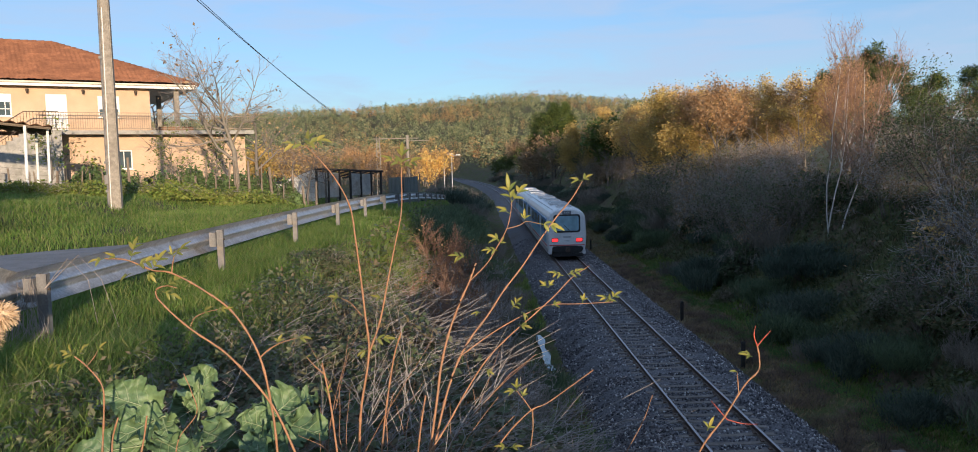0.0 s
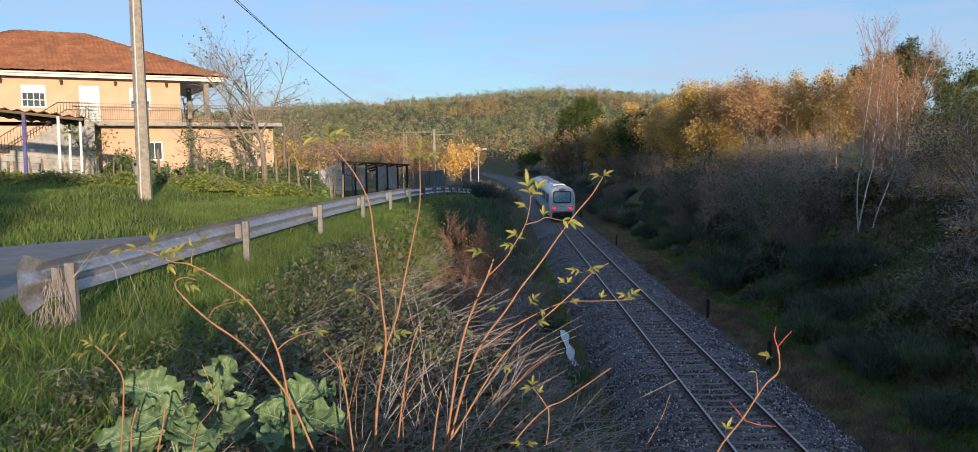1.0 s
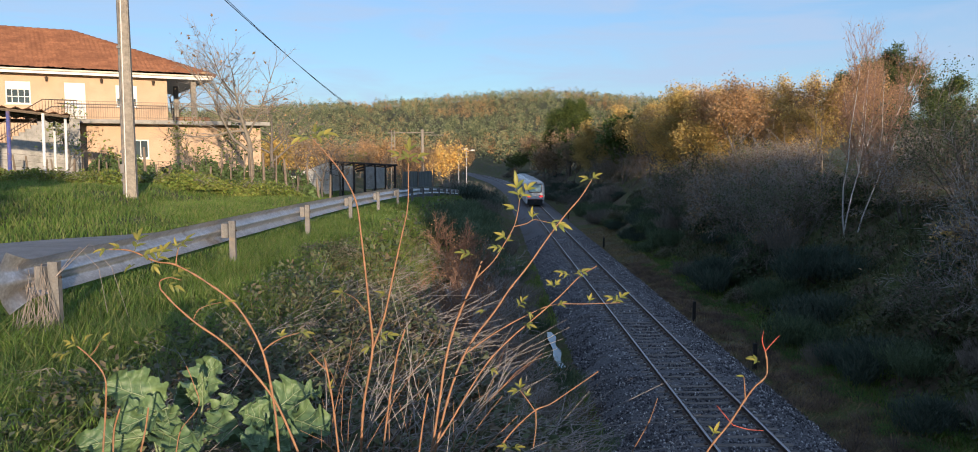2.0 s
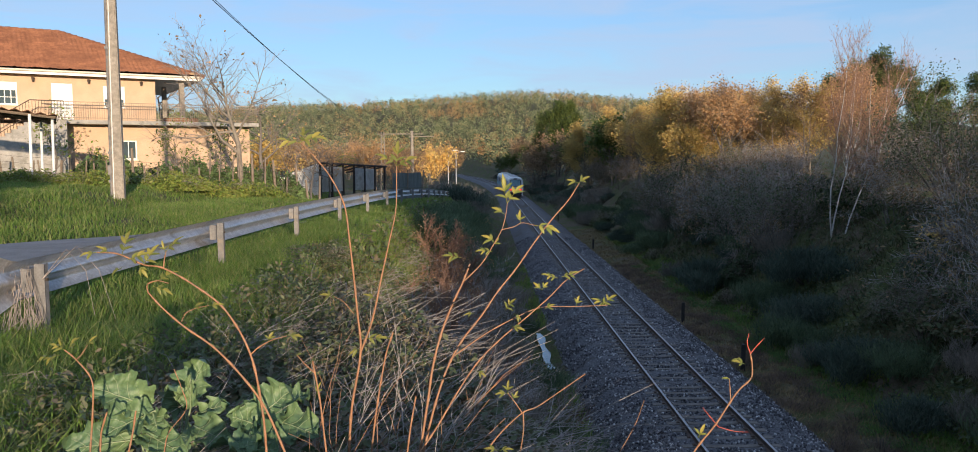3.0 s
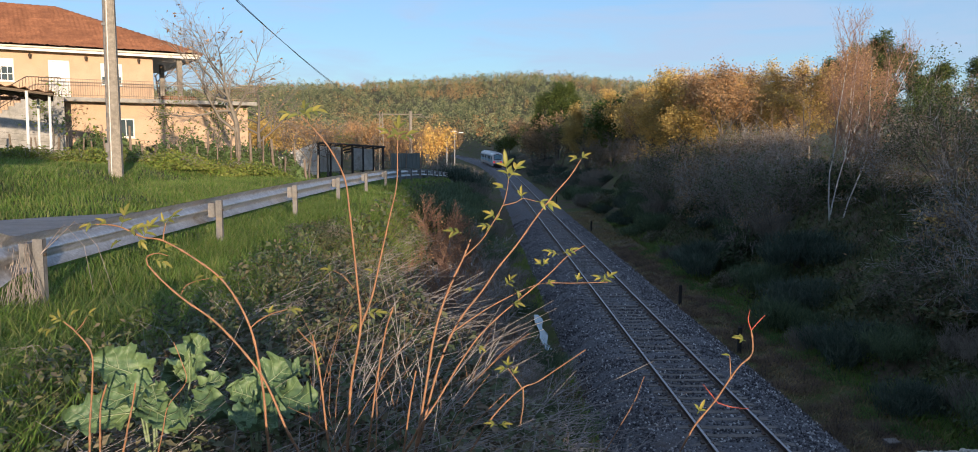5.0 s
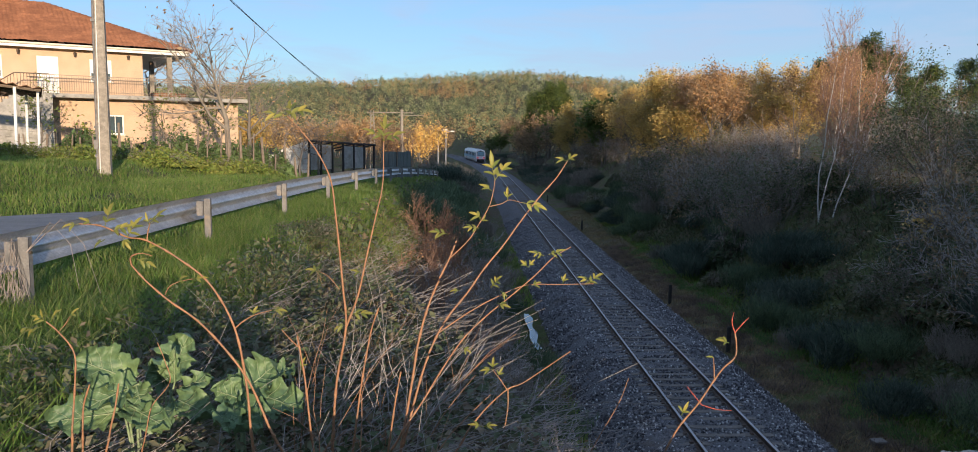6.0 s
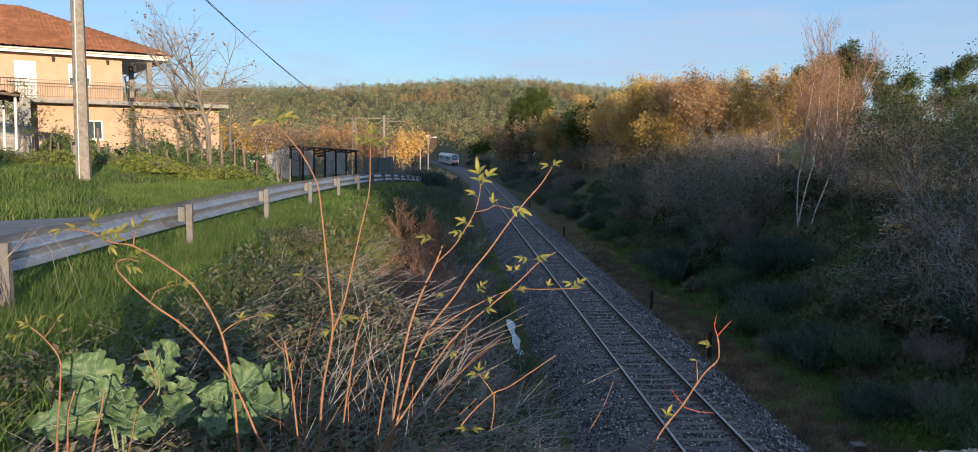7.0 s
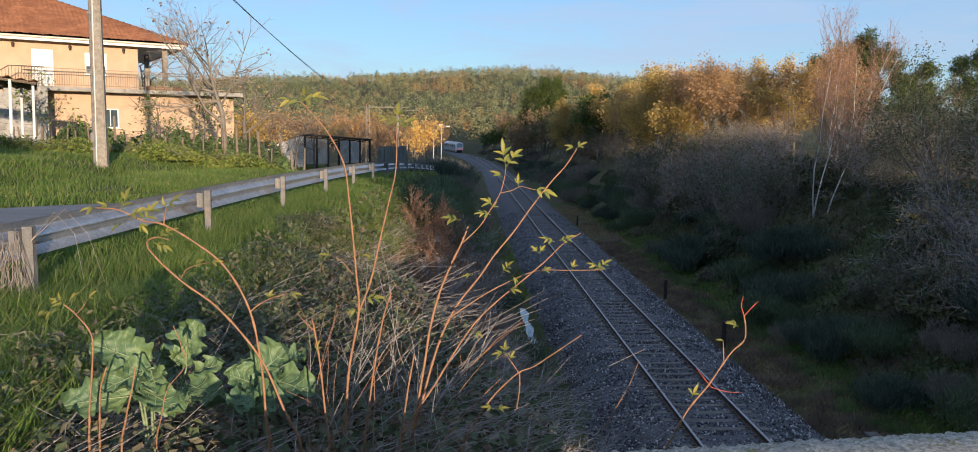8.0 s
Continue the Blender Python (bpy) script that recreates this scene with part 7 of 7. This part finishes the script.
kale_leaf(kale, (-7.906, 3.111, 6.306), (-8.160, 3.011, 6.306), 0.18, 0.3)
kale_leaf(kale, (-7.893, 3.111, 6.331), (-7.693, 2.961, 6.310), 0.14, 0.6)
kale_b = thing("kale", pose(0, 0, 0), "taller kale plant with a bolting yellow-green shoot", "kale", "kale plants")
kale_leaf(kale_b, (-7.955, 3.711, 6.243), (-7.886, 3.761, 6.461), 0.2, 0.5)
kale_leaf(kale_b, (-7.932, 3.611, 6.260), (-7.946, 3.511, 6.390), 0.13, 0.7)
kale_leaf(kale_b, (-7.853, 3.511, 6.305), (-7.843, 3.461, 6.459), 0.05, 0.9)
kale_leaf(kale_b, (-7.812, 3.511, 6.277), (-7.682, 3.411, 6.363), 0.1, 0.9)
kale_leaf(kale_b, (-7.842, 3.511, 6.221), (-7.641, 3.311, 6.234), 0.16, 0.6)
kale_leaf(kale_b, (-7.860, 3.411, 6.227), (-7.813, 3.211, 6.208), 0.15, 0.6)
kale_c = thing("kale", pose(0, 0, 0), "broad-leaved kale plant among the elder shoots", "kale", "kale plants")
kale_leaf(kale_c, (-7.514, 3.311, 6.308), (-7.375, 3.361, 6.437), 0.22, 0.4)
kale_leaf(kale_c, (-7.431, 3.311, 6.313), (-7.232, 3.161, 6.311), 0.18, 0.5)
kale_leaf(kale_c, (-7.497, 3.311, 6.287), (-7.581, 3.211, 6.372), 0.15, 0.7)
kale_leaf(kale_c, (-7.470, 3.211, 6.294), (-7.380, 3.011, 6.280), 0.18, 0.5)
kale_leaf(kale_c, (-7.402, 3.411, 6.362), (-7.342, 3.511, 6.374), 0.12, 0.6)
kale_leaf(kale_c, (-7.507, 3.211, 6.295), (-7.475, 3.011, 6.281), 0.15, 0.5)


# ---- dog leaving along the verge ----
M["fur"] = foliage("fur", [(0.62, 0.48, 0.34), (0.74, 0.60, 0.45), (0.55, 0.40, 0.27)], 0.8, 0.15)
M["fur_skin"] = surface("fur_skin", (0.50, 0.36, 0.24), (0.64, 0.50, 0.36), 20, 0.9, fine=80)


def furry(name, centre, size, parent, seed, n=700, hair=0.035):
    """An egg-shaped part of the body with a coat of short hairs."""
    rng = np.random.default_rng(seed)
    bm = bmesh.new()
    bmesh.ops.create_icosphere(bm, subdivisions=3, radius=1.0, matrix=Matrix.Translation(centre) @ Matrix.Diagonal((*size, 1)))
    ob = part(name, bm, M["fur_skin"], parent)
    d = rng.normal(size=(n, 3))
    d /= np.linalg.norm(d, axis=1)[:, None]
    p = np.array(centre) + d * np.array(size)
    g = d + np.array([0.5, 0, -0.7]) * 0.6 + rng.normal(0, 0.2, (n, 3))
    g /= np.linalg.norm(g, axis=1)[:, None]
    s = np.cross(g, rng.normal(size=(n, 3)))
    s /= np.linalg.norm(s, axis=1)[:, None]
    h = hair * rng.uniform(0.6, 1.3, (n, 1))
    v = np.stack([p - s * 0.005, p + s * 0.005, p + g * h], 1).reshape(-1, 3)
    fast("coat", v, np.arange(n * 3).reshape(-1, 3), [M["fur"]], ob)
    return ob


def make_dog():
    """Faces -x; stands on z = 0."""
    ob = thing("dog", pose(0, 0, 0), "small cream-coloured long-haired dog walking on the verge", "dog")
    furry("body", (0, 0, 0.34), (0.26, 0.12, 0.13), ob, 1, 1500, 0.06)
    furry("rump", (0.17, 0, 0.37), (0.12, 0.115, 0.125), ob, 2, 1600, 0.04)
    furry("neck", (-0.25, 0, 0.44), (0.10, 0.08, 0.12), ob, 3, 500)
    furry("head", (-0.36, 0, 0.54), (0.10, 0.08, 0.08), ob, 4, 600)
    furry("muzzle", (-0.46, 0, 0.515), (0.06, 0.04, 0.035), ob, 5, 150, 0.015)
    part("nose", boxed(-0.525, -0.505, -0.014, 0.014, 0.515, 0.54, bevel=0.006), M["train_black"], ob)
    for s in (-1, 1):
        furry("ear", (-0.33, s * 0.08, 0.56), (0.035, 0.016, 0.06), ob, 6 + s, 150, 0.03)
    furry("tail", (0.31, 0, 0.45), (0.09, 0.045, 0.05), ob, 9, 900, 0.035)
    legs = []
    for x, y in ((-0.17, -0.07), (-0.17, 0.07), (0.19, -0.07), (0.19, 0.07)):
        bm = bmesh.new()
        rod(bm, (0, 0, 0.0), (0, 0, -0.27), 0.04, 0.025, 8)
        box(bm, -0.05, 0.025, -0.025, 0.025, -0.285, -0.245, 0.01)
        l = part("leg", bm, M["fur_skin"], ob)
        l.location = (x, y, 0.285)
        legs.append((l, x, y))
    return ob, legs


dog, dog_legs = make_dog()
dog.scale = (1.28, 1.28, 1.28)


# ---- sleepers and stones of the track ----
def sleepers():
    bm = bmesh.new()
    V = [(-1.30, -0.13, -0.30), (1.30, -0.13, -0.30), (1.30, 0.13, -0.30), (-1.30, 0.13, -0.30)]
    prof = [(-1.30, -0.168), (-0.98, -0.150), (-0.70, -0.150), (-0.45, -0.175), (0.45, -0.175), (0.70, -0.150), (0.98, -0.150), (1.30, -0.168)]
    top = [[bm.verts.new((x, y, z)) for x, z in prof] for y in (-0.10, 0.10)]
    low = [[bm.verts.new((x, y, -0.30)) for x, z in prof] for y in (-0.14, 0.14)]
    n = len(prof)
    for i in range(n - 1):
        bm.faces.new((top[0][i], top[0][i + 1], top[1][i + 1], top[1][i]))
        bm.faces.new((low[0][i], low[0][i + 1], top[0][i + 1], top[0][i]))
        bm.faces.new((top[1][i], top[1][i + 1], low[1][i + 1], low[1][i]))
    bm.faces.new((low[0][0], top[0][0], top[1][0], low[1][0]))
    bm.faces.new((low[0][-1], low[1][-1], top[1][-1], top[0][-1]))
    me = bpy.data.meshes.new("sleeper")
    bm.to_mesh(me)
    bm.free()
    me.materials.append(M["sleeper"])
    rng = random.Random(3)
    for i in range(200):
        y = 14.0 + 0.6 * i
        s = new("sleeper", me)
        s.parent = TRACK
        s.location = (float(bend(y)) + rng.uniform(-0.02, 0.02), y + rng.uniform(-0.02, 0.02), 0.012 + rng.uniform(-0.008, 0.006))
        s.rotation_euler = (0, 0, rng.uniform(-0.012, 0.012))
    cl = bmesh.new()
    for i in range(110):
        y = 14.0 + 0.6 * i
        for sx in (-0.868, 0.868):
            for dx in (-0.11, 0.11):
                box(cl, sx + dx - 0.045, sx + dx + 0.045, y - 0.05, y + 0.05, -0.150, -0.105)
    c = part("rail_clips", cl, M["rail_steel"], TRACK)
    c["kind"] = "stuff"


sleepers()


def ballast_stones():
    """Loose stones over the ballast bed, as small uneven lumps."""
    rng = np.random.default_rng(6)
    n = 52000
    y = 12 + 65 * rng.uniform(0, 1, n) ** 1.6
    x = rng.uniform(-3.3, 3.3, n)
    ax = np.abs(x)
    z = np.interp(ax, [0, 1.9, 2.25, 2.75, 3.4], [-0.172, -0.18, -0.25, -0.52, -0.86])
    on = (np.abs(((y - 14.0) / 0.6) % 1 - 0.5) > 0.27) & (ax < 1.32)
    keep = ~on & (np.abs(ax - 0.868) > 0.09)
    x, y, z = x[keep], y[keep], z[keep]
    n = len(x)
    base = np.array([[1, 0, 0], [-1, 0, 0], [0, 1, 0], [0, -1, 0], [0, 0, 1], [0, 0, -1]], float)
    s = rng.uniform(0.02, 0.052, (n, 1, 1))
    v = base[None] * s * rng.uniform(0.6, 1.25, (n, 6, 1)) + rng.normal(0, 0.006, (n, 6, 3))
    a = rng.uniform(0, np.pi, n)
    ca, sa = np.cos(a)[:, None], np.sin(a)[:, None]
    v = np.stack([v[..., 0] * ca - v[..., 1] * sa, v[..., 0] * sa + v[..., 1] * ca, v[..., 2]], -1)
    v = v + np.stack([x, y, z + 0.012], 1)[:, None]
    t = np.array([[0, 2, 4], [2, 1, 4], [1, 3, 4], [3, 0, 4], [2, 0, 5], [1, 2, 5], [3, 1, 5], [0, 3, 5]])
    f = (np.arange(n)[:, None, None] * 6 + t[None]).reshape(-1, 3)
    m, nt, b = material("stone", 0.85, 0, 0.3)
    g = nt.nodes.new("ShaderNodeNewGeometry")
    r = ramp(nt, g.outputs["Random Per Island"], [(0, (0.05, 0.05, 0.058)), (0.45, (0.12, 0.12, 0.135)), (0.8, (0.26, 0.26, 0.275)), (1.0, (0.70, 0.70, 0.70))])
    nn = noise_node(nt, 40, 3)
    r2 = ramp(nt, nn.outputs["Fac"], [(0.3, (0.75, 0.72, 0.7)), (0.7, (1.1, 1.1, 1.1))])
    nt.links.new(mix(nt, r.outputs[0], r2.outputs[0], 0.8, "MULTIPLY"), b.inputs["Base Color"])
    ob = fast("ballast_stones", v.reshape(-1, 3), f, [m], TRACK)
    ob["kind"] = "stuff"


ballast_stones()


# ---- what moves ----
def on_track(s):
    """Place on the track's centre line and its heading, s metres along it."""
    return float(bend(s)), -math.degrees(math.atan(float(bend(s + 1) - bend(s - 1)) / 2))


def motions():
    times = [0.25 * i for i in range(33)]
    for car, ahead in ((rear_car, 0.0), (front_car, CAR + 0.7)):
        rows = []
        for t in times:
            s = 59.3 + 30.3 * t + ahead
            xa, xb = float(bend(s)), float(bend(s + CAR))
            rows.append((t, pose(xa, s, 0, 0, 0, -math.degrees(math.atan2(xb - xa, CAR)))))
        walk(car, rows)
    # the dog trots off along the verge behind the end of the guardrail
    gz = float(ground(-10.3, 5.0))
    walk(dog, [(t, pose(x, 5.0, gz, 0, 0, r)) for t, x, r in ((0.0, -9.98, -6), (0.1, -10.0, -6), (0.2, -10.15, -5), (0.3, -10.24, -4), (0.6, -10.7, 0), (1.0, -11.4, 4), (3.0, -14.5, 8), (5.0, -17.0, 8), (8.0, -20.0, 8))])
    for i, (l, x, y) in enumerate(dog_legs):
        k = 1 if i in (0, 3) else -1
        walk(l, [(0.25 * j, pose(x, y, 0.285, 0, k * 22 * math.sin(j * 1.9), 0)) for j in range(33)])


motions()
